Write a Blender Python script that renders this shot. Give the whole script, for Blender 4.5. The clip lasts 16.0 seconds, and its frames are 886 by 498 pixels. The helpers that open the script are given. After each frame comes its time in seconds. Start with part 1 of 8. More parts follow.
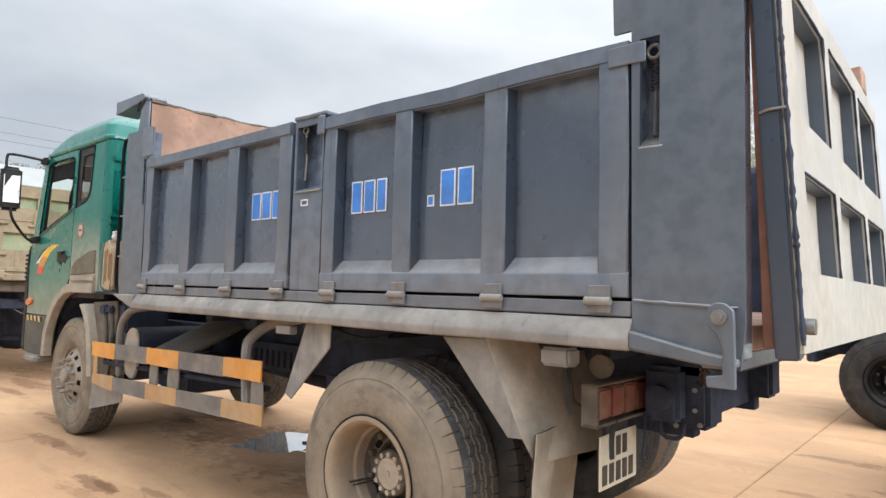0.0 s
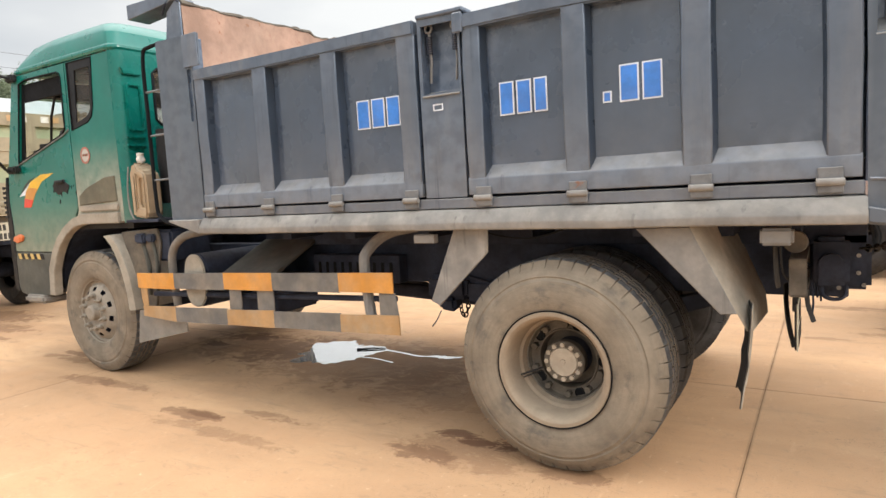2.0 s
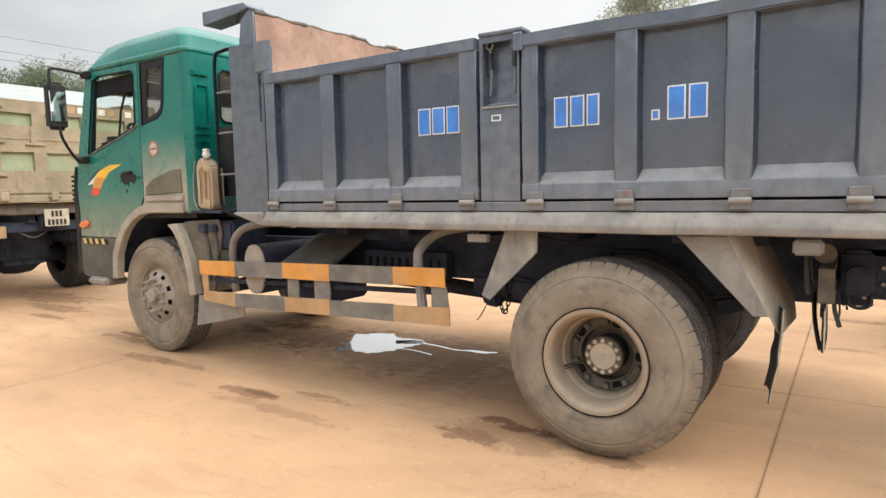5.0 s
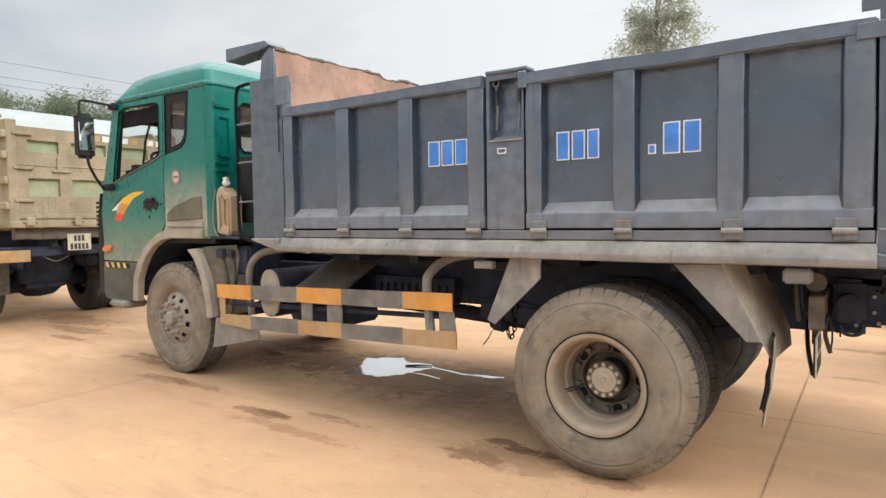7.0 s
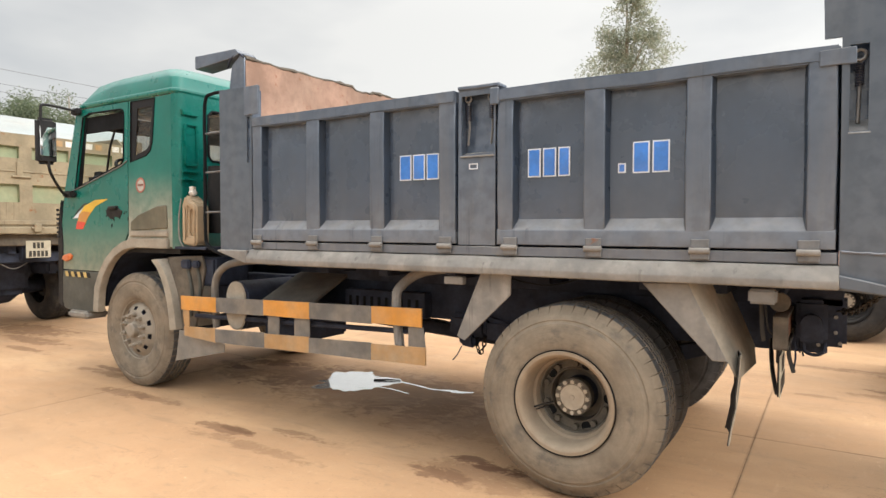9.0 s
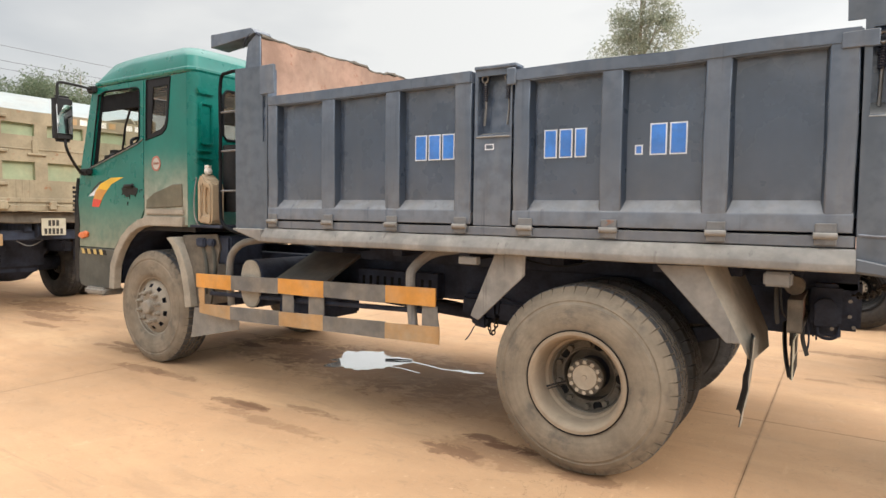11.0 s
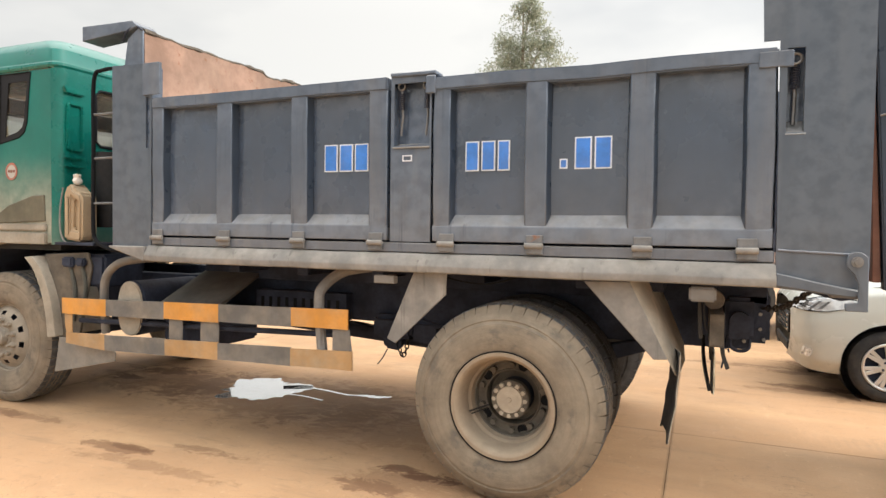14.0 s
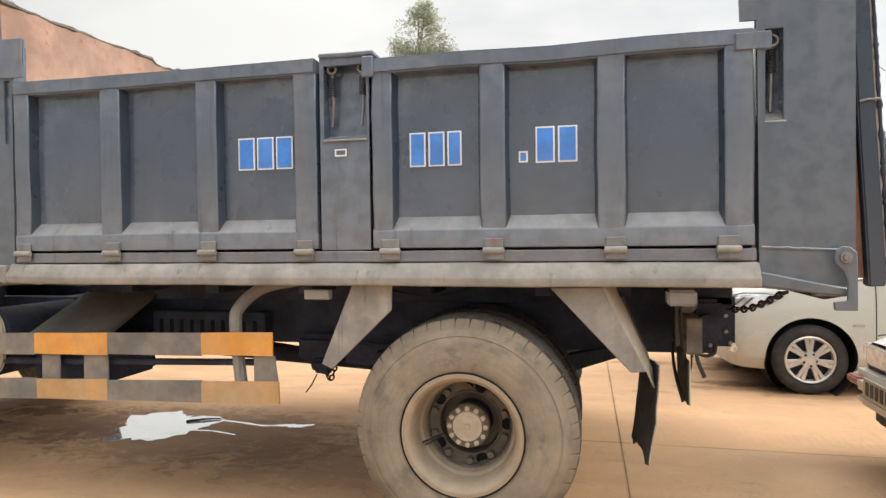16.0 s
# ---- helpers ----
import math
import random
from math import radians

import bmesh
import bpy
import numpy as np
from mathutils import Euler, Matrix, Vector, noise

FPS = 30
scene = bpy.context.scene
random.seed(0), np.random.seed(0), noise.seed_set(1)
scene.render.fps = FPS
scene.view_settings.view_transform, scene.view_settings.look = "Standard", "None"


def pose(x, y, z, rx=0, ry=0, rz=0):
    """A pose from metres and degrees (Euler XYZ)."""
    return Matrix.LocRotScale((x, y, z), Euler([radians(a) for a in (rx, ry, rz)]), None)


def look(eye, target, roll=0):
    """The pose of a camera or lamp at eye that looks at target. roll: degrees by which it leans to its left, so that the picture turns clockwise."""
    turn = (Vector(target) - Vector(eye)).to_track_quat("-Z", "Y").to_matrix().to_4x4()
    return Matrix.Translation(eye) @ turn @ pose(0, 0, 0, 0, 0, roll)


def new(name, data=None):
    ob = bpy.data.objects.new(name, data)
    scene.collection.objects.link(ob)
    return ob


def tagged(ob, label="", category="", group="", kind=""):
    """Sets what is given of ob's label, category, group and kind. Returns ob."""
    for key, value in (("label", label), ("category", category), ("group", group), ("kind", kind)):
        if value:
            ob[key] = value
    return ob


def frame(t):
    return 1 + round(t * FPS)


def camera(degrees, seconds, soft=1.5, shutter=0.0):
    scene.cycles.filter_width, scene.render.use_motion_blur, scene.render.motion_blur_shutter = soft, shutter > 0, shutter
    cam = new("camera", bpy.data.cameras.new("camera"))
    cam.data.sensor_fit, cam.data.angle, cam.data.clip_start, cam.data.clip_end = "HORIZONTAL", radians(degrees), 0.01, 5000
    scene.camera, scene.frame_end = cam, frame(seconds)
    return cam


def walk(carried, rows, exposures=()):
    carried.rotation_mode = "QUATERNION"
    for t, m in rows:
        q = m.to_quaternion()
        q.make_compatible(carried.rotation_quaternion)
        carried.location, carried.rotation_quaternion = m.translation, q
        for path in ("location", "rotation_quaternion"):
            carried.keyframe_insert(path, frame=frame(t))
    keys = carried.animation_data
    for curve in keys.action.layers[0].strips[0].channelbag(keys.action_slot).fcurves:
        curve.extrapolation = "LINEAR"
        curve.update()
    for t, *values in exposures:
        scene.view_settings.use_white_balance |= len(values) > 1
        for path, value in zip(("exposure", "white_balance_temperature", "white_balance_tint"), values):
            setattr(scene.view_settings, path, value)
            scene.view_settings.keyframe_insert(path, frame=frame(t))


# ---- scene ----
cam = camera(70.5, 16.0)
PATH = [
    (0, (2.118, -1.988, 1.378), (0.816, -0.476, 1.514), 1.5),
    (0.5, (1.869, -2.253, 1.381), (0.684, -0.642, 1.372), 0.9),
    (1, (1.621, -2.475, 1.39), (0.531, -0.803, 1.271), 1.7),
    (1.5, (1.334, -2.622, 1.417), (0.234, -0.962, 1.238), -0.6),
    (2, (1.113, -2.751, 1.425), (0.068, -1.057, 1.227), -3.3),
    (2.5, (0.95, -2.727, 1.418), (-0.184, -1.087, 1.264), -2.0),
    (3, (0.891, -2.753, 1.427), (-0.243, -1.107, 1.339), -0.7),
    (3.5, (0.92, -2.903, 1.438), (-0.2, -1.253, 1.281), -2.4),
    (4, (0.98, -2.976, 1.439), (-0.075, -1.287, 1.251), -1.2),
    (6.5, (1.221, -3.228, 1.433), (0.044, -1.62, 1.268), -1.0),
    (7, (1.223, -3.221, 1.443), (0.092, -1.574, 1.342), -0.8),
    (7.5, (1.216, -3.182, 1.455), (0.177, -1.475, 1.387), 0.2),
    (8, (1.221, -3.177, 1.472), (0.188, -1.464, 1.442), -0.4),
    (8.5, (1.218, -3.185, 1.465), (0.17, -1.482, 1.418), -0.4),
    (9, (1.212, -3.193, 1.465), (0.157, -1.495, 1.399), 0.1),
    (9.5, (1.207, -3.199, 1.461), (0.135, -1.512, 1.402), 0.9),
    (12, (1.147, -3.247, 1.437), (0.08, -1.562, 1.287), 0.8),
    (12.5, (1.051, -3.116, 1.44), (0.091, -1.362, 1.402), -0.2),
    (13, (0.955, -3.058, 1.455), (0.006, -1.298, 1.437), -0.3),
    (13.5, (0.918, -3.088, 1.46), (0.026, -1.298, 1.423), -0.6),
    (14, (0.924, -3.11, 1.432), (0.168, -1.259, 1.373), 0.8),
    (14.5, (0.906, -3.136, 1.426), (0.256, -1.246, 1.354), 1.6),
    (15, (0.843, -3.132, 1.422), (0.282, -1.213, 1.372), 2.3),
    (15.5, (0.736, -3.022, 1.409), (0.251, -1.082, 1.365), 2.5),
    (16, (0.551, -2.77, 1.421), (0.107, -0.82, 1.384), -0.7),
]
walk(cam, [(t, look(eye, target, roll)) for t, eye, target, roll in PATH], [(0, 0.60, 5980, 10), (0.25, 0.64, 6150, 10), (0.5, 0.68, 6440, 10), (1.5, 0.76, 6320, 10), (2.5, 0.72, 6360, 10), (4.2, 0.69, 6400, 10), (6.5, 0.57, 6120, 10), (8, 0.60, 6480, 10), (9, 0.60, 6470, 10), (12, 0.58, 6380, 10), (13.5, 0.66, 6540, 10), (16, 0.66, 6540, 10)])

# ---- world, sun and exposure ----
world = bpy.data.worlds.new("overcast_sky")
scene.world = world
world.use_nodes = True
wn, wl = world.node_tree.nodes, world.node_tree.links
wn.clear()
w_out = wn.new("ShaderNodeOutputWorld")
w_bg = wn.new("ShaderNodeBackground")
w_sky = wn.new("ShaderNodeTexSky")
w_sky.sky_type = "NISHITA"
w_sky.sun_disc = False
w_sky.sun_elevation = radians(33)
w_sky.sun_rotation = radians(84)
w_sky.dust_density = 4.0
w_gain = wn.new("ShaderNodeMix")
w_gain.data_type = "RGBA"
w_gain.blend_type = "MULTIPLY"
w_gain.inputs["Factor"].default_value = 1.0
w_gain.inputs["B"].default_value = (0.10, 0.10, 0.10, 1)
w_co = wn.new("ShaderNodeTexCoord")
w_map = wn.new("ShaderNodeMapping")
w_map.inputs["Scale"].default_value = (1.0, 1.0, 2.6)
w_map.inputs["Location"].default_value = (0.35, 0.1, 0.0)
w_noise = wn.new("ShaderNodeTexNoise")
w_noise.inputs["Scale"].default_value = 1.7
w_noise.inputs["Detail"].default_value = 5.0
w_noise.inputs["Roughness"].default_value = 0.5
w_ramp = wn.new("ShaderNodeValToRGB")
w_ramp.color_ramp.elements[0].position = 0.34
w_ramp.color_ramp.elements[0].color = (0.485, 0.50, 0.51, 1)
w_ramp.color_ramp.elements[1].position = 0.60
w_ramp.color_ramp.elements[1].color = (0.735, 0.727, 0.697, 1)
w_mix = wn.new("ShaderNodeMix")
w_mix.data_type = "RGBA"
w_mix.inputs["Factor"].default_value = 0.9
wl.new(w_co.outputs["Generated"], w_map.inputs["Vector"])
wl.new(w_map.outputs["Vector"], w_noise.inputs["Vector"])
wl.new(w_noise.outputs["Fac"], w_ramp.inputs["Fac"])
wl.new(w_sky.outputs["Color"], w_gain.inputs["A"])
wl.new(w_gain.outputs["Result"], w_mix.inputs["A"])
wl.new(w_ramp.outputs["Color"], w_mix.inputs["B"])
wl.new(w_mix.outputs["Result"], w_bg.inputs["Color"])
# An overcast sky grows brighter towards the zenith.
w_sep = wn.new("ShaderNodeSeparateXYZ")
w_rise = wn.new("ShaderNodeMapRange")
w_rise.interpolation_type = "SMOOTHSTEP"
for key, v in (("From Min", 0.30), ("From Max", 1.0), ("To Min", 1.0), ("To Max", 3.75)):
    w_rise.inputs[key].default_value = v
wl.new(w_co.outputs["Generated"], w_sep.inputs[0])
wl.new(w_sep.outputs[2], w_rise.inputs["Value"])
# The veiled sun makes its own side of the sky the brighter one.
w_side = wn.new("ShaderNodeMapRange")
for key, v in (("From Min", -0.85), ("From Max", 0.55), ("To Min", 0.80), ("To Max", 1.12)):
    w_side.inputs[key].default_value = v
w_both = wn.new("ShaderNodeMath")
w_both.operation = "MULTIPLY"
wl.new(w_sep.outputs[0], w_side.inputs["Value"])
wl.new(w_rise.outputs["Result"], w_both.inputs[0])
wl.new(w_side.outputs["Result"], w_both.inputs[1])
wl.new(w_both.outputs[0], w_bg.inputs["Strength"])
wl.new(w_bg.outputs["Background"], w_out.inputs["Surface"])

sun_data = bpy.data.lights.new("sun", "SUN")
sun_data.energy = 1.6
sun_data.angle = radians(24)
sun_data.color = (1.0, 0.95, 0.87)
sun = new("sun", sun_data)
sun.matrix_world = look((20, 2.0, 13), (0, 0, 0))


# ---- materials ----
class Nodes:
    """A short hand for building a node material."""

    def __init__(self, name):
        self.m = bpy.data.materials.new(name)
        self.m.use_nodes = True
        self.n, self.l = self.m.node_tree.nodes, self.m.node_tree.links
        self.b = self.n["Principled BSDF"]
        self.out = self.n["Material Output"]
        self.pos = self.n.new("ShaderNodeNewGeometry")

    def put(self, value, socket):
        if isinstance(value, (int, float, tuple)):
            socket.default_value = value if not isinstance(value, tuple) or len(value) != 3 or socket.type == "VECTOR" else (*value, 1)
        else:
            self.l.new(value, socket)

    def noise(self, scale, detail=4.0, rough=0.55, stretch=(1, 1, 1), dist=0.0):
        mp = self.n.new("ShaderNodeMapping")
        mp.inputs["Scale"].default_value = stretch
        self.l.new(self.pos.outputs["Position"], mp.inputs["Vector"])
        t = self.n.new("ShaderNodeTexNoise")
        for key, v in (("Scale", scale), ("Detail", detail), ("Roughness", rough), ("Distortion", dist)):
            t.inputs[key].default_value = v
        self.l.new(mp.outputs["Vector"], t.inputs["Vector"])
        return t.outputs["Fac"]

    def remap(self, value, lo, hi, a=0.0, b=1.0, smooth=True):
        r = self.n.new("ShaderNodeMapRange")
        r.interpolation_type = "SMOOTHSTEP" if smooth else "LINEAR"
        for key, v in (("From Min", lo), ("From Max", hi), ("To Min", a), ("To Max", b)):
            r.inputs[key].default_value = v
        self.put(value, r.inputs["Value"])
        return r.outputs["Result"]

    def math(self, op, a, b=0.0):
        q = self.n.new("ShaderNodeMath")
        q.operation = op
        q.use_clamp = op in ("ADD", "MULTIPLY", "MAXIMUM")
        self.put(a, q.inputs[0])
        self.put(b, q.inputs[1])
        return q.outputs[0]

    def mix(self, fac, a, b):
        q = self.n.new("ShaderNodeMix")
        q.data_type = "RGBA"
        self.put(fac, q.inputs["Factor"])
        self.put(a, q.inputs["A"])
        self.put(b, q.inputs["B"])
        return q.outputs["Result"]

    def axis(self, k, what="Position"):
        s = self.n.new("ShaderNodeSeparateXYZ")
        self.l.new(self.pos.outputs[what], s.inputs[0])
        return s.outputs[k]

    def bump(self, height, strength, dist=0.01):
        q = self.n.new("ShaderNodeBump")
        q.inputs["Strength"].default_value = strength
        q.inputs["Distance"].default_value = dist
        self.put(height, q.inputs["Height"])
        self.l.new(q.outputs["Normal"], self.b.inputs["Normal"])


DUST = (0.42, 0.33, 0.24)


def surface(name, base, rough=0.55, metal=0.0, vary=0.18, scale=4.0, dust=0.0, up=0.0, low=None, dust_col=DUST, rust=0.0, bump=0.15, grain=90.0, streak=0.0, spec=0.4, scuff=0.0, coat=0.0, drip=0.0):
    """A worn painted, plastic, rubber or metal surface: tone that varies, dust that lies on it, rust and fine relief.
    low: (z at which mud spatter is full, z at which it ends, its share)."""
    k = Nodes(name)
    dark = tuple(c * (1 - vary) for c in base)
    lite = tuple(min(1, c * (1 + vary)) for c in base)
    col = k.mix(k.remap(k.noise(scale), 0.3, 0.7), dark, lite)
    col = k.mix(k.remap(k.noise(scale * 9, 3), 0.35, 0.75, 0, 0.35), col, tuple(c * (1 - 1.3 * vary) for c in base))
    amount = k.remap(k.noise(scale * 0.8, 6, 0.62), 0.35, 0.8, 0, dust)
    if streak:
        amount = k.math("ADD", amount, k.remap(k.noise(7, 4, 0.6, (1, 1, 0.09)), 0.45, 0.8, 0, streak))
    if up:
        amount = k.math("ADD", amount, k.math("MULTIPLY", k.remap(k.axis(2, "Normal"), 0.25, 0.95), k.remap(k.noise(6, 5), 0.1, 0.6, up * 0.6, up)))
    if low:
        share = k.remap(k.axis(2), low[0], low[1], low[2], 0.0)
        amount = k.math("ADD", amount, k.math("MULTIPLY", share, k.remap(k.noise(5, 7, 0.65), 0.2, 0.62, 0.55, 1.0)))
    col = k.mix(amount, col, k.mix(k.remap(k.noise(14, 4), 0.3, 0.7), dust_col, tuple(c * 0.72 for c in dust_col)))
    if scuff:
        rub = k.remap(k.noise(3.4, 10, 0.74, (1, 1, 0.6), 1.2), 0.60, 0.76, 0, scuff)
        col = k.mix(rub, col, tuple(min(1, 0.10 + 2.4 * c) for c in base))
        # Lightens edges both as rubbed paint and as bevels catching light.
        edge = k.remap(k.pos.outputs["Pointiness"], 0.53, 0.60, 0, 0.55 * min(1, 2 * scuff))
        col = k.mix(k.math("MULTIPLY", edge, k.remap(k.noise(11, 5), 0.35, 0.6)), col, tuple(min(1, 0.12 + 2.2 * c) for c in base))
    if drip:
        run = k.math("MULTIPLY", k.remap(k.noise(24, 3, 0.6, (1, 1, 0.035)), 0.57, 0.70, 0, drip), k.remap(k.noise(3.1, 4), 0.42, 0.6))
        col = k.mix(run, col, tuple(0.35 * c for c in base))
    if rust:
        spot = k.remap(k.noise(9, 8, 0.7), 0.62 - 0.15 * rust, 0.70, 0, 0.9)
        col = k.mix(spot, col, k.mix(k.noise(40), (0.16, 0.05, 0.02), (0.30, 0.12, 0.05)))
    k.put(col, k.b.inputs["Base Color"])
    k.put(k.math("ADD", k.remap(k.noise(scale * 3), 0.2, 0.8, rough - 0.08, rough + 0.08), k.math("MULTIPLY", amount, 0.35)), k.b.inputs["Roughness"])
    k.put(metal, k.b.inputs["Metallic"])
    k.put(spec, k.b.inputs["Specular IOR Level"])
    k.put(coat, k.b.inputs["Coat Weight"])
    k.put(0.12, k.b.inputs["Coat Roughness"])
    if bump:
        k.bump(k.math("ADD", k.noise(grain, 3), k.math("MULTIPLY", k.noise(6, 3), 0.8)), bump, 0.006)
    return k.m


def glass(name, tint=(0.82, 0.88, 0.86), gloss=0.9, dirt=0.12, sheen=(0.03, 0.6)):
    """Thin pane: seen through, with a sheen at grazing angles and a film of dust."""
    k = Nodes(name)
    k.n.remove(k.b)
    clear = k.n.new("ShaderNodeBsdfTransparent")
    clear.inputs["Color"].default_value = (*tint, 1)
    shine = k.n.new("ShaderNodeBsdfGlossy")
    shine.inputs["Roughness"].default_value = 0.04
    shine.inputs["Color"].default_value = (gloss, gloss, gloss, 1)
    film = k.n.new("ShaderNodeBsdfDiffuse")
    film.inputs["Color"].default_value = (0.45, 0.40, 0.33, 1)
    fr = k.n.new("ShaderNodeLayerWeight")
    fr.inputs["Blend"].default_value = 0.30
    a, b = k.n.new("ShaderNodeMixShader"), k.n.new("ShaderNodeMixShader")
    k.l.new(k.remap(k.noise(5, 5), 0.35, 0.8, dirt * 0.3, dirt), a.inputs[0])
    k.l.new(clear.outputs[0], a.inputs[1])
    k.l.new(film.outputs[0], a.inputs[2])
    k.l.new(k.remap(fr.outputs["Facing"], 0.45, 1.0, *sheen), b.inputs[0])
    k.l.new(a.outputs[0], b.inputs[1])
    k.l.new(shine.outputs[0], b.inputs[2])
    k.l.new(b.outputs[0], k.out.inputs["Surface"])
    return k.m


M_GREY = surface("grey_tipper_paint", (0.071, 0.097, 0.138), 0.42, vary=0.09, scale=3.5, dust=0.05, up=0.6, low=(1.2, 2.0, 0.33), dust_col=(0.265, 0.245, 0.22), streak=0.24, bump=0.14, grain=18, scuff=0.14, coat=0.3, drip=0.55)
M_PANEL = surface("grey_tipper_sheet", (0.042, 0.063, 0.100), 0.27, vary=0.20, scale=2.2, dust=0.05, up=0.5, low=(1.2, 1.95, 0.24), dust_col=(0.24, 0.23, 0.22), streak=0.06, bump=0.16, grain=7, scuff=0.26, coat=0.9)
M_SILL = surface("dusty_grey_sill", (0.19, 0.185, 0.178), 0.75, vary=0.18, scale=5, dust=0.75, up=0.35, dust_col=(0.40, 0.372, 0.33), streak=0.25, bump=0.3, grain=40, drip=0.5)
M_POST = surface("dark_grey_post_paint", (0.062, 0.083, 0.113), 0.42, vary=0.08, scale=2.5, dust=0.04, up=0.5, low=(1.15, 2.0, 0.14), dust_col=(0.25, 0.235, 0.21), streak=0.12, bump=0.12, grain=14, coat=0.18, scuff=0.1)
M_FLANK = surface("darker_flank_grey", (0.028, 0.042, 0.066), 0.32, vary=0.12, scale=4, dust=0.03, up=0.4, low=(1.2, 1.8, 0.15), dust_col=(0.22, 0.21, 0.20), bump=0.12, grain=12)
M_BORDER = surface("black_glass_border", (0.014, 0.014, 0.016), 0.4, vary=0.2, scale=5, dust=0.06, dust_col=(0.07, 0.06, 0.055), bump=0.0, spec=0.15)
M_SLOPE = surface("dusty_dark_cover", (0.085, 0.08, 0.072), 0.75, vary=0.2, scale=5, dust=0.55, dust_col=(0.20, 0.175, 0.14), streak=0.2, bump=0.2)
M_HINGE = surface("painted_steel_hinge", (0.105, 0.110, 0.116), 0.55, vary=0.2, scale=9, dust=0.3, up=0.4, dust_col=(0.30, 0.28, 0.255), rust=0.08, bump=0.2, scuff=0.2)
M_RUST = surface("rusted_inner_sheet", (0.345, 0.22, 0.165), 0.85, vary=0.28, scale=3, dust=0.55, dust_col=(0.46, 0.335, 0.26), rust=0.2, streak=0.15, bump=0.35, grain=30)
M_LINING = surface("dark_rust_lining", (0.22, 0.105, 0.075), 0.85, vary=0.3, scale=5, dust=0.25, dust_col=(0.38, 0.25, 0.18), rust=0.3, bump=0.35, grain=30)
M_GATE = surface("pale_grey_gate_paint", (0.40, 0.395, 0.37), 0.6, vary=0.10, scale=3, dust=0.34, dust_col=(0.47, 0.41, 0.32), up=0.35, low=(1.2, 1.95, 0.45), streak=0.15, bump=0.2, grain=25)
M_GREEN = surface("green_cab_paint", (0.002, 0.138, 0.112), 0.30, vary=0.12, scale=2.5, dust=0.02, up=0.09, low=(1.00, 1.62, 0.60), dust_col=(0.36, 0.31, 0.235), bump=0.05, grain=20, spec=0.4, coat=0.12)
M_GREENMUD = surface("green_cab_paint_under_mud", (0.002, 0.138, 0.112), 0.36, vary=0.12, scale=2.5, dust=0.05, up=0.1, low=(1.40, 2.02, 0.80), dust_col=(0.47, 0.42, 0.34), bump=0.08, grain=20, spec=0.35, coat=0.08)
M_BUMPER = surface("dusty_dark_bumper", (0.070, 0.073, 0.064), 0.7, vary=0.2, scale=5, dust=0.35, up=0.3, dust_col=(0.16, 0.145, 0.115), bump=0.25)
M_VENT = surface("muddy_dark_moulding", (0.11, 0.105, 0.075), 0.6, vary=0.2, scale=5, dust=0.3, dust_col=(0.25, 0.20, 0.14), bump=0.2)
M_MUD = surface("mud_caked_plastic", (0.30, 0.27, 0.222), 0.85, vary=0.2, scale=6, dust=0.7, up=0.3, dust_col=(0.45, 0.39, 0.31), bump=0.4, grain=40)
M_TRIM = surface("dusty_grey_trim", (0.20, 0.19, 0.175), 0.7, vary=0.2, scale=5, dust=0.6, up=0.3, dust_col=(0.38, 0.335, 0.27), bump=0.2)
M_BLACK = surface("black_plastic", (0.013, 0.014, 0.016), 0.55, vary=0.3, scale=8, dust=0.07, up=0.2, dust_col=(0.20, 0.17, 0.14), bump=0.15, spec=0.2)
# Base black is lifted and blued to paint the hazy shade under trucks.
M_CHASSIS = surface("dirty_shade_blue_chassis", (0.032, 0.040, 0.063), 0.75, vary=0.35, scale=6, dust=0.05, up=0.25, dust_col=(0.13, 0.105, 0.085), bump=0.4, grain=40, spec=0.2)


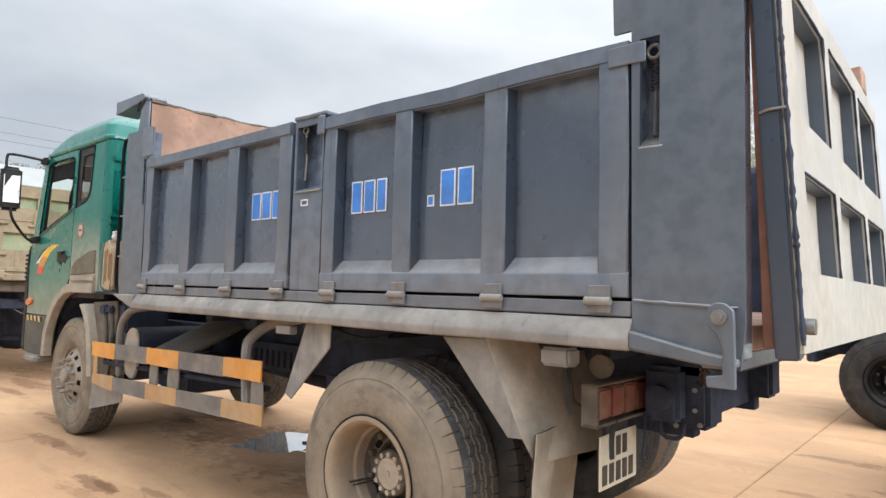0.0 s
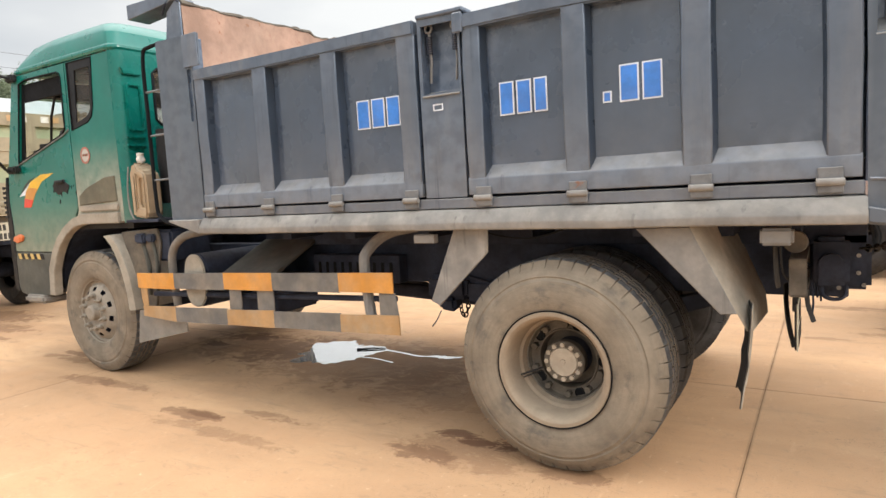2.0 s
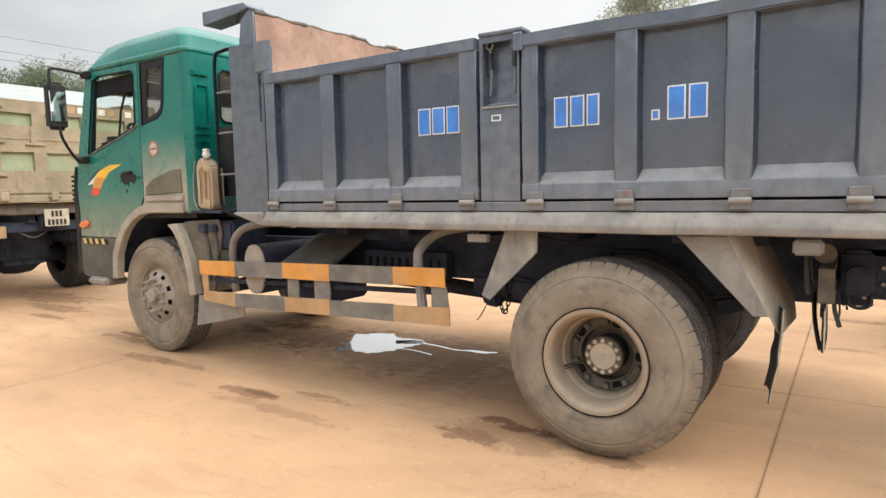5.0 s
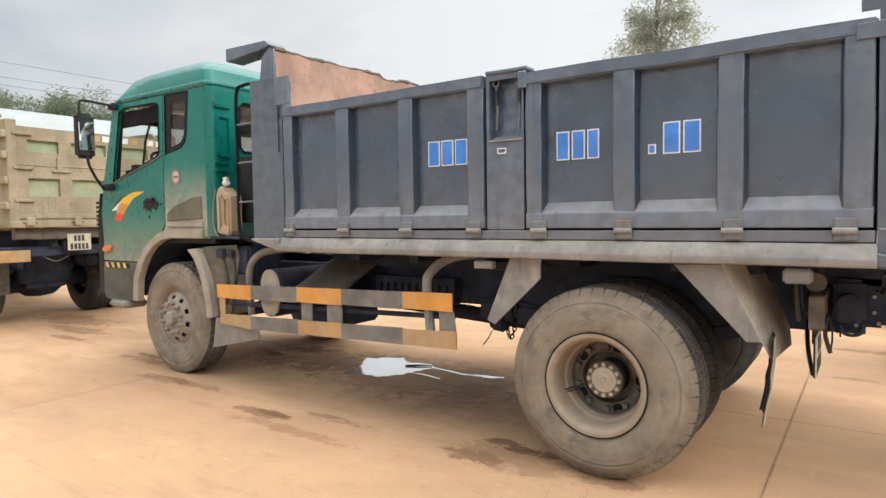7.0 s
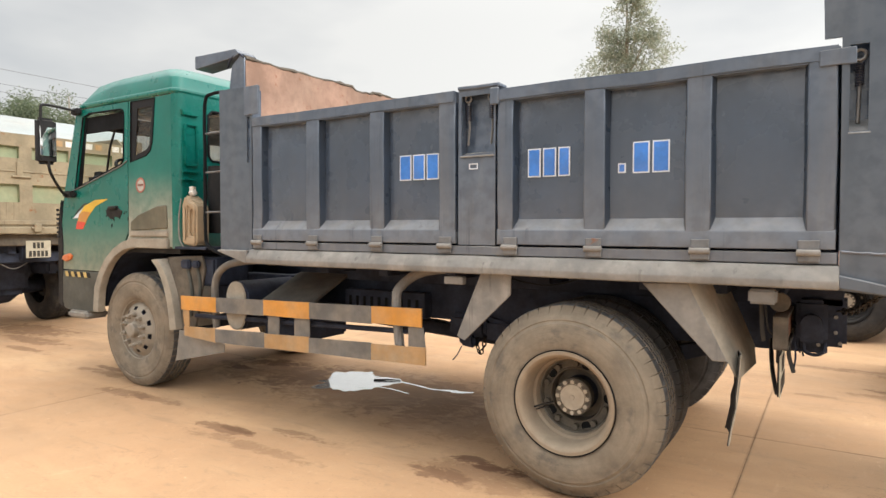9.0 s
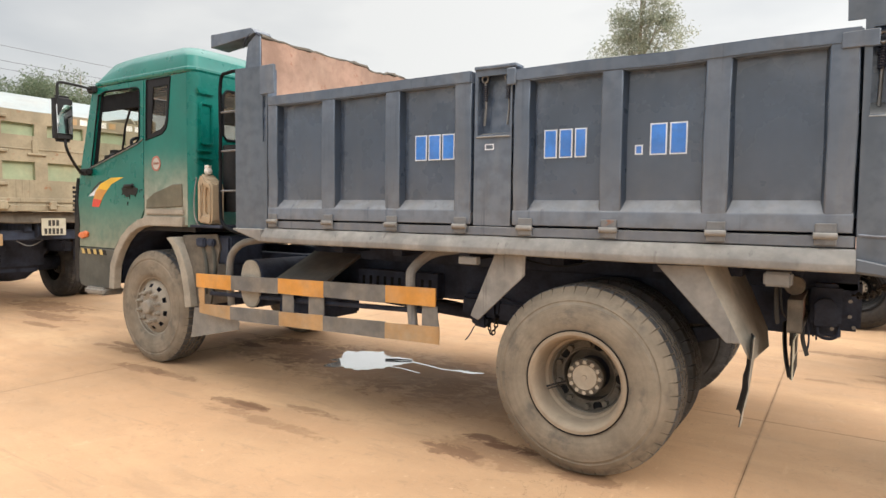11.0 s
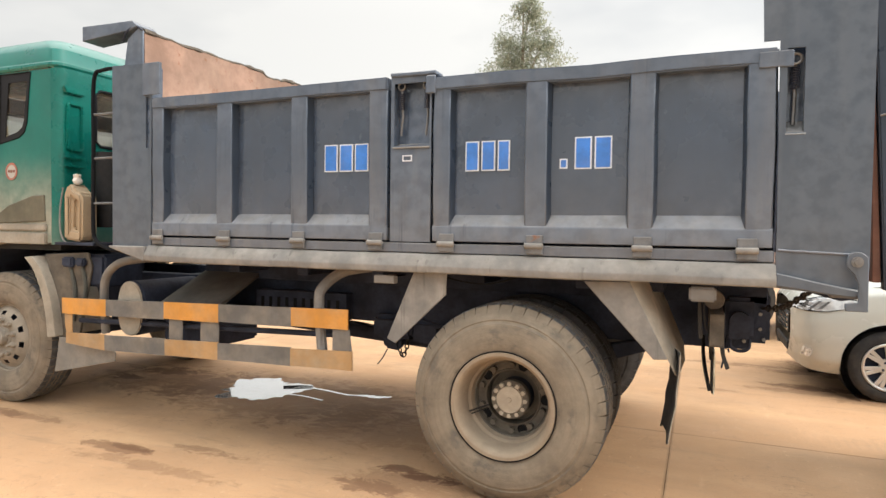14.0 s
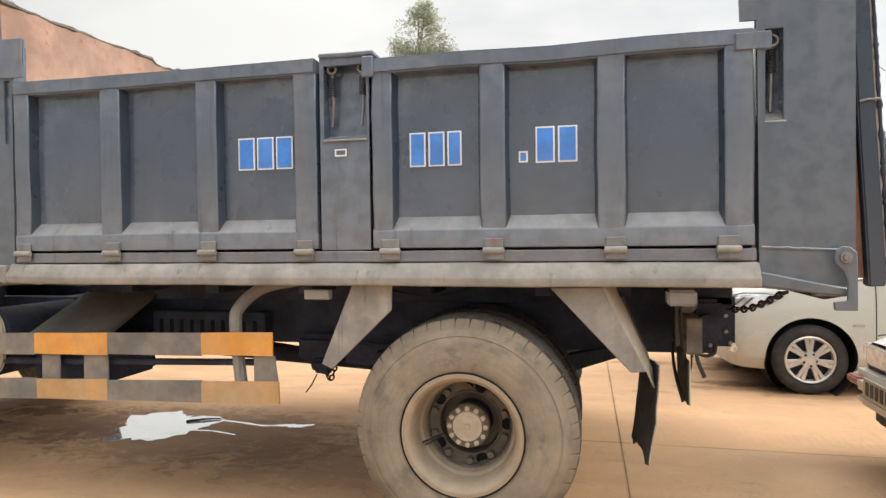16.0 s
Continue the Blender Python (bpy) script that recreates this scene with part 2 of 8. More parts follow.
def tyre_material():
    """Dust-covered sidewall: rings of grime and dark rubbed smears that run outwards from the rim."""
    k = Nodes("dusty_tyre_rubber")
    tc = k.n.new("ShaderNodeTexCoord")
    sep = k.n.new("ShaderNodeSeparateXYZ")
    k.l.new(tc.outputs["Object"], sep.inputs[0])
    x, y, z = sep.outputs
    turn = k.math("ARCTAN2", z, x)
    reach = k.n.new("ShaderNodeVectorMath")
    reach.operation = "LENGTH"
    k.l.new(tc.outputs["Object"], reach.inputs[0])

    def polar(round_scale, out_scale, detail, rough):
        v = k.n.new("ShaderNodeCombineXYZ")
        for i, (src, f) in enumerate(((turn, round_scale), (reach.outputs["Value"], out_scale))):
            q = k.n.new("ShaderNodeMath")
            q.operation = "MULTIPLY"
            k.put(src, q.inputs[0])
            q.inputs[1].default_value = f
            k.l.new(q.outputs[0], v.inputs[i])
        t = k.n.new("ShaderNodeTexNoise")
        for key, val in (("Scale", 1.0), ("Detail", detail), ("Roughness", rough)):
            t.inputs[key].default_value = val
        k.l.new(v.outputs[0], t.inputs["Vector"])
        return t.outputs["Fac"]

    col = k.mix(k.remap(k.noise(6, 6, 0.62), 0.3, 0.7), (0.178, 0.148, 0.113), (0.265, 0.222, 0.168))
    col = k.mix(k.remap(polar(0.7, 55, 4, 0.6), 0.42, 0.70, 0, 0.30), col, (0.145, 0.126, 0.102))
    smear = k.math("MULTIPLY", k.remap(polar(3.4, 13.0, 6, 0.66), 0.46, 0.64, 0, 0.62), k.remap(polar(1.3, 5.0, 3, 0.5), 0.42, 0.58))
    col = k.mix(smear, col, (0.098, 0.090, 0.080))
    col = k.mix(k.remap(k.noise(60, 5, 0.7), 0.55, 0.75, 0, 0.5), col, (0.16, 0.14, 0.11))
    col = k.mix(k.remap(k.noise(2.3, 5, 0.6), 0.60, 0.74, 0, 0.45), col, (0.30, 0.235, 0.16))
    k.put(col, k.b.inputs["Base Color"])
    k.put(0.9, k.b.inputs["Roughness"])
    k.put(0.25, k.b.inputs["Specular IOR Level"])
    k.bump(k.math("ADD", k.noise(70, 4, 0.7), k.math("MULTIPLY", polar(3.0, 60, 3, 0.6), 0.4)), 0.4, 0.006)
    return k.m


M_TYRE = tyre_material()
M_TREAD = surface("worn_tread_rubber", (0.058, 0.060, 0.064), 0.62, vary=0.35, scale=9, dust=0.22, dust_col=(0.17, 0.16, 0.145), bump=0.3, grain=70, scuff=0.3)
M_TYREBLACK = surface("black_tyre_rubber", (0.022, 0.022, 0.023), 0.75, vary=0.25, scale=8, dust=0.30, dust_col=(0.20, 0.16, 0.12), bump=0.2)
M_FRONTRIM = surface("dust_covered_rim", (0.27, 0.238, 0.195), 0.8, vary=0.16, scale=8, dust=0.6, up=0.25, dust_col=(0.37, 0.325, 0.26), bump=0.35, grain=50)
M_RIM = surface("tan_dusted_rim", (0.26, 0.205, 0.148), 0.75, vary=0.12, scale=8, dust=0.6, up=0.25, dust_col=(0.36, 0.29, 0.21), rust=0.06, bump=0.25)
M_RIMDARK = surface("dark_dirty_rim", (0.095, 0.082, 0.066), 0.7, vary=0.3, scale=10, dust=0.4, dust_col=(0.27, 0.225, 0.17), bump=0.3)
M_HUB = surface("grey_dusty_hub", (0.44, 0.385, 0.31), 0.6, metal=0.1, vary=0.15, scale=12, dust=0.4, dust_col=(0.46, 0.39, 0.30), bump=0.2)
M_STEEL = surface("worn_bare_steel", (0.22, 0.22, 0.22), 0.45, metal=0.7, vary=0.2, scale=12, dust=0.05, bump=0.2)
M_ORANGE = surface("faded_orange_paint", (0.60, 0.27, 0.05), 0.7, vary=0.14, scale=6, dust=0.42, dust_col=(0.42, 0.33, 0.22), streak=0.2, bump=0.2)
M_ORANGEDULL = surface("dust_covered_orange_paint", (0.42, 0.25, 0.11), 0.8, vary=0.14, scale=6, dust=0.9, dust_col=(0.40, 0.32, 0.22), bump=0.2)
M_BARGREY = surface("bar_grey_paint", (0.14, 0.135, 0.128), 0.75, vary=0.2, scale=6, dust=0.75, dust_col=(0.30, 0.26, 0.21), streak=0.25, bump=0.2)
M_BLUE = surface("blue_number_paint", (0.045, 0.20, 0.62), 0.55, vary=0.2, scale=9, dust=0.12, bump=0.1)
M_WHITEPAINT = surface("white_outline_paint", (0.66, 0.70, 0.76), 0.6, vary=0.1, scale=9, dust=0.03, bump=0.1)
M_CAN = surface("tan_plastic_can", (0.40, 0.30, 0.19), 0.55, vary=0.14, scale=7, dust=0.4, bump=0.15)
M_CLOTH = surface("white_rag", (0.68, 0.65, 0.60), 0.9, vary=0.15, scale=14, dust=0.35, bump=0.5)
M_PLATE = surface("yellowed_white_plate", (0.50, 0.47, 0.37), 0.5, vary=0.06, scale=12, dust=0.4, bump=0.05)
M_INK = surface("dark_plate_print", (0.035, 0.032, 0.028), 0.6, vary=0.2, dust=0.1, bump=0.0)
M_LENS = surface("dirty_red_lens", (0.17, 0.045, 0.03), 0.4, vary=0.25, scale=9, dust=0.75, dust_col=(0.30, 0.19, 0.13), bump=0.1)
M_AMBER = surface("amber_lens", (0.60, 0.16, 0.05), 0.3, vary=0.1, dust=0.2, bump=0.0)
M_RED = surface("red_print", (0.60, 0.055, 0.035), 0.5, vary=0.12, dust=0.15, bump=0.0)
M_YELLOW = surface("yellow_print", (0.72, 0.45, 0.04), 0.5, vary=0.12, dust=0.15, bump=0.0)
M_MIRROR = surface("mirror_glass", (0.85, 0.87, 0.88), 0.05, metal=1.0, vary=0.03, bump=0.0)
M_STRIPE = surface("faded_yellow_stripe", (0.52, 0.38, 0.13), 0.6, vary=0.15, scale=9, dust=0.3, bump=0.0)
M_BADGE = surface("faded_red_print", (0.36, 0.12, 0.09), 0.6, vary=0.2, scale=30, dust=0.5, dust_col=(0.42, 0.34, 0.27), bump=0.0)
M_GLASS = glass("cab_glass", (0.90, 0.93, 0.92), 0.9, 0.03)
M_SMOKEGLASS = glass("smoked_glass", (0.62, 0.60, 0.58), 0.9, 0.10)
M_DARKGLASS = glass("tinted_glass", (0.14, 0.16, 0.165), 0.9, 0.06)
M_SCREEN = glass("windscreen_glass", (0.14, 0.16, 0.165), 0.9, 0.06, (0.35, 0.9))
M_SEAL = surface("black_window_rubber", (0.010, 0.011, 0.013), 0.7, vary=0.2, bump=0.05, spec=0.1)
M_SEAT = surface("dark_cab_fabric", (0.035, 0.035, 0.037), 0.9, vary=0.2, dust=0.2, bump=0.3)
M_BEIGE = surface("mud_coated_beige_paint", (0.262, 0.218, 0.145), 0.8, vary=0.24, scale=3, dust=0.6, up=0.3, dust_col=(0.325, 0.262, 0.180), rust=0.16, streak=0.3, drip=0.4, bump=0.3, grain=25)
M_BEIGEGREEN = surface("worn_pale_green_paint", (0.26, 0.30, 0.19), 0.8, vary=0.15, scale=3, dust=0.55, dust_col=(0.45, 0.37, 0.24), bump=0.3)
M_CARWHITE = surface("white_car_paint", (0.495, 0.50, 0.455), 0.22, vary=0.025, scale=2, dust=0.10, low=(0.2, 0.7, 0.30), dust_col=(0.55, 0.45, 0.33), bump=0.0, spec=0.5)
M_CARWHITE2 = surface("old_white_car_paint", (0.60, 0.595, 0.57), 0.3, vary=0.05, scale=3, dust=0.1, low=(0.2, 0.7, 0.15), dust_col=(0.5, 0.42, 0.32), bump=0.02, spec=0.5)
M_CHROME = surface("chrome_trim", (0.75, 0.75, 0.74), 0.16, metal=1.0, vary=0.06, dust=0.15, bump=0.0)
M_ALLOY = surface("silver_alloy", (0.62, 0.60, 0.57), 0.35, metal=0.55, vary=0.08, scale=10, dust=0.3, bump=0.05)
M_LAMP = surface("clear_lamp_lens", (0.62, 0.64, 0.65), 0.08, metal=0.35, vary=0.2, scale=20, bump=0.0, spec=0.8)
M_TEAL = surface("old_dark_green_paint", (0.055, 0.105, 0.10), 0.45, vary=0.2, scale=3, dust=0.5, up=0.5, dust_col=(0.30, 0.28, 0.24), bump=0.1)
M_GREYGREEN = surface("faded_grey_green_paint", (0.22, 0.25, 0.22), 0.6, vary=0.15, scale=3, dust=0.4, up=0.4, bump=0.1)
M_WALL = surface("cream_plaster", (0.56, 0.49, 0.36), 0.9, vary=0.1, scale=0.8, dust=0.4, dust_col=(0.45, 0.36, 0.26), streak=0.2, bump=0.2)
M_SHEET = surface("pale_blue_roof_sheet", (0.27, 0.325, 0.34), 0.5, vary=0.08, scale=0.7, dust=0.3, up=0.2, bump=0.1)
# Tile red is paled, so the colour itself carries the distance haze.
M_TILE = surface("hazed_red_roof_tile", (0.40, 0.24, 0.19), 0.8, vary=0.15, scale=1.5, dust=0.3, bump=0.3)
M_CONC = surface("concrete_pole", (0.46, 0.38, 0.30), 0.9, vary=0.12, scale=3, dust=0.3, bump=0.3)
# Cable grey is lifted above black to stand for haze.
M_WIRE = surface("haze_grey_cable", (0.13, 0.13, 0.135), 0.6, bump=0.0)
M_CHAIN = surface("oily_dark_chain", (0.03, 0.028, 0.026), 0.5, metal=0.5, vary=0.3, dust=0.03, bump=0.0)
M_RUBBER = surface("torn_black_rubber", (0.020, 0.020, 0.020), 0.8, vary=0.3, scale=8, dust=0.12, dust_col=(0.26, 0.21, 0.15), bump=0.3)
M_BARK = surface("pale_bark", (0.30, 0.26, 0.20), 0.9, vary=0.2, scale=4, bump=0.4)


def foliage(name, a, b, see=0.45):
    k = Nodes(name)
    info = k.pos.outputs["Random Per Island"]
    col = k.mix(info, a, b)
    k.put(col, k.b.inputs["Base Color"])
    k.put(0.55, k.b.inputs["Roughness"])
    tr = k.n.new("ShaderNodeBsdfTranslucent")
    k.l.new(col, tr.inputs["Color"])
    mx = k.n.new("ShaderNodeMixShader")
    mx.inputs[0].default_value = see
    k.l.new(k.b.outputs[0], mx.inputs[1])
    k.l.new(tr.outputs[0], mx.inputs[2])
    k.l.new(mx.outputs[0], k.out.inputs["Surface"])
    return k.m


# Leaf tones are lifted and greyed to paint in the distance haze.
M_LEAF = foliage("hazed_grey_green_leaves", (0.29, 0.32, 0.25), (0.41, 0.435, 0.345), 0.65)
M_LEAF2 = foliage("green_leaves", (0.10, 0.135, 0.075), (0.20, 0.225, 0.14), 0.45)


def ground_material(name, slab):
    """Pale concrete under a film of orange earth, with drifts, tyre streaks, oil stains and painted truck shade."""
    k = Nodes(name)
    col = k.mix(k.remap(k.noise(0.55, 5, 0.6), 0.3, 0.7), (0.50, 0.294, 0.158), (0.385, 0.234, 0.128))
    col = k.mix(k.remap(k.noise(1.1, 6, 0.6, (0.35, 1, 1), 0.6), 0.42, 0.72, 0, 0.6), col, (0.60, 0.385, 0.212))
    col = k.mix(k.remap(k.noise(2.1, 7, 0.66, (0.3, 1, 1), 0.8), 0.52, 0.72, 0, 0.55), col, (0.32, 0.195, 0.11))
    col = k.mix(k.remap(k.noise(26, 5, 0.7), 0.45, 0.8, 0, 0.30), col, (0.40, 0.28, 0.18))
    # Fine pits, crumbs of earth and faint scrapes.
    col = k.mix(k.remap(k.noise(70, 4, 0.6), 0.63, 0.72, 0, 0.7), col, (0.20, 0.125, 0.075))
    col = k.mix(k.remap(k.noise(9, 8, 0.75, (0.12, 1, 1), 0.4), 0.56, 0.66, 0, 0.5), col, (0.31, 0.20, 0.12))
    col = k.mix(k.remap(k.noise(6, 8, 0.75, (1, 0.2, 1), 1.2), 0.60, 0.72, 0, 0.3), col, (0.70, 0.48, 0.305))
    # Grit, hairline cracks, and blurred tyre prints along the yard.
    col = k.mix(k.remap(k.noise(16, 9, 0.78, (0.6, 1, 1), 0.9), 0.54, 0.66, 0, 0.45), col, (0.30, 0.19, 0.115))
    col = k.mix(k.remap(k.noise(140, 3, 0.6), 0.58, 0.70, 0, 0.5), col, (0.24, 0.155, 0.095))
    col = k.mix(k.remap(k.noise(34, 6, 0.7, (1, 0.5, 1), 0.5), 0.60, 0.72, 0, 0.45), col, (0.72, 0.50, 0.325))
    crack = k.math("ABSOLUTE", k.math("SUBTRACT", k.noise(1.4, 7, 0.62, (1, 1, 1), 1.4), 0.5))
    col = k.mix(k.math("MULTIPLY", k.remap(crack, 0.0, 0.0035, 0.75, 0.0), k.remap(k.noise(0.8, 3), 0.48, 0.6)), col, (0.17, 0.10, 0.06))
    wave = k.n.new("ShaderNodeTexWave")
    wave.bands_direction = "X"
    wave.inputs["Scale"].default_value = 5.2
    wave.inputs["Distortion"].default_value = 5.0
    wave.inputs["Detail"].default_value = 3.0
    wave.inputs["Detail Scale"].default_value = 2.2
    k.l.new(k.pos.outputs["Position"], wave.inputs["Vector"])
    track = k.math("MULTIPLY", k.remap(k.math("ABSOLUTE", k.math("SUBTRACT", k.axis(1), 1.95)), 0.10, 0.16, 1.0, 0.0), k.remap(k.noise(0.9, 3), 0.4, 0.55))
    col = k.mix(k.math("MULTIPLY", track, k.remap(wave.outputs["Fac"], 0.45, 0.75, 0.0, 0.18)), col, (0.30, 0.195, 0.12))
    # Oil and mud stains, and wide ovals painting the truck's shade: x, y, half length, half width, strength.
    # The ovals at x -2.3, -3.6 and -1.2 are painted shadow.
    spots = ((-0.70, 0.235, 0.16, 0.07, 0.9), (-0.50, 0.19, 0.20, 0.07, 0.95), (-0.36, 0.16, 0.12, 0.06, 0.9), (-0.76, -0.06, 0.24, 0.10, 0.6), (-0.56, 0.05, 0.45, 0.22, 0.35), (-2.56, -0.18, 0.34, 0.07, 0.6), (-2.1, -0.34, 0.70, 0.08, 0.35), (-4.1, 1.28, 0.22, 0.10, 0.9), (-3.93, 1.62, 0.36, 0.14, 0.85), (1.93, 3.62, 0.42, 0.14, 0.6), (2.3, 4.5, 0.5, 0.18, 0.6), (1.1, 3.17, 0.25, 0.06, 0.4), (-3.64, 0.03, 0.4, 0.08, 0.45), (-7.0, 0.53, 0.55, 0.09, 0.5), (-4.1, 0.0, 0.35, 0.10, 0.5), (-5.0, 0.35, 0.5, 0.08, 0.45), (-7.6, 0.9, 0.9, 0.16, 0.5), (2.6, 4.9, 0.9, 0.22, 0.6), (1.9, 3.4, 0.6, 0.10, 0.4), (-8.6, 1.3, 1.0, 0.35, 0.6), (0.05, 0.02, 0.22, 0.10, 0.6), (-2.3, 1.30, 1.5, 0.70, 0.42), (-3.6, 1.35, 0.9, 0.55, 0.5), (-1.2, 0.95, 0.9, 0.5, 0.3), (-5.1, 0.50, 0.35, 0.07, 0.6), (-1.95, 0.0, 0.30, 0.06, 0.5), (-2.45, -0.14, 0.22, 0.05, 0.7), (2.3, 4.3, 0.8, 0.14, 0.6), (2.0, 3.6, 0.40, 0.10, 0.8), (1.35, 4.5, 0.7, 0.10, 0.5), (2.5, 3.2, 0.5, 0.10, 0.4), (-4.9, -2.3, 0.5, 0.12, 0.3))
    x, y = k.axis(0), k.axis(1)
    wob = k.math("SUBTRACT", k.noise(7.0, 9, 0.75, (0.7, 1, 1), 0.6), 0.5)
    for sx, sy, rx, ry, s in spots:
        dx = k.math("DIVIDE", k.math("SUBTRACT", x, sx), rx)
        dy = k.math("DIVIDE", k.math("SUBTRACT", y, sy), ry)
        q = k.n.new("ShaderNodeMath")
        q.operation = "MULTIPLY_ADD"
        k.l.new(dx, q.inputs[0])
        k.l.new(dx, q.inputs[1])
        q2 = k.n.new("ShaderNodeMath")
        q2.operation = "MULTIPLY"
        k.l.new(dy, q2.inputs[0])
        k.l.new(dy, q2.inputs[1])
        k.l.new(q2.outputs[0], q.inputs[2])
        w = k.n.new("ShaderNodeMath")
        w.operation = "MULTIPLY_ADD"
        k.l.new(wob, w.inputs[0])
        w.inputs[1].default_value = 5.5
        k.l.new(q.outputs[0], w.inputs[2])
        col = k.mix(k.remap(w.outputs[0], 0.35, 1.05, s, 0.0), col, (0.13, 0.056, 0.026))
    if slab:
        # Damp earth gathered along the joints between the slabs.
        for k0, first, pitch in ((0, 0.775, 5.05), (1, 1.66, 5.0)):
            off = k.math("PINGPONG", k.math("SUBTRACT", k.axis(k0), first), pitch / 2)
            dirt = k.math("MULTIPLY", k.remap(off, 0.003, 0.018, 0.62, 0.0), k.remap(k.noise(2.4, 5, 0.6), 0.35, 0.60, 0.35, 1.0))
            col = k.mix(dirt, col, (0.19, 0.11, 0.06))
        info = k.n.new("ShaderNodeObjectInfo")
        col = k.mix(k.math("MULTIPLY", info.outputs["Random"], 0.22), col, (0.42, 0.303, 0.19))
    k.put(col, k.b.inputs["Base Color"])
    k.put(k.remap(k.noise(3, 5), 0.3, 0.7, 0.72, 0.92), k.b.inputs["Roughness"])
    k.put(0.3, k.b.inputs["Specular IOR Level"])
    k.bump(k.math("ADD", k.noise(45, 5, 0.7), k.noise(3.5, 4)), 0.25, 0.012)
    return k.m


M_GROUND = ground_material("dusty_concrete", True)
M_EARTH = ground_material("bare_orange_earth", False)


def puddle_material():
    k = Nodes("puddle_water")
    silt = k.remap(k.noise(11, 7, 0.7, (0.6, 1, 1), 0.8), 0.58, 0.70)
    k.put(k.mix(silt, (0.70, 0.70, 0.69), (0.45, 0.36, 0.27)), k.b.inputs["Base Color"])
    k.put(k.math("SUBTRACT", 0.6, k.math("MULTIPLY", silt, 0.45)), k.b.inputs["Metallic"])
    k.put(k.remap(k.noise(8, 4), 0.3, 0.7, 0.02, 0.10), k.b.inputs["Roughness"])
    k.put(1.0, k.b.inputs["Specular IOR Level"])
    k.put(1.5, k.b.inputs["IOR"])
    k.put(0.9, k.b.inputs["Coat Weight"])
    k.put(0.02, k.b.inputs["Coat Roughness"])
    return k.m


M_PUDDLE = puddle_material()


# ---- mesh helpers ----
IDENT = Matrix.Identity(4)
WORLD_OF = {}


def root(name, at, label, category, group="", kind=""):
    """The empty at a thing's base that carries its parts."""
    ob = new(name)
    ob.location = at
    ob.empty_display_size = 0.2
    WORLD_OF[ob] = Matrix.Translation(at)
    return tagged(ob, label, category, group, kind)


def mesh_of(name, bm, smooth=35):
    bmesh.ops.recalc_face_normals(bm, faces=bm.faces)
    me = bpy.data.meshes.new(name)
    bm.to_mesh(me)
    bm.free()
    if smooth:
        me.polygons.foreach_set("use_smooth", [True] * len(me.polygons))
        me.set_sharp_from_angle(angle=radians(smooth))
    return me


def part(name, bm, material, parent=None, label="", m=IDENT, smooth=35):
    """Links a bmesh (or a mesh that is shared) as one mesh object under its thing or part, standing at m in the world."""
    me = bm if isinstance(bm, bpy.types.Mesh) else mesh_of(name, bm, smooth)
    if not me.materials:
        me.materials.append(material)
    ob = new(name, me)
    if parent is not None:
        ob.parent = parent
        ob.matrix_parent_inverse = WORLD_OF[parent].inverted()
    ob.matrix_basis = m
    WORLD_OF[ob] = m.copy()
    return tagged(ob, label)


def bevel(bm, size, segments=1, angle=25):
    if size > 0:
        edges = [e for e in bm.edges if len(e.link_faces) == 2 and e.calc_face_angle(0) > radians(angle)]
        bmesh.ops.bevel(bm, geom=edges, offset=size, segments=segments, affect="EDGES", clamp_overlap=True)
    return bm


def box(x0, x1, y0, y1, z0, z1, bev=0.004, segments=1):
    bm = bmesh.new()
    bmesh.ops.create_cube(bm, size=1)
    bmesh.ops.transform(bm, matrix=Matrix.Translation(((x0 + x1) / 2, (y0 + y1) / 2, (z0 + z1) / 2)) @ Matrix.Diagonal((x1 - x0, y1 - y0, z1 - z0, 1)), verts=bm.verts)
    return bevel(bm, bev, segments)


def spread(axis, a, b, c):
    """(a, b) in the plane across an axis and c along it, as x, y, z."""
    return {"x": (c, a, b), "y": (a, c, b), "z": (a, b, c)}[axis]


def prism(poly, axis, lo, hi, bev=0.0, holes=(), segments=1):
    """A plate with the outline poly (and holes), from lo to hi along an axis."""
    bm = bmesh.new()
    edges = []
    for loop in (poly, *holes):
        vs = [bm.verts.new(spread(axis, a, b, lo)) for a, b in loop]
        edges += [bm.edges.new((vs[i], vs[(i + 1) % len(vs)])) for i in range(len(vs))]
    if holes:
        bmesh.ops.triangle_fill(bm, edges=edges, use_beauty=True)
    else:
        bm.faces.new(bm.verts)
    made = bmesh.ops.extrude_face_region(bm, geom=list(bm.faces))
    shift = Vector(spread(axis, 0, 0, hi - lo))
    bmesh.ops.translate(bm, vec=shift, verts=[g for g in made["geom"] if isinstance(g, bmesh.types.BMVert)])
    return bevel(bm, bev, segments)


def lathe(profile, seg=48, axis="y", closed=False):
    """Turns (radius, height) round an axis through the origin."""
    bm = bmesh.new()
    rings = []
    for r, h in profile:
        if r < 1e-6:
            rings.append([bm.verts.new(spread(axis, 0, 0, h))])
        else:
            rings.append([bm.verts.new(spread(axis, r * math.cos(2 * math.pi * i / seg), r * math.sin(2 * math.pi * i / seg), h)) for i in range(seg)])
    pairs = list(zip(rings, rings[1:])) + ([(rings[-1], rings[0])] if closed else [])
    for a, b in pairs:
        for i in range(seg):
            j = (i + 1) % seg
            if len(a) == 1 and len(b) == 1:
                continue
            if len(a) == 1:
                bm.faces.new((a[0], b[i], b[j]))
            elif len(b) == 1:
                bm.faces.new((a[i], a[j], b[0]))
            else:
                bm.faces.new((a[i], a[j], b[j], b[i]))
    return bm


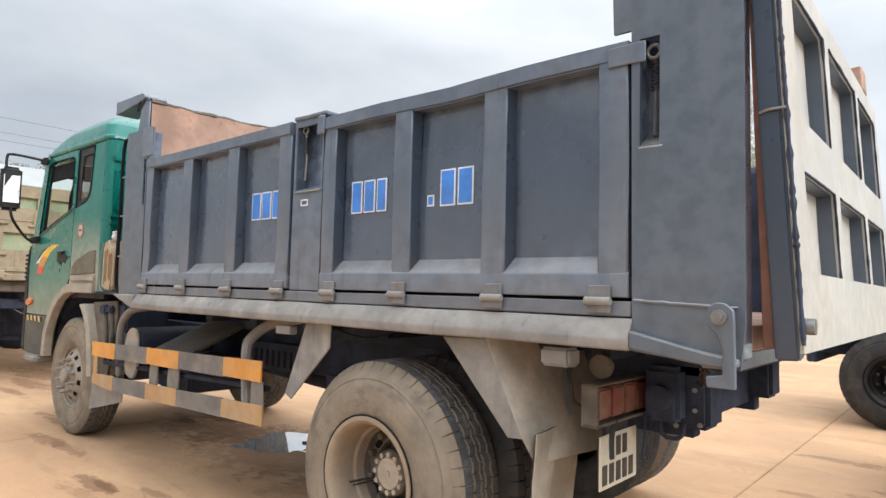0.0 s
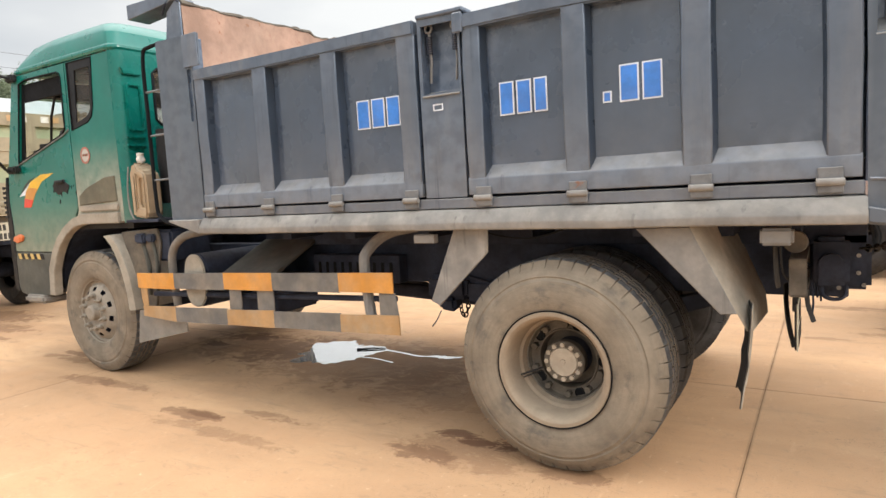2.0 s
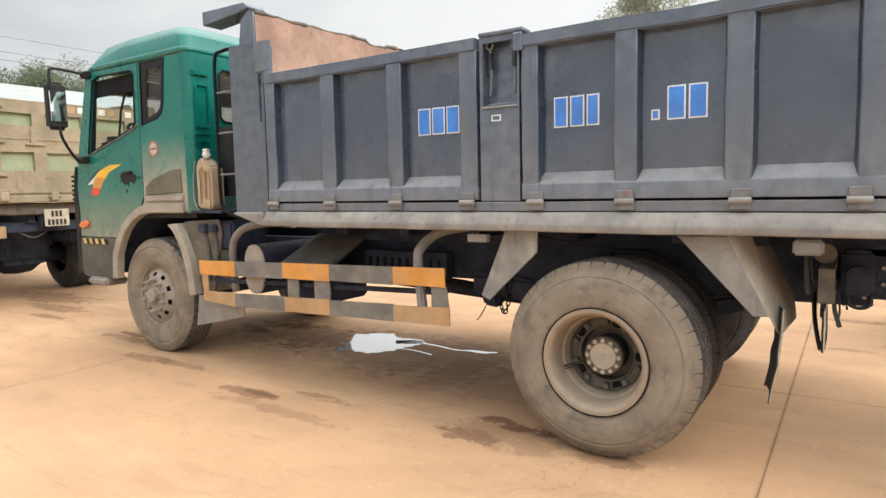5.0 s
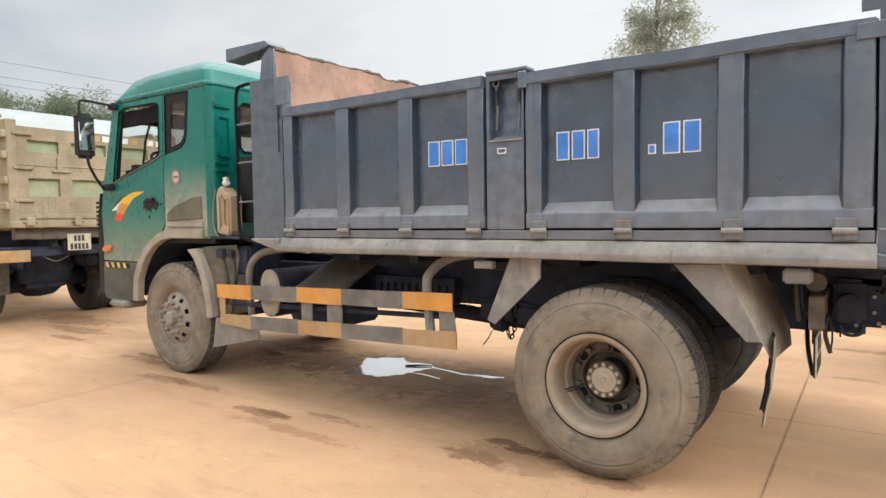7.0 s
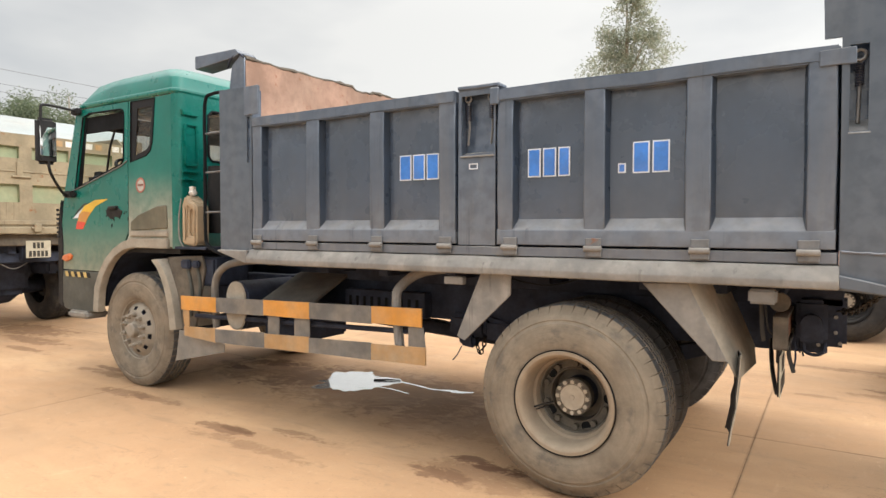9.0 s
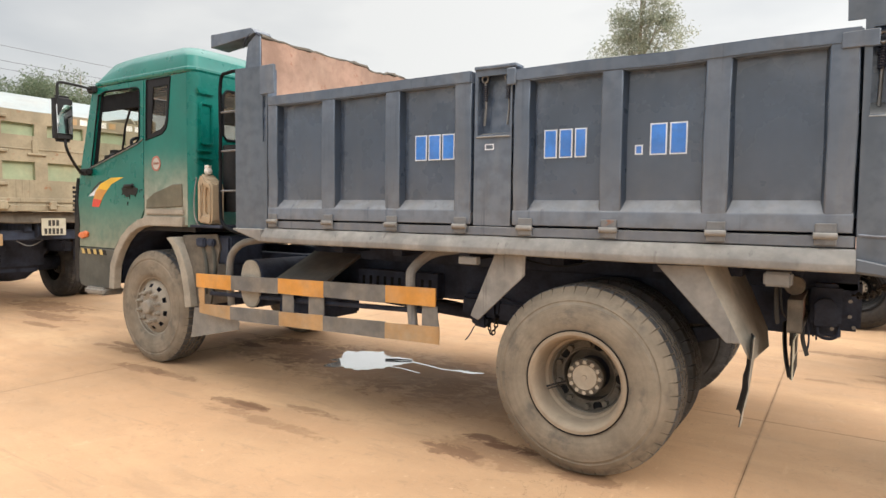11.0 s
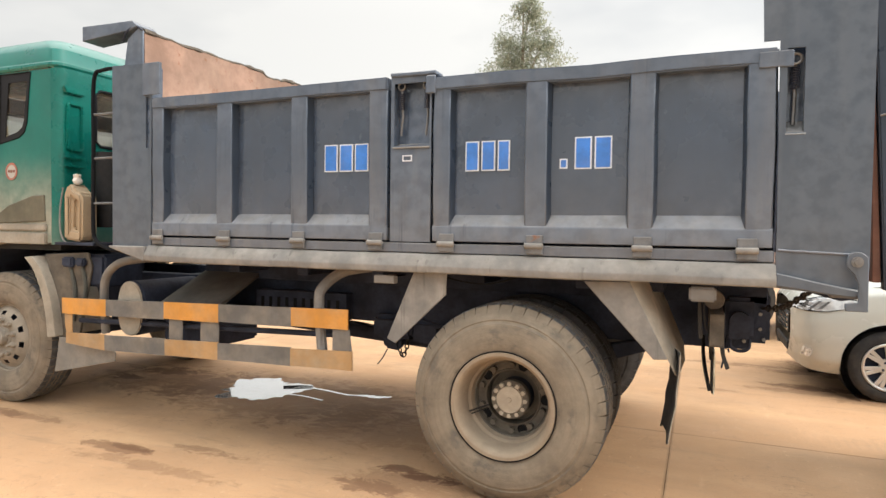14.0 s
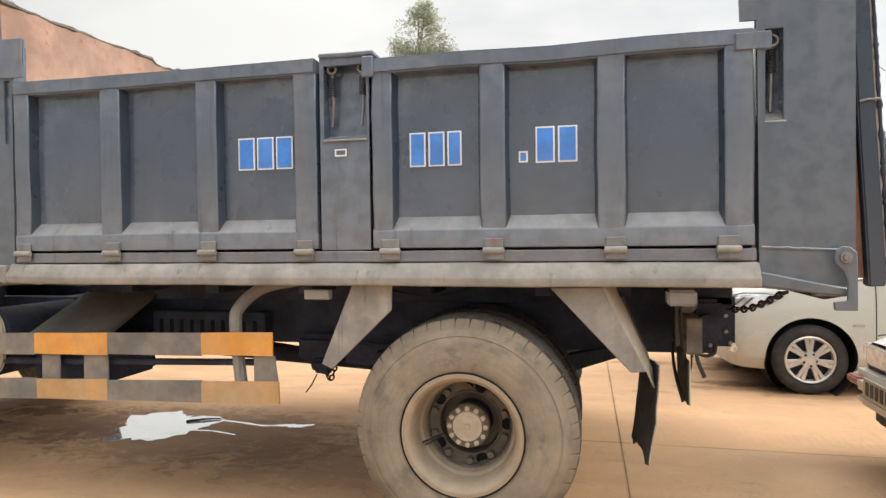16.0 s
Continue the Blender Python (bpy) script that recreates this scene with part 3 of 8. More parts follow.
def tube(points, r, seg=8, closed=False):
    """A round bar along points, with its ends closed."""
    bm = bmesh.new()
    pts = [Vector(p) for p in points]
    n, rings, up = len(pts), [], None
    for i, p in enumerate(pts):
        d = (pts[(i + 1) % n] - pts[i - 1]) if closed or 0 < i < n - 1 else (pts[min(i + 1, n - 1)] - pts[max(i - 1, 0)])
        d.normalize()
        if up is None:
            up = d.orthogonal().normalized()
        up = (up - d * up.dot(d)).normalized()
        side = d.cross(up)
        rad = r[i] if isinstance(r, (list, tuple)) else r
        rings.append([bm.verts.new(p + rad * (math.cos(2 * math.pi * k / seg) * up + math.sin(2 * math.pi * k / seg) * side)) for k in range(seg)])
    for i in range(n if closed else n - 1):
        a, b = rings[i], rings[(i + 1) % n]
        for k in range(seg):
            bm.faces.new((a[k], a[(k + 1) % seg], b[(k + 1) % seg], b[k]))
    if not closed:
        bm.faces.new(rings[0])
        bm.faces.new(list(reversed(rings[-1])))
    return bm


def arc_path(points, steps=6):
    """A smooth path through points."""
    pts = [Vector(p) for p in points]
    pts = [2 * pts[0] - pts[1], *pts, 2 * pts[-1] - pts[-2]]
    out = []
    for i in range(1, len(pts) - 2):
        a, b, c, d = pts[i - 1 : i + 3]
        for k in range(steps):
            t = k / steps
            out.append(0.5 * (2 * b + (c - a) * t + (2 * a - 5 * b + 4 * c - d) * t * t + (3 * b - a - 3 * c + d) * t ** 3))
    return out + [pts[-2]]


def join(*bms):
    total = bmesh.new()
    for bm in bms:
        me = bpy.data.meshes.new("join")
        bm.to_mesh(me)
        bm.free()
        total.from_mesh(me)
        bpy.data.meshes.remove(me)
    return total


def moved(bm, m):
    bmesh.ops.transform(bm, matrix=m, verts=bm.verts)
    if m.determinant() < 0:
        bmesh.ops.reverse_faces(bm, faces=bm.faces)
    return bm


def dented(bm, amount, scale=2.0, cell=0.12, axis=None):
    """Cuts a mesh finer and bends it unevenly, as knocked sheet metal is."""
    for _ in range(6):
        long = [e for e in bm.edges if e.calc_length() > cell * 1.9]
        if not long:
            break
        bmesh.ops.subdivide_edges(bm, edges=long, cuts=1, use_grid_fill=True)
    for v in bm.verts:
        n = noise.noise_vector(v.co * scale) * amount
        if axis is not None:
            n = Vector([n[i] if i == axis else 0.0 for i in range(3)])
        v.co += n
    return bm


def disc_bolt(r, h, seg=6):
    """A nut, its head towards -y."""
    return bevel(lathe([(0, -h), (r, -h), (r, 0), (0, 0)], seg), r * 0.15)


# ---- lettering bars ----
def number_bars(parent, x0, z0, widths, height, y, gap=0.014, name="number_mark"):
    """Painted characters stand as plain blue bars with a white edge."""
    x = x0
    for w in widths:
        h = height if w > 0.045 else 0.05
        o = part(name, prism([(x, z0), (x + w, z0), (x + w, z0 + h), (x, z0 + h)], "y", y - 0.002, y + 0.004), M_WHITEPAINT, parent, "blue painted bar with white outline")
        e = 0.007
        part("fill", prism([(x + e, z0 + e), (x + w - e, z0 + e), (x + w - e, z0 + h - e), (x + e, z0 + h - e)], "y", y - 0.004, y - 0.0022), M_BLUE, o)
        x += w + gap


# ---- wheels ----
MESHES = {}


def once(key, make):
    if key not in MESHES:
        MESHES[key] = make()
    return MESHES[key]


def tyre_mesh(R, width, r_in, pitches, material, tread_material, key, bulge=0.0):
    """One skin: sidewall, rounded shoulder, and a tread cut by zigzag and cross grooves into blocks."""

    def make():
        w, deep = width, 0.012
        prof = [(r_in, 0.045), (r_in + 0.006, 0.030), (r_in + 0.030, 0.010), (r_in + 0.070, 0.002), (r_in + 0.13, 0.0), (R - 0.100, 0.001), (R - 0.093, 0.006), (R - 0.084, 0.006), (R - 0.078, 0.001), (R - 0.058, 0.004), (R - 0.044, 0.009)]
        wall = [(r, h - bulge * min(1.0, max(0.12, (R - 0.014 - r) / 0.11)), -1) for r, h in prof]
        # Each row: radius, distance from the outer face, band that its cross grooves belong to.
        crown = [(R - 0.026, 0.018, 0), (R - 0.007, 0.030, 0), (R - 0.001, 0.044, 0), (R, 0.076, 0), (R - deep, 0.079, -1), (R - deep, 0.086, -1), (R, 0.089, 1), (R, 0.122, 1), (R - deep, 0.125, -1), (R - deep, 0.131, -1), (R, 0.134, 2)]
        half = wall + crown
        rows = half + [(r, w - h, {0: 4, 1: 3}.get(k, k)) for r, h, k in reversed(half)]
        marks = (0.030, 0.055, 0.25, 0.445, 0.470, 0.530, 0.555, 0.75, 0.945, 0.970)
        bm, grid = bmesh.new(), []
        for i in range(pitches):
            for q, f in enumerate(marks):
                line = []
                for r, y, band in rows:
                    a = 2 * math.pi * (i + f) / pitches
                    if q in {0: (0, 9), 1: (4, 5), 2: (0, 9), 3: (4, 5), 4: (0, 9)}.get(band, ()):
                        r -= deep * (0.5 if r < R - 0.02 else 1.0)
                    zig = 0.0045 * math.cos(2 * math.pi * f) if 0.07 < y < w - 0.07 else 0.0
                    line.append(bm.verts.new((r * math.cos(a), y + zig, r * math.sin(a))))
                grid.append(line)
        for a, b in zip(grid, grid[1:] + grid[:1]):
            for t in range(len(rows) - 1):
                f = bm.faces.new((a[t], a[t + 1], b[t + 1], b[t]))
                top = all(math.hypot(v.co.x, v.co.z) > R - 0.0085 for v in f.verts)
                f.material_index = 1 if top and 0.029 < f.calc_center_median().y < w - 0.029 else 0
        bmesh.ops.recalc_face_normals(bm, faces=bm.faces)
        me = mesh_of("tyre", bm, 30)
        me.materials.append(material)
        me.materials.append(tread_material)
        return me

    return once(key, make)


def holed(bm, test):
    bmesh.ops.delete(bm, geom=[f for f in bm.faces if test(f.calc_center_median())], context="FACES")
    return bm


def ring_test(r0, r1, count, share):
    def test(c):
        r, a = math.hypot(c.x, c.z), math.atan2(c.z, c.x) / (2 * math.pi) * count % 1.0
        return r0 < r < r1 and a < share

    return test


def truck_wheel(parent, x, y, z, kind, flip=False, tyre=(None, None), nuts=10, R=0.527, spin=None):
    """A lorry wheel with its outer sidewall in the plane y; flip turns its outer face to +y."""
    m = pose(x, y, z, 0, 0, 180 if flip else 0)
    if not flip:
        m = m @ pose(0, 0, 0, 0, random.uniform(0, 360) if spin is None else spin, 0)
    tm, tt = tyre[0] or M_TYRE, tyre[1] or M_TREAD
    rim_mat = {"rear": M_RIM, "front": M_FRONTRIM, "black": M_BLACK}[kind]
    hub = part("wheel", once("rim_" + kind, lambda: mesh_of("rim", rim_shape(kind), 30)), rim_mat, parent, "dusty steel truck wheel", m)
    part("tyre", tyre_mesh(R, 0.285, 0.262 if kind == "front" else 0.254, 46, tm, tt, "tyre" + tm.name + kind, 0.006 if kind == "front" else 0.044), None, hub, "", m)
    if tm == M_TYRE:
        part("sidewall_mark", once("sidewall_mark", sidewall_marks), M_TYRE, hub, "faint raised bars on the sidewall", m @ pose(0, 0 if kind == "front" else -0.032, 0))
    if kind in ("rear", "black"):
        part("disc", once("disc_" + kind, lambda: mesh_of("disc", dark_disc(), 30)), M_RIMDARK if kind == "rear" else M_BLACK, hub, "dirty recessed wheel disc", m)
        part("hub", once("hub_rear", lambda: mesh_of("hub", bevel(lathe([(0, 0.099), (0.012, 0.099), (0.014, 0.102), (0.070, 0.103), (0.074, 0.112), (0.076, 0.13)], 36), 0.002), 30)), M_HUB if kind == "rear" else M_BLACK, hub, "round hub cover ringed with bolts", m)
        part("hub_flange", once("hub_flange", lambda: mesh_of("hub_flange", lathe([(0.074, 0.113), (0.100, 0.114), (0.105, 0.119), (0.105, 0.145), (0.096, 0.150), (0.096, 0.26)], 36), 30)), M_RIMDARK if kind == "rear" else M_BLACK, hub, "dark hub flange", m)
        for i in range(12):
            a = 2 * math.pi * i / 12
            part("bolt", once("bolt_s", lambda: mesh_of("bolt", disc_bolt(0.0125, 0.014), 30)), M_HUB if kind == "rear" else M_WHITEPAINT, hub, "", m @ pose(0.086 * math.cos(a), 0.112, 0.086 * math.sin(a)))
        for i in range(nuts):
            a = 2 * math.pi * (i + 0.5) / nuts
            part("wheel_nut", once("nut_l", lambda: mesh_of("wheel_nut", disc_bolt(0.017, 0.035), 30)), M_RIMDARK if kind == "rear" else M_BLACK, hub, "", m @ pose(0.178 * math.cos(a), 0.180, 0.178 * math.sin(a)))
        for i in range(nuts // 2):
            a = 2 * math.pi * i / (nuts // 2)
            part("hand_hole", once("handhole", lambda: mesh_of("hand_hole", lathe([(0, 0.0), (0.022, 0.0), (0.024, -0.003), (0.027, -0.002), (0.028, 0.004)], 14), 40)), M_SEAL, hub, "", m @ pose(0.180 * math.cos(a), 0.177, 0.180 * math.sin(a)))
        part("bead_line", once("bead", lambda: mesh_of("bead_line", lathe([(0.2825, -0.040), (0.2875, -0.043), (0.2875, -0.032), (0.2825, -0.030)], 72, "y", True), 40)), M_SEAL, hub, "dark gap between rim and tyre", m)
        part("valve", once("valve", lambda: mesh_of("valve", join(tube([(-0.12, 0.13, -0.045), (-0.205, 0.05, -0.070)], 0.0055, 6), tube([(-0.13, 0.135, -0.065), (-0.20, 0.07, -0.088)], 0.004, 6)), 30)), M_BLACK, hub, "", m)
    else:
        # Dark disc added behind the rim holes to stand for their shade.
        part("hole_shade_disc", once("hole_shade", lambda: mesh_of("hole_shade_disc", lathe([(0.255, 0.10), (0.0, 0.10)], 40), 40)), M_CHASSIS, hub, "", m)
        part("hub", once("hub_front", lambda: mesh_of("hub", bevel(lathe([(0, -0.066), (0.05, -0.064), (0.064, -0.054), (0.068, -0.012), (0.085, -0.008), (0.088, 0.02)], 32), 0.003), 30)), M_FRONTRIM, hub, "protruding round hub cap", m)
        for i in range(nuts):
            a = 2 * math.pi * i / nuts
            part("wheel_nut", once("nut_f", lambda: mesh_of("wheel_nut", bevel(lathe([(0, -0.062), (0.011, -0.060), (0.012, -0.034), (0.021, -0.030), (0.023, 0.012), (0, 0.012)], 8), 0.001), 30)), M_FRONTRIM, hub, "", m @ pose(0.142 * math.cos(a), -0.008, 0.142 * math.sin(a)))
    return hub


def sidewall_marks():
    """Raised print on the sidewall, as plain bars in two arcs, and a thin rib."""
    bits = [lathe([(0.372, 0.002), (0.374, -0.0015), (0.377, -0.0015), (0.379, 0.002)], 96)]
    for a0, n in ((20, 9), (150, 6), (245, 8)):
        for i in range(n):
            w = 0.012 + 0.005 * ((i * 7) % 3)
            bits.append(moved(box(-w, w, -0.0022, 0.004, 0.396, 0.428, 0.001), pose(0, 0, 0, 0, a0 + 5.2 * i, 0)))
    return mesh_of("sidewall_mark", join(*bits), 30)


def rim_shape(kind):
    if kind == "front":
        bm = lathe([(0.262, 0.05), (0.268, 0.022), (0.288, 0.012), (0.292, 0.018), (0.286, 0.03), (0.270, 0.045), (0.250, 0.055), (0.232, 0.040), (0.212, 0.022), (0.182, 0.002), (0.165, -0.006), (0.12, -0.010), (0.09, -0.006), (0.08, 0.0)], 80)
        return holed(bm, ring_test(0.183, 0.212, 10, 0.40))
    return lathe([(0.252, 0.010), (0.260, -0.012), (0.275, -0.030), (0.281, -0.038), (0.279, -0.044), (0.262, -0.044), (0.252, -0.038), (0.244, -0.024), (0.237, 0.010), (0.231, 0.060), (0.228, 0.088), (0.215, 0.098), (0.211, 0.120), (0.208, 0.17)], 80)


def dark_disc():
    bm = lathe([(0.209, 0.140), (0.203, 0.142), (0.199, 0.160), (0.196, 0.176), (0.180, 0.180), (0.158, 0.180), (0.154, 0.172), (0.148, 0.172), (0.145, 0.182), (0.142, 0.240), (0.09, 0.25)], 80)
    return bm


# ---- ground ----
def build_ground():
    g = part("ground", prism([(-1500, -1500), (1500, -1500), (1500, 1500), (-1500, 1500)], "z", -0.5, -0.028), M_EARTH)
    tagged(g, "dusty orange concrete yard floor reaching the horizon", "ground", "", "structure")
    slab = box(0.0012, 5.0488, 0.0012, 4.9988, -0.25, 0.0, 0.0015)
    me = mesh_of("slab", slab, 0)
    for i in range(-6, 7):
        for j in range(-3, 9):
            part("slab", me, M_GROUND, g, "", pose(-4.275 + 5.05 * i, 1.66 + 5 * j, 0))


build_ground()


def blob(cx, cy, rx, ry, seed, n=40, rough=0.35):
    out = []
    for i in range(n):
        a = 2 * math.pi * i / n
        q = 1 + rough * noise.noise((math.cos(a) * 1.6 + seed, math.sin(a) * 1.6, seed * 0.7)) + 0.5 * rough * noise.noise((math.cos(a) * 5, math.sin(a) * 5 + seed, 2.0))
        out.append((cx + rx * q * math.cos(a), cy + ry * q * math.sin(a)))
    return out


def build_puddle():
    p = part("puddle", prism(blob(-2.64, 1.44, 0.33, 0.36, 3.1, 70, 0.5), "z", 0.0015, 0.004), M_PUDDLE, None)
    tagged(p, "shallow water puddle on concrete mirroring the bright sky", "puddle")
    trail = []
    line = arc_path([(-2.46, 1.66, 0), (-2.25, 1.63, 0), (-2.05, 1.60, 0), (-1.85, 1.56, 0), (-1.70, 1.60, 0), (-1.58, 1.60, 0), (-1.48, 1.65, 0)], 8)
    for k, v in enumerate(line):
        w = 0.016 + 0.014 * noise.noise((k * 0.35, 1.0, 0)) + 0.035 * max(0.0, math.sin(math.pi * (k / len(line) - 0.55) / 0.45)) * (0.6 + noise.noise((k * 0.9, 4.0, 0)))
        trail.append((v.x, v.y, w))
    part("trickle", prism([(x, y - w) for x, y, w in trail] + [(x, y + w) for x, y, w in reversed(trail)], "z", 0.001, 0.003), M_PUDDLE, p)
    line = arc_path([(-2.42, 1.34, 0), (-2.2, 1.37, 0), (-1.95, 1.32, 0)], 6)
    part("trickle", prism([(v.x, v.y - 0.011) for v in line] + [(v.x, v.y + 0.011) for v in reversed(line)], "z", 0.001, 0.003), M_PUDDLE, p)
    s = part("stick", tube([(-2.50, 1.53, 0.010), (-2.38, 1.60, 0.014), (-2.27, 1.65, 0.011)], [0.010, 0.008, 0.005], 6), M_RUBBER, None)
    tagged(s, "thin dark stick lying in the puddle", "stick")


build_puddle()


# ---- the grey tipper truck with green cab ----
W = 2.50  # outer width of the tipper body
truck = root("tipper_truck", (-1.7, 1.2, 0), "parked dump truck with green cab and dark grey steel tipper body", "truck")
MIRROR = Matrix.Translation((0, W, 0)) @ Matrix.Diagonal((1, -1, 1, 1))


def drop_side(x0, x1, ztop, bar, ribs, far, marks=()):
    """A folding side board: sheet, top and bottom bar, upright ribs."""
    t = MIRROR if far else IDENT
    fin = lambda bm: moved(bm, t)
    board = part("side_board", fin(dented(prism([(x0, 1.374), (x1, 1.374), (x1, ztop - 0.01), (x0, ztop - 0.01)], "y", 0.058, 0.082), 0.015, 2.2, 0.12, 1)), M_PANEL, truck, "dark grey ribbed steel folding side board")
    part("top_bar", fin(dented(box(x0, x1, -0.006, 0.088, ztop - bar, ztop, 0.008, 2), 0.010, 2.6, 0.12)), M_GREY, board)
    part("bottom_bar", fin(prism([(0.0, 1.374), (-0.002, 1.452), (0.003, 1.460), (0.057, 1.520), (0.057, 1.374)], "x", x0, x1, 0.003)), M_GREY, board, "bottom bar with dusty sloping ledge")
    for a, b in ribs:
        bm = fin(dented(prism([(a, 0.0), (b, 0.0), (b + 0.016, 0.057), (a - 0.016, 0.057)], "z", 1.44, ztop - bar + 0.01, 0.005), 0.006, 3.4, 0.12))
        bm.normal_update()
        # Rib faces turned along x take the darker flank grey.
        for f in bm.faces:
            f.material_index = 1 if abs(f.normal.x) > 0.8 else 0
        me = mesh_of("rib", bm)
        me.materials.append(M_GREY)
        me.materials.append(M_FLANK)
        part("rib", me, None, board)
    for mark in marks:
        number_bars(board, *mark)
    return board


def tipper_body():
    front_ribs = [(-2.426, -2.335), (-1.889, -1.773), (-1.331, -1.219), (-0.803, -0.692)]
    rear_ribs = [(-0.408, -0.316), (0.095, 0.206), (0.606, 0.717), (1.112, 1.220)]
    drop_side(-2.428, -0.688, 2.272, 0.072, front_ribs, False, [(-1.128, 1.765, (0.088, 0.088, 0.088), 0.158, 0.054)])
    drop_side(-0.412, 1.224, 2.254, 0.072, rear_ribs, False, [(-0.245, 1.750, (0.076, 0.076, 0.066), 0.158, 0.054), (0.262, 1.752, (0.040,), 0.05, 0.054), (0.337, 1.748, (0.084, 0.084), 0.160, 0.054)])
    drop_side(-2.434, -0.680, 2.272, 0.072, front_ribs, True)
    drop_side(-0.420, 1.230, 2.245, 0.082, rear_ribs, True)
    for far in (False, True):
        fin = lambda bm: moved(bm, MIRROR if far else IDENT)
        # Long sill under the boards and the strip that carries the hinges.
        part("sill", fin(dented(prism([(-0.038, 1.202), (-0.046, 1.240), (-0.002, 1.306), (0.06, 1.306), (0.06, 1.202)], "x", -2.46, 1.24, 0.006), 0.007, 3.0, 0.15)), M_SILL, truck, "dusty bent steel sill along the body")
        part("sill", fin(prism([(-2.78, 1.288), (-2.46, 1.200), (-2.46, 1.300), (-2.78, 1.300)], "y", -0.040, 0.06, 0.006)), M_SILL, truck, "sloping front end of the sill")
        part("sill", fin(dented(prism([(1.235, 1.204), (1.52, 1.172), (1.575, 1.175), (1.575, 1.20), (1.235, 1.264)], "y", -0.034, 0.06, 0.006), 0.006, 6.0, 0.06)), M_POST, truck, "tapering rear end of the sill")
        part("hinge_strip", fin(dented(box(-2.434, 1.232, 0.004, 0.075, 1.310, 1.362, 0.004), 0.002, 3.0, 0.2)), M_GREY, truck)
        # Dark sheet added so the gaps round the boards read as shade.
        part("gap_blackout", fin(box(-2.436, 1.236, 0.102, 0.112, 1.30, 2.20, 0.0)), M_CHASSIS, truck, "dark sheet added behind the side boards to blacken the gaps")
        # Front post, with a flap at its top and a slot for the board's pin.
        slot = [(-2.482, 1.95), (-2.443, 1.95), (-2.443, 2.285), (-2.482, 2.285)]
        post = part("front_post", fin(prism([(-2.785, 1.288), (-2.438, 1.288), (-2.430, 2.300), (-2.355, 2.300), (-2.355, 2.503), (-2.785, 2.513)], "y", 0.0, 0.012, 0.0, [slot])), M_POST, truck, "tall steel corner plate beside the cab")
        part("backing", fin(box(-2.775, -2.436, 0.014, 0.10, 1.300, 2.49, 0.003)), M_PANEL, post)
        part("flap", fin(dented(box(-2.50, -2.352, -0.010, -0.002, 2.298, 2.506, 0.002), 0.004, 5, 0.07)), M_GREY, post)
        # Middle post, hollow at the top, where the board catches are.
        win = [(-0.652, 1.895), (-0.440, 1.905), (-0.440, 2.235), (-0.652, 2.235)]
        mid = part("middle_post", fin(prism([(-0.672, 1.368), (-0.428, 1.368), (-0.428, 2.280), (-0.672, 2.280)], "y", 0.010, 0.020, 0.0, [win])), M_GREY, truck, "steel post with recessed catch pocket")
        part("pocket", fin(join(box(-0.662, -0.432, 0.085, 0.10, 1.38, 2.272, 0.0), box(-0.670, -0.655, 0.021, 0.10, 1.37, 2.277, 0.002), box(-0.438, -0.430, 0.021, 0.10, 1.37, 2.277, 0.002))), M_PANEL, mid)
        part("ledge", fin(prism([(0.0, 1.878), (0.0, 1.886), (0.084, 1.915), (0.084, 1.895)], "x", -0.655, -0.437, 0.002)), M_SILL, mid, "dusty pocket ledge")
        part("cap", fin(dented(box(-0.672, -0.40, -0.004, 0.10, 2.270, 2.292, 0.005), 0.004, 6, 0.08)), M_GREY, mid)
        for x in (-0.622, -0.470):
            part("catch_ring", fin(moved(lathe([(0.020 + 0.006 * math.cos(a), 0.006 * math.sin(a)) for a in np.linspace(0, 2 * math.pi, 9)[:-1]], 16, "y", True), pose(x, 0.04, 2.225))), M_STEEL, mid, "worn steel catch ring")
            part("catch_rod", fin(tube([(x, 0.045, 2.20), (x + 0.004, 0.05, 2.06), (x - 0.006, 0.05, 1.955)], 0.007, 6)), M_STEEL, mid)
            part("spring", fin(tube([(x + 0.014 * math.cos(0.9 * i), 0.046 + 0.014 * math.sin(0.9 * i), 2.19 - 0.0016 * i) for i in range(58)], 0.0035, 5)), M_CHASSIS, mid, "black coil spring")
        part("keeper", fin(dented(box(-0.452, -0.395, -0.022, -0.007, 2.165, 2.262, 0.006), 0.003, 8, 0.05)), M_GREY, mid, "bent steel keeper plate")
        # Rear post.
        slot = [(1.262, 1.880), (1.330, 1.880), (1.330, 2.245), (1.262, 2.245)]
        outline = [(1.240, 1.200), (1.575, 1.168), (1.588, 1.30), (1.588, 2.470), (1.162, 2.476), (1.168, 2.284), (1.232, 2.284)]
        rear = part("rear_post", fin(prism(outline, "y", -0.004, 0.010, 0.0, [slot])), M_POST, truck, "broad dark grey rear corner plate")
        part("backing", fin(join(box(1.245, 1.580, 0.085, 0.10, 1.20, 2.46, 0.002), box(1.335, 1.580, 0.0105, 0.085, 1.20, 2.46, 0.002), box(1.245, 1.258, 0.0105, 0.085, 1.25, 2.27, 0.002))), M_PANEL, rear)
        part("ledge", fin(prism([(-0.006, 1.868), (-0.004, 1.878), (0.084, 1.94), (0.084, 1.90)], "x", 1.258, 1.340, 0.002)), M_STEEL, rear, "bare worn metal ledge")
        part("weld_seam", fin(tube([(1.245 + 0.025 * i, -0.005, 1.366 - 0.0012 * i + 0.004 * noise.noise((i * 0.9, 0, 0))) for i in range(14)], 0.006, 6)), M_PANEL, rear, "rough weld seam")
        part("crown_plate", fin(dented(prism([(1.285, 2.472), (1.575, 2.472), (1.575, 2.56), (1.30, 2.55)], "y", 0.02, 0.05, 0.003), 0.004, 5, 0.1)), M_GREY, rear)
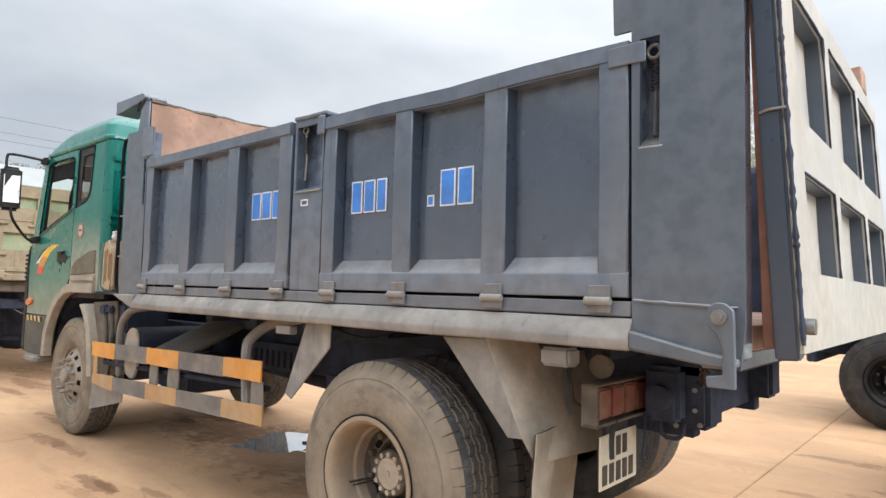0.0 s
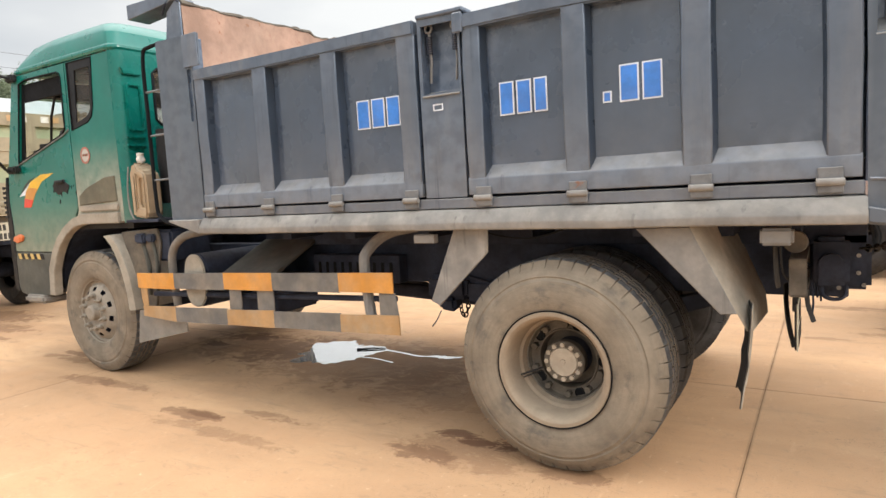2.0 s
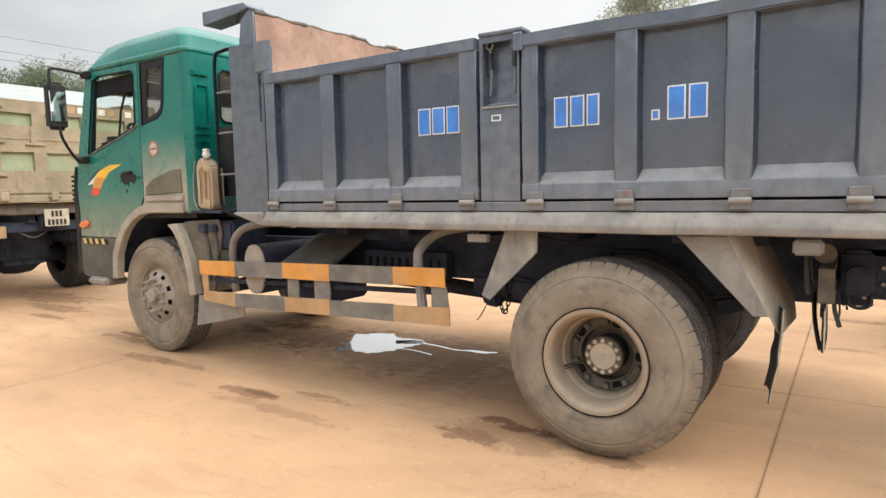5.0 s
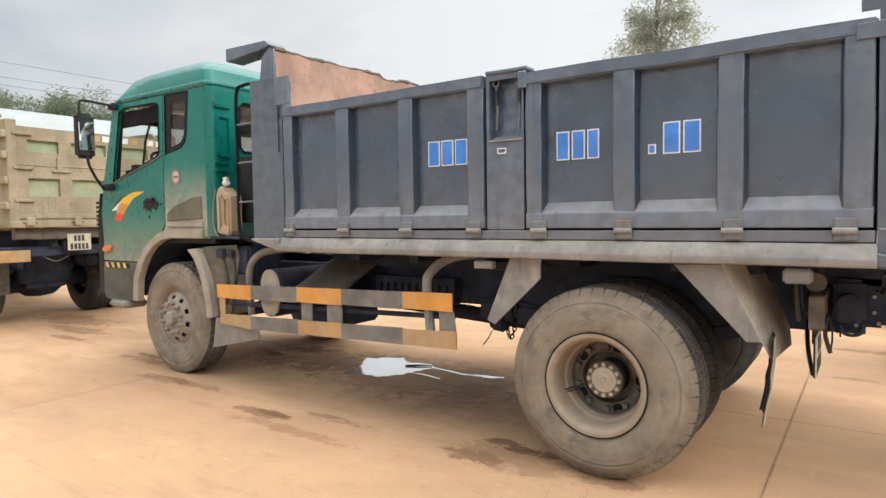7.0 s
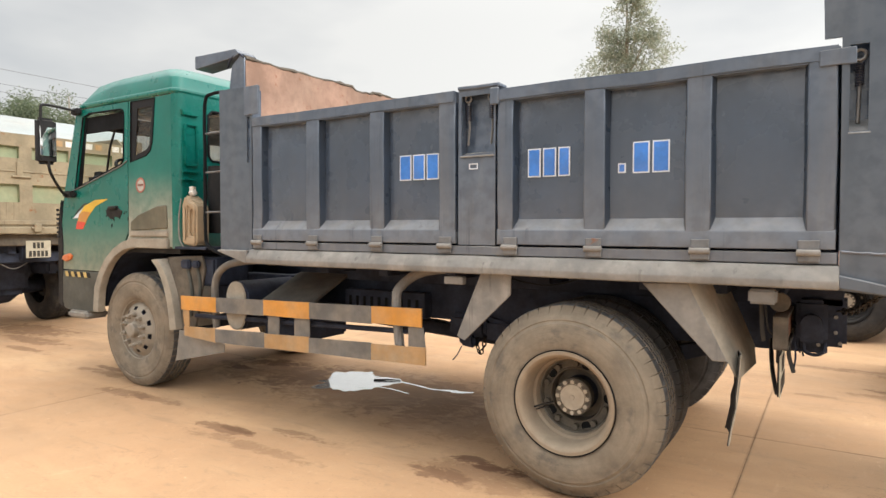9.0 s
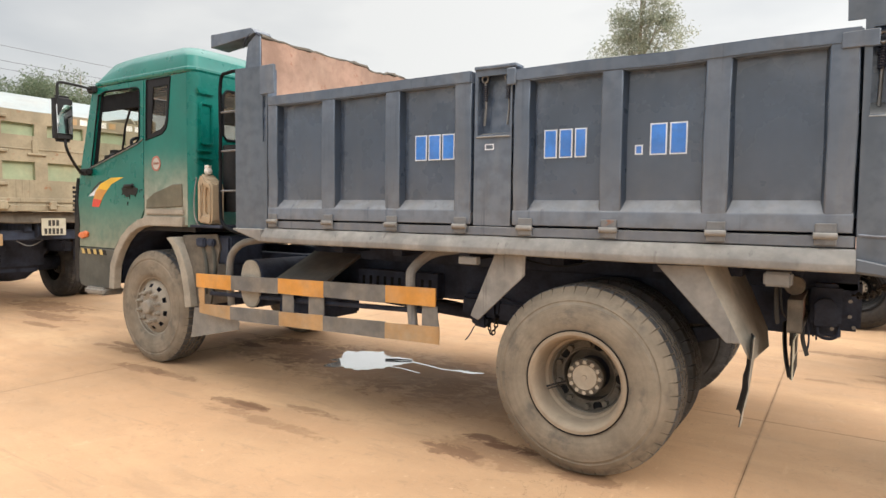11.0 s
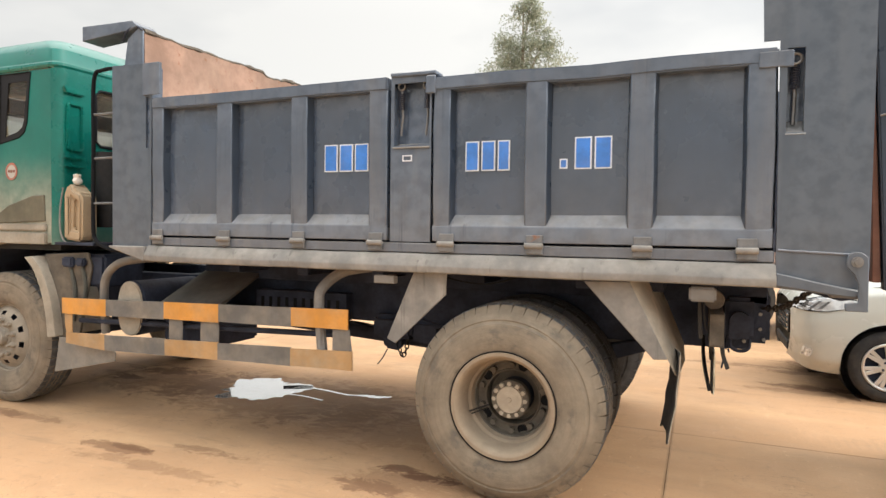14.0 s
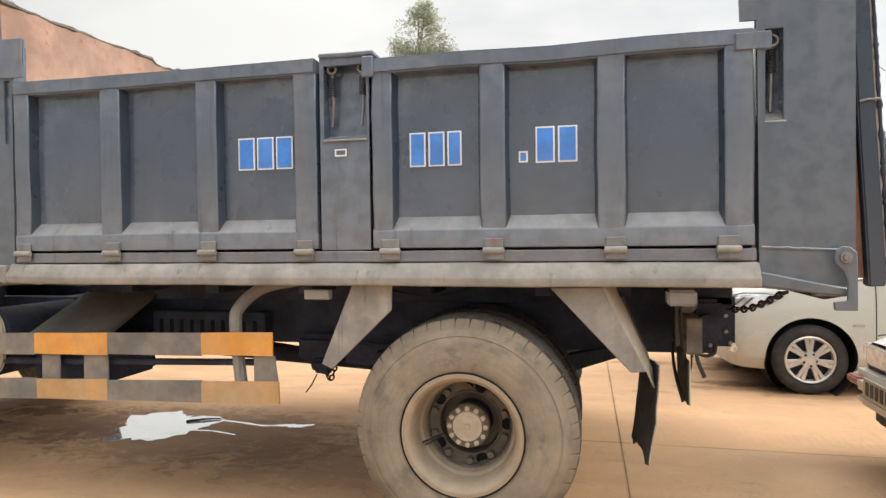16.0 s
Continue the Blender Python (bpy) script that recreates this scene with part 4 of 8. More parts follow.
        part("catch_ring", fin(moved(lathe([(0.022 + 0.007 * math.cos(a), 0.007 * math.sin(a)) for a in np.linspace(0, 2 * math.pi, 9)[:-1]], 16, "y", True), pose(1.298, 0.03, 2.205))), M_STEEL, rear, "worn steel catch ring")
        part("catch_rod", fin(tube([(1.298, 0.045, 2.18), (1.298, 0.05, 2.05), (1.294, 0.05, 1.92)], 0.008, 6)), M_STEEL, rear)
        part("spring", fin(tube([(1.298 + 0.015 * math.cos(0.9 * i), 0.046 + 0.015 * math.sin(0.9 * i), 2.175 - 0.0016 * i) for i in range(62)], 0.004, 5)), M_CHASSIS, rear, "black coil spring")
        part("catch_arm", fin(dented(box(1.15, 1.285, -0.014, -0.007, 2.165, 2.235, 0.004), 0.004, 9, 0.06)), M_GREY, rear, "dented catch arm")
    part("slot_mark", prism([(-0.598, 1.808), (-0.540, 1.808), (-0.540, 1.842), (-0.598, 1.842)], "y", 0.006, 0.009, 0.0, [[(-0.592, 1.814), (-0.546, 1.814), (-0.546, 1.836), (-0.592, 1.836)]]), M_WHITEPAINT, truck, "small white rectangular stencil mark")
    # Floor, head board and its visor over the cab.
    part("floor", box(-2.60, 1.58, 0.10, W - 0.10, 1.22, 1.30, 0.004), M_RUST, truck, "rusty steel tipper floor")
    rag = [(W - 0.04 - i * (W - 0.08) / 46, 2.742 + 0.03 * (1 - i / 46) + 0.016 * noise.noise((i * 0.55, 3.3, 0)) - (0.02 if 16 < i < 22 else 0)) for i in range(47)]
    part("head_board", dented(prism([(0.105, 1.30), (W - 0.105, 1.30), *[(max(0.07, min(W - 0.07, a)), b) for a, b in rag]], "x", -2.585, -2.570, 0.0), 0.004, 2.5, 0.3), M_RUST, truck, "rust-stained inner head board with ragged top edge")
    part("torn_edge", tube([(-2.578, max(0.07, min(W - 0.07, a)), b + 0.004) for a, b in rag], [0.010 + 0.022 * abs(noise.noise((i * 1.1, 7.0, 0))) for i in range(len(rag))], 6), M_RIMDARK, truck, "dark ragged weld along the head board")
    part("head_board", prism([(0.105, 1.30), (W - 0.105, 1.30), (W - 0.08, 2.70), (0.08, 2.70)], "x", -2.62, -2.590, 0.004), M_GREY, truck, "dark grey outer head board")
    for y in (0.05, W - 0.062):
        part("head_side", prism([(-2.735, 2.50), (-2.562, 2.50), (-2.562, 2.745), (-2.600, 2.772), (-2.700, 2.70)], "y", y, y + 0.012, 0.002), M_GREY, truck)
        part("edge_bar", box(-2.600, -2.558, y - 0.002, y + 0.045, 2.30, 2.50, 0.004), M_RUST, truck, "rusty edge bar")
    part("visor", dented(prism([(-3.11, 2.720), (-2.66, 2.752), (-2.60, 2.772), (-2.60, 2.782), (-2.64, 2.815), (-3.11, 2.822)], "y", 0.03, 0.20, 0.004), 0.004, 1.5, 0.2), M_GREY, truck, "grey cab guard wing above the cab roof")
    part("visor_bar", tube(arc_path([(-2.74, 0.045, 2.69), (-2.70, 0.035, 2.735), (-2.66, 0.035, 2.765), (-2.61, 0.04, 2.775), (-2.565, 0.05, 2.745)], 4), 0.007, 6), M_CHASSIS, truck)


tipper_body()


def hinges():
    leaf = mesh_of("hinge", join(dented(box(-0.048, 0.048, -0.012, 0.002, 0.008, 0.062, 0.004), 0.002, 9, 0.04), box(-0.050, 0.050, -0.014, 0.003, -0.046, -0.008, 0.004)), 30)
    barrel = mesh_of("barrel", bevel(moved(lathe([(0, -0.054), (0.0165, -0.054), (0.0165, 0.054), (0, 0.054)], 14, "x"), pose(0, -0.016, 0)), 0.003), 40)
    for x in (-2.367, -1.817, -1.267, -0.752, -0.325, 0.154, 0.675, 1.123):
        h = part("hinge", leaf, M_HINGE, truck, "dusty steel hinge", pose(x, -0.003, 1.360) @ Matrix.Diagonal((0.86, 0.9, 0.9, 1)))
        part("barrel", barrel, M_SILL, h, "", pose(x, -0.003, 1.360) @ Matrix.Diagonal((0.86, 0.9, 0.9, 1)))


hinges()


def tailgate():
    """The gate hangs from its top corners and leans out a little at the foot."""
    lean = pose(1.672, 0, 2.17, 0, -3.1, 0) @ pose(-1.650, 0, -2.17)
    fin = lambda bm: moved(bm, lean)
    cols = [(0.25, 0.775), (0.905, 1.57), (1.70, 2.28)]
    rows = [(1.465, 1.785), (1.965, 2.40)]
    holes = [[(a, c), (b, c), (b, d), (a, d)] for a, b in cols for c, d in rows]
    gate = part("tailgate", fin(prism([(0.058, 1.225), (W - 0.058, 1.225), (W - 0.058, 2.51), (0.058, 2.51)], "x", 1.644, 1.656, 0.0, holes)), M_GATE, truck, "pale grey steel tailgate with two rows of recesses")
    part("backing", fin(box(1.583, 1.590, 0.112, W - 0.112, 1.24, 2.49, 0.002)), M_RUST, gate, "rusty inner gate sheet")
    for a, b in cols:
        for c, d in rows:
            rim = prism([(a - 0.001, c - 0.001), (b + 0.001, c - 0.001), (b + 0.001, d + 0.001), (a - 0.001, d + 0.001)], "x", 1.5905, 1.6435, 0.0, [[(a + 0.004, c + 0.004), (b - 0.004, c + 0.004), (b - 0.004, d - 0.004), (a + 0.004, d - 0.004)]])
            r = part("recess", fin(rim), M_POST, gate, "recess with dark grey sides")
            loop = [(b, c + (d - c) * i / 9) for i in range(10)] + [(b + (a - b) * i / 9, d) for i in range(1, 10)]
            part("weld_bead", fin(tube([(1.657, p, q) for p, q in loop], [0.0035 + 0.007 * abs(noise.noise((i * 1.3, a * 7, c * 5))) for i in range(len(loop))], 6)), M_CHASSIS, r, "rough black weld round the recess")
            part("recess_back", fin(dented(box(1.589, 1.594, a + 0.004, b - 0.004, c + 0.004, d - 0.004, 0.0), 0.005, 4, 0.12, 0)), M_GATE, r)
    for y0, y1 in ((0.046, 0.110), (W - 0.110, W - 0.046)):
        part("gate_edge", fin(dented(box(1.580, 1.6435, y0, y1, 1.205, 2.52, 0.006, 2), 0.002, 3, 0.15)), M_FLANK, gate, "dark grey edge channel of the gate")
    part("weld_bead", fin(tube([(1.657, 0.050, 1.25 + 0.012 * i) for i in range(103)], [0.006 + 0.010 * abs(noise.noise((i * 0.9, 0, 0))) for i in range(103)], 6)), M_CHASSIS, gate, "lumpy black weld bead")
    part("lining", prism([(1.616, 1.235), (1.648, 1.235), (1.584, 2.45), (1.579, 2.45)], "y", 0.075, W - 0.075, 0.003), M_LINING, gate, "rust-red lining on the inside of the gate")
    pin = part("gate_pin", moved(bevel(lathe([(0, -0.03), (0.012, -0.03), (0.014, -0.02), (0.024, -0.02), (0.024, 0.02), (0, 0.02)], 18, "x"), 0.002), pose(1.735, 0.075, 1.305)), M_STEEL, gate, "steel locking pin")
    part("band", fin(tube([(1.584, 0.042, 1.945), (1.61, 0.039, 1.950), (1.658, 0.040, 1.948)], 0.005, 6)), M_STEEL, gate)
    part("top_block", fin(box(1.58, 1.66, 1.92, 2.08, 2.51, 2.64, 0.006)), M_RUST, gate, "rusty gate hanger")
    # Locking hook on the rear post.
    hook = [(1.500, 1.352), (1.520, 1.368), (1.548, 1.366), (1.572, 1.345), (1.574, 1.300), (1.576, 1.118), (1.495, 1.118), (1.492, 1.150), (1.540, 1.156), (1.540, 1.23), (1.524, 1.272), (1.498, 1.300), (1.494, 1.330)]
    h = part("gate_hook", prism(hook, "y", -0.062, -0.046, 0.003), M_POST, truck, "steel gate locking hook")
    part("bolt", moved(bevel(lathe([(0, -0.018), (0.013, -0.018), (0.013, -0.008), (0.022, -0.008), (0.022, 0.06), (0, 0.06)], 16), 0.002), pose(1.532, -0.064, 1.325)), M_STEEL, h, "bare steel bolt")


tailgate()


# ---- cab ----
C0, C1 = 0.15, 2.25  # the cab's two sides


def loft(sections):
    """Skins closed loops of equal length, one after another, with both ends closed."""
    bm = bmesh.new()
    loops = [[bm.verts.new(p) for p in s] for s in sections]
    n = len(loops[0])
    for a, b in zip(loops, loops[1:]):
        for i in range(n):
            bm.faces.new((a[i], a[(i + 1) % n], b[(i + 1) % n], b[i]))
    bm.faces.new(loops[0])
    bm.faces.new(list(reversed(loops[-1])))
    return bm


def rounded_rect(x0, x1, y0, y1, r, z, n=5, tilt=0.0):
    pts = []
    for cx, cy, a0 in ((x1 - r, y1 - r, 0), (x0 + r, y1 - r, 90), (x0 + r, y0 + r, 180), (x1 - r, y0 + r, 270)):
        for i in range(n):
            a = radians(a0 + 90 * i / (n - 1))
            x, y = cx + r * math.cos(a), cy + r * math.sin(a)
            pts.append((x, y, z + tilt * (x - x0)))
    return pts


def cab():
    CM = Matrix.Translation((0, C0 + C1, 0)) @ Matrix.Diagonal((1, -1, 1, 1))
    roof = loft([
        rounded_rect(-5.06, -3.53, C0 - 0.004, C1 + 0.004, 0.09, 2.615),
        rounded_rect(-5.075, -3.52, C0 - 0.012, C1 + 0.012, 0.09, 2.632),
        rounded_rect(-5.07, -3.522, C0 - 0.010, C1 + 0.010, 0.09, 2.650),
        rounded_rect(-5.06, -3.53, C0 - 0.002, C1 + 0.002, 0.09, 2.662),
        rounded_rect(-5.03, -3.56, C0 + 0.014, C1 - 0.014, 0.09, 2.762),
        rounded_rect(-5.01, -3.58, C0 + 0.026, C1 - 0.026, 0.09, 2.785),
        rounded_rect(-4.97, -3.68, C0 + 0.11, C1 - 0.11, 0.12, 2.860),
        rounded_rect(-4.92, -3.74, C0 + 0.16, C1 - 0.16, 0.14, 2.878),
        rounded_rect(-4.78, -3.90, C0 + 0.32, C1 - 0.32, 0.16, 2.890)])
    long = [e for e in roof.edges if e.calc_length() > 0.5 and abs(e.verts[0].co.x - e.verts[1].co.x) > 0.5]
    bmesh.ops.subdivide_edges(roof, edges=long, cuts=7, use_grid_fill=True)
    for v in roof.verts:
        if v.co.z > 2.655:
            q = min(1.0, max(0.0, (-4.42 - v.co.x) / 0.60))
            v.co.z -= 0.095 * q ** 1.5 * min(1.0, (v.co.z - 2.655) / 0.11) * (1.0 if v.co.z < 2.80 else 0.45)
    part("cab_shell", roof, M_GREEN, truck, "green steel cab roof with a raised, creased top", smooth=22)
    # Window openings and outlines of the door and the panel behind it.
    door_win = [(-5.125, 1.850), (-4.345, 2.045), (-4.302, 2.085), (-4.287, 2.50), (-4.30, 2.532), (-4.335, 2.548), (-4.86, 2.556), (-4.965, 2.530)]
    door = [(-5.390, 1.10), (-5.395, 1.45), (-5.330, 1.80), (-5.085, 2.575), (-5.06, 2.606), (-4.222, 2.606), (-4.240, 2.00), (-4.243, 1.43), (-4.30, 1.345), (-4.43, 1.26), (-4.55, 1.225), (-4.66, 1.14), (-4.74, 1.05), (-5.38, 1.05)]
    q_win = [(-4.198, 2.058), (-3.955, 2.105), (-3.895, 2.145), (-3.866, 2.215), (-3.822, 2.597), (-4.180, 2.597)]
    q_pane = [(-4.125, 2.115), (-3.975, 2.150), (-3.925, 2.185), (-3.905, 2.24), (-3.868, 2.530), (-4.085, 2.530)]
    rear = [(-4.212, 2.606), (-3.600, 2.606), (-3.600, 2.0), (-3.600, 1.30), (-4.16, 1.285), (-4.30, 1.30), (-4.236, 1.40), (-4.232, 2.00)]
    arch = [(-3.64, 1.285), (-3.64, 1.372), (-4.15, 1.372), (-4.32, 1.335), (-4.47, 1.265), (-4.60, 1.17), (-4.70, 1.05), (-4.78, 0.90), (-4.81, 0.66), (-4.72, 0.66), (-4.69, 0.88), (-4.62, 1.01), (-4.53, 1.12), (-4.42, 1.205), (-4.29, 1.262), (-4.15, 1.285)]
    low = [(-5.37, 1.04), (-4.715, 1.04), (-4.79, 0.90), (-4.82, 0.655), (-5.20, 0.63), (-5.36, 0.66), (-5.42, 0.78)]
    for far in (False, True):
        fin = lambda bm: moved(bm, CM if far else IDENT)
        d = part("cab_door", fin(prism(door, "y", C0, C0 + 0.035, 0.0, [door_win])), M_GREEN, truck, "green cab door with curved sticker, window down" if not far else "green cab door")
        if far:
            part("window_glass", fin(prism(door_win, "y", C0 + 0.016, C0 + 0.020)), M_GLASS, d, "clear side window")
        part("window_seal", fin(tube([(a, C0 - 0.001, b) for a, b in door_win], 0.008, 6, True)), M_SEAL, d)
        part("pillar_trim", fin(prism([(-5.130, 1.845), (-5.055, 1.868), (-4.935, 2.535), (-4.985, 2.55)], "y", C0 + 0.022, C0 + 0.034, 0.003)), M_SEAL, d, "black window channel along the front pillar")
        part("belt_trim", fin(tube([(-5.31, C0 - 0.004, 1.80), (-5.12, C0 - 0.006, 1.835), (-4.33, C0 - 0.006, 2.034), (-4.245, C0 - 0.004, 2.072)], 0.0065, 6)), M_HINGE, d, "dull bright belt strip")
        part("door_handle", fin(join(dented(prism(blob(-4.465, 1.610, 0.110, 0.060, 4.0, 30, 0.5), "y", C0 - 0.006, C0 + 0.002, 0.002), 0.002, 9, 0.05), bevel(box(-4.53, -4.40, C0 - 0.028, C0 - 0.010, 1.635, 1.665, 0.006), 0.003))), M_BLACK, d, "black worn pull handle")
        if not far:
            rng = random.Random(12)
            for i in range(11):
                cx, cz = -4.46 + rng.gauss(0, 0.09), 1.56 + rng.gauss(0, 0.06)
                part("paint_chip", prism(blob(cx, cz, rng.uniform(0.006, 0.016), rng.uniform(0.008, 0.024), i * 2.3, 10, 0.6), "y", C0 - 0.0012, C0 + 0.001), M_SEAL, d, "dark chip in the paint")
            # Sticker: a curved stripe of four colours.
            st = part("sticker", prism([(-5.12, 1.452), (-4.997, 1.450), (-4.906, 1.566), (-4.776, 1.668), (-4.562, 1.733), (-4.775, 1.731), (-4.961, 1.676), (-5.062, 1.593)], "y", C0 - 0.0015, C0 + 0.001), M_YELLOW, d, "curved sticker in red, orange, yellow and white")
            part("sticker_orange", prism([(-5.108, 1.480), (-4.975, 1.478), (-4.906, 1.566), (-4.850, 1.612), (-4.985, 1.625), (-5.062, 1.590)], "y", C0 - 0.0028, C0 - 0.0018), M_ORANGE, st)
            part("sticker_red", prism([(-5.12, 1.452), (-4.997, 1.450), (-4.945, 1.515), (-5.095, 1.530)], "y", C0 - 0.0040, C0 - 0.0030), M_RED, st)
            part("sticker_white", prism([(-5.184, 1.553), (-5.10, 1.600), (-5.01, 1.648), (-4.970, 1.674), (-5.062, 1.596), (-5.080, 1.562)], "y", C0 - 0.0016, C0 + 0.001), M_WHITEPAINT, st)
            part("sticker_dark", prism([(-5.150, 1.585), (-5.092, 1.634), (-4.99, 1.692), (-4.88, 1.712), (-4.965, 1.682), (-5.03, 1.648), (-5.11, 1.602)], "y", C0 - 0.0028, C0 + 0.001), M_INK, st)
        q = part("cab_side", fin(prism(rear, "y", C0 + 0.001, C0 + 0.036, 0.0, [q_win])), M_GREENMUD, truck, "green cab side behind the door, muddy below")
        part("window_glass", fin(prism(q_win, "y", C0 + 0.014, C0 + 0.018)), M_SMOKEGLASS, q, "smoked quarter window")
        part("window_border", fin(prism(q_win, "y", C0 + 0.004, C0 + 0.012, 0.0, [q_pane])), M_BORDER, q, "wide black printed window border")
        part("window_seal", fin(tube([(a, C0, b) for a, b in q_win], 0.006, 6, True)), M_SEAL, q)
        part("arch_lip", fin(prism(arch, "y", C0 - 0.025, C0 + 0.045, 0.006, segments=2)), M_MUD, truck, "mud-caked wheel arch lip")
        part("arch_liner", fin(prism([(-4.86, 0.7), (-4.80, 0.95), (-4.60, 1.20), (-4.30, 1.32), (-3.62, 1.34), (-3.62, 1.29), (-4.28, 1.27), (-4.56, 1.16), (-4.74, 0.93), (-4.80, 0.7)], "y", C0 + 0.10, C0 + 0.55, 0.0)), M_CHASSIS, truck, "black inner wheel arch")
        part("bumper_side", fin(prism(low, "y", C0 - 0.004, C0 + 0.10, 0.008)), M_BUMPER, truck, "grey dusty bumper corner")
        part("wind_deflector", fin(prism([(-5.46, 0.70), (-5.38, 0.66), (-5.36, 1.30), (-5.40, 1.75), (-5.455, 1.46)], "y", C0 - 0.008, C0 + 0.06, 0.01)), M_GREEN if far else M_BLACK, truck, "dark corner panel beside the grille")
        for i in range(7):
            part("louvre", fin(box(-5.462, -5.415, C0 - 0.016, C0 - 0.006, 1.36 + 0.045 * i, 1.385 + 0.045 * i, 0.003)), M_BLACK, truck)
        for i in range(8):
            xs = -5.31 + 0.055 * i
            part("warning_stripe", fin(prism([(xs, 0.980), (xs + 0.055, 0.980), (xs + 0.033, 1.030), (xs - 0.022, 1.030)], "y", C0 - 0.009, C0 - 0.0045)), M_STRIPE if i % 2 == 0 else M_BLACK, truck, "slanted pale yellow and black warning stripe")
        part("turn_signal", fin(bevel(prism([(-5.365, 1.150), (-5.30, 1.128), (-5.205, 1.150), (-5.188, 1.190), (-5.23, 1.210), (-5.34, 1.188)], "y", C0 - 0.022, C0 + 0.002, 0.004), 0.003)), M_AMBER, truck, "orange turn signal lens")
        part("step", fin(join(box(-5.22, -4.88, C0 - 0.05, C0 + 0.18, 0.580, 0.655, 0.022, 3), box(-5.20, -5.13, C0 + 0.02, C0 + 0.10, 0.62, 0.70, 0.012), box(-4.97, -4.90, C0 + 0.02, C0 + 0.10, 0.62, 0.70, 0.012))), M_TRIM, truck, "grey cab entry step")
    # Rounded rear corners, rear wall with pressed panels, front and floor.
    corner = [(-3.602, C0 + 0.002), (-3.565, C0 + 0.006), (-3.538, C0 + 0.018), (-3.522, C0 + 0.036), (-3.515, C0 + 0.06), (-3.515, C0 + 0.10), (-3.545, C0 + 0.10), (-3.56, C0 + 0.06), (-3.602, C0 + 0.034)]
    for far in (False, True):
        part("rear_corner", moved(prism(corner, "z", 1.285, 2.61, 0.0), CM if far else IDENT), M_GREEN, truck, "rounded green cab corner", smooth=40)
    win = [(0.46, 2.10), (0.50, 2.06), (C0 + C1 - 0.50, 2.06), (C0 + C1 - 0.46, 2.10), (C0 + C1 - 0.46, 2.46), (C0 + C1 - 0.50, 2.50), (0.50, 2.50), (0.46, 2.46)]
    rw = part("rear_wall", prism([(C0 + 0.09, 1.285), (C1 - 0.09, 1.285), (C1 - 0.09, 2.612), (C0 + 0.09, 2.612)], "x", -3.545, -3.517, 0.0, [win]), M_GREEN, truck, "green rear cab wall with pressed panels and a window")
    part("rear_window", prism(win, "x", -3.536, -3.530), M_SMOKEGLASS, rw, "smoked rear window")
    part("window_seal", tube([(-3.516, a, b) for a, b in win], 0.012, 6, True), M_SEAL, rw)

    def pressing(y0, y1, z0, z1, w):
        """A raised frame round a sunk field."""
        c = 0.022
        out = [(y0 + c, z0), (y1 - c, z0), (y1, z0 + c), (y1, z1 - c), (y1 - c, z1), (y0 + c, z1), (y0, z1 - c), (y0, z0 + c)]
        hole = [(min(max(a, y0 + w), y1 - w), min(max(b, z0 + w), z1 - w)) for a, b in ((y0, z0), (y1, z0), (y1, z1), (y0, z1))]
        return bevel(prism(out, "x", -3.518, -3.494, 0.0, [hole]), 0.007, 2, 40)

    for far in (False, True):
        fin = lambda bm: moved(bm, CM if far else IDENT)
        part("pressing", fin(pressing(0.205, 0.350, 1.995, 2.365, 0.026)), M_GREEN, rw, "pressed panel frame")
        part("pressing", fin(prism([(0.175, 2.475), (0.195, 2.425), (0.345, 2.425), (0.365, 2.475)], "x", -3.518, -3.490, 0.007, segments=2)), M_GREEN, rw, "pressed bracket ridge")
        for z in (1.945, 1.880, 1.68, 1.615, 1.55):
            part("pressing", fin(box(-3.519, -3.492, 0.180, 0.340, z - 0.013, z + 0.013, 0.010, 2)), M_GREEN, rw, "pressed rib")
    part("cab_floor", box(-5.36, -3.55, C0 + 0.04, C1 - 0.04, 1.24, 1.30, 0.0), M_BLACK, truck)
    part("front_panel", prism([(-5.44, 0.70), (-5.34, 0.66), (-5.30, 1.78), (-5.34, 1.82), (-5.445, 1.46)], "y", C0 + 0.06, C1 - 0.06, 0.01), M_GREEN, truck, "green cab front")
    part("windscreen", prism([(-5.345, 1.82), (-5.335, 1.82), (-5.085, 2.605), (-5.095, 2.605)], "y", C0 + 0.10, C1 - 0.10), M_GLASS, truck, "clear windscreen")
    part("dashboard", join(box(-5.30, -4.98, C0 + 0.06, C1 - 0.06, 1.55, 1.83, 0.05, 3), box(-5.22, -4.98, 0.30, 1.02, 1.74, 2.03, 0.06, 3), box(-5.28, -5.02, 0.30, C1 - 0.2, 1.74, 1.95, 0.05, 3)), M_SEAT, truck, "dark dashboard")
    sw = part("steering_wheel", moved(lathe([(0.205 + 0.016 * math.cos(a), 0.016 * math.sin(a)) for a in np.linspace(0, 2 * math.pi, 11)[:-1]], 32, "z", True), pose(-4.83, 0.62, 2.06, 0, 32, 0)), M_BLACK, truck, "black steering wheel")
    part("spoke", moved(join(box(-0.20, 0.20, -0.02, 0.02, -0.01, 0.01, 0.004), box(-0.02, 0.02, -0.20, 0.02, -0.01, 0.01, 0.004), lathe([(0, -0.02), (0.06, -0.02), (0.06, 0.02), (0, 0.02)], 16, "z")), pose(-4.83, 0.62, 2.055, 0, 32, 0)), M_BLACK, sw)
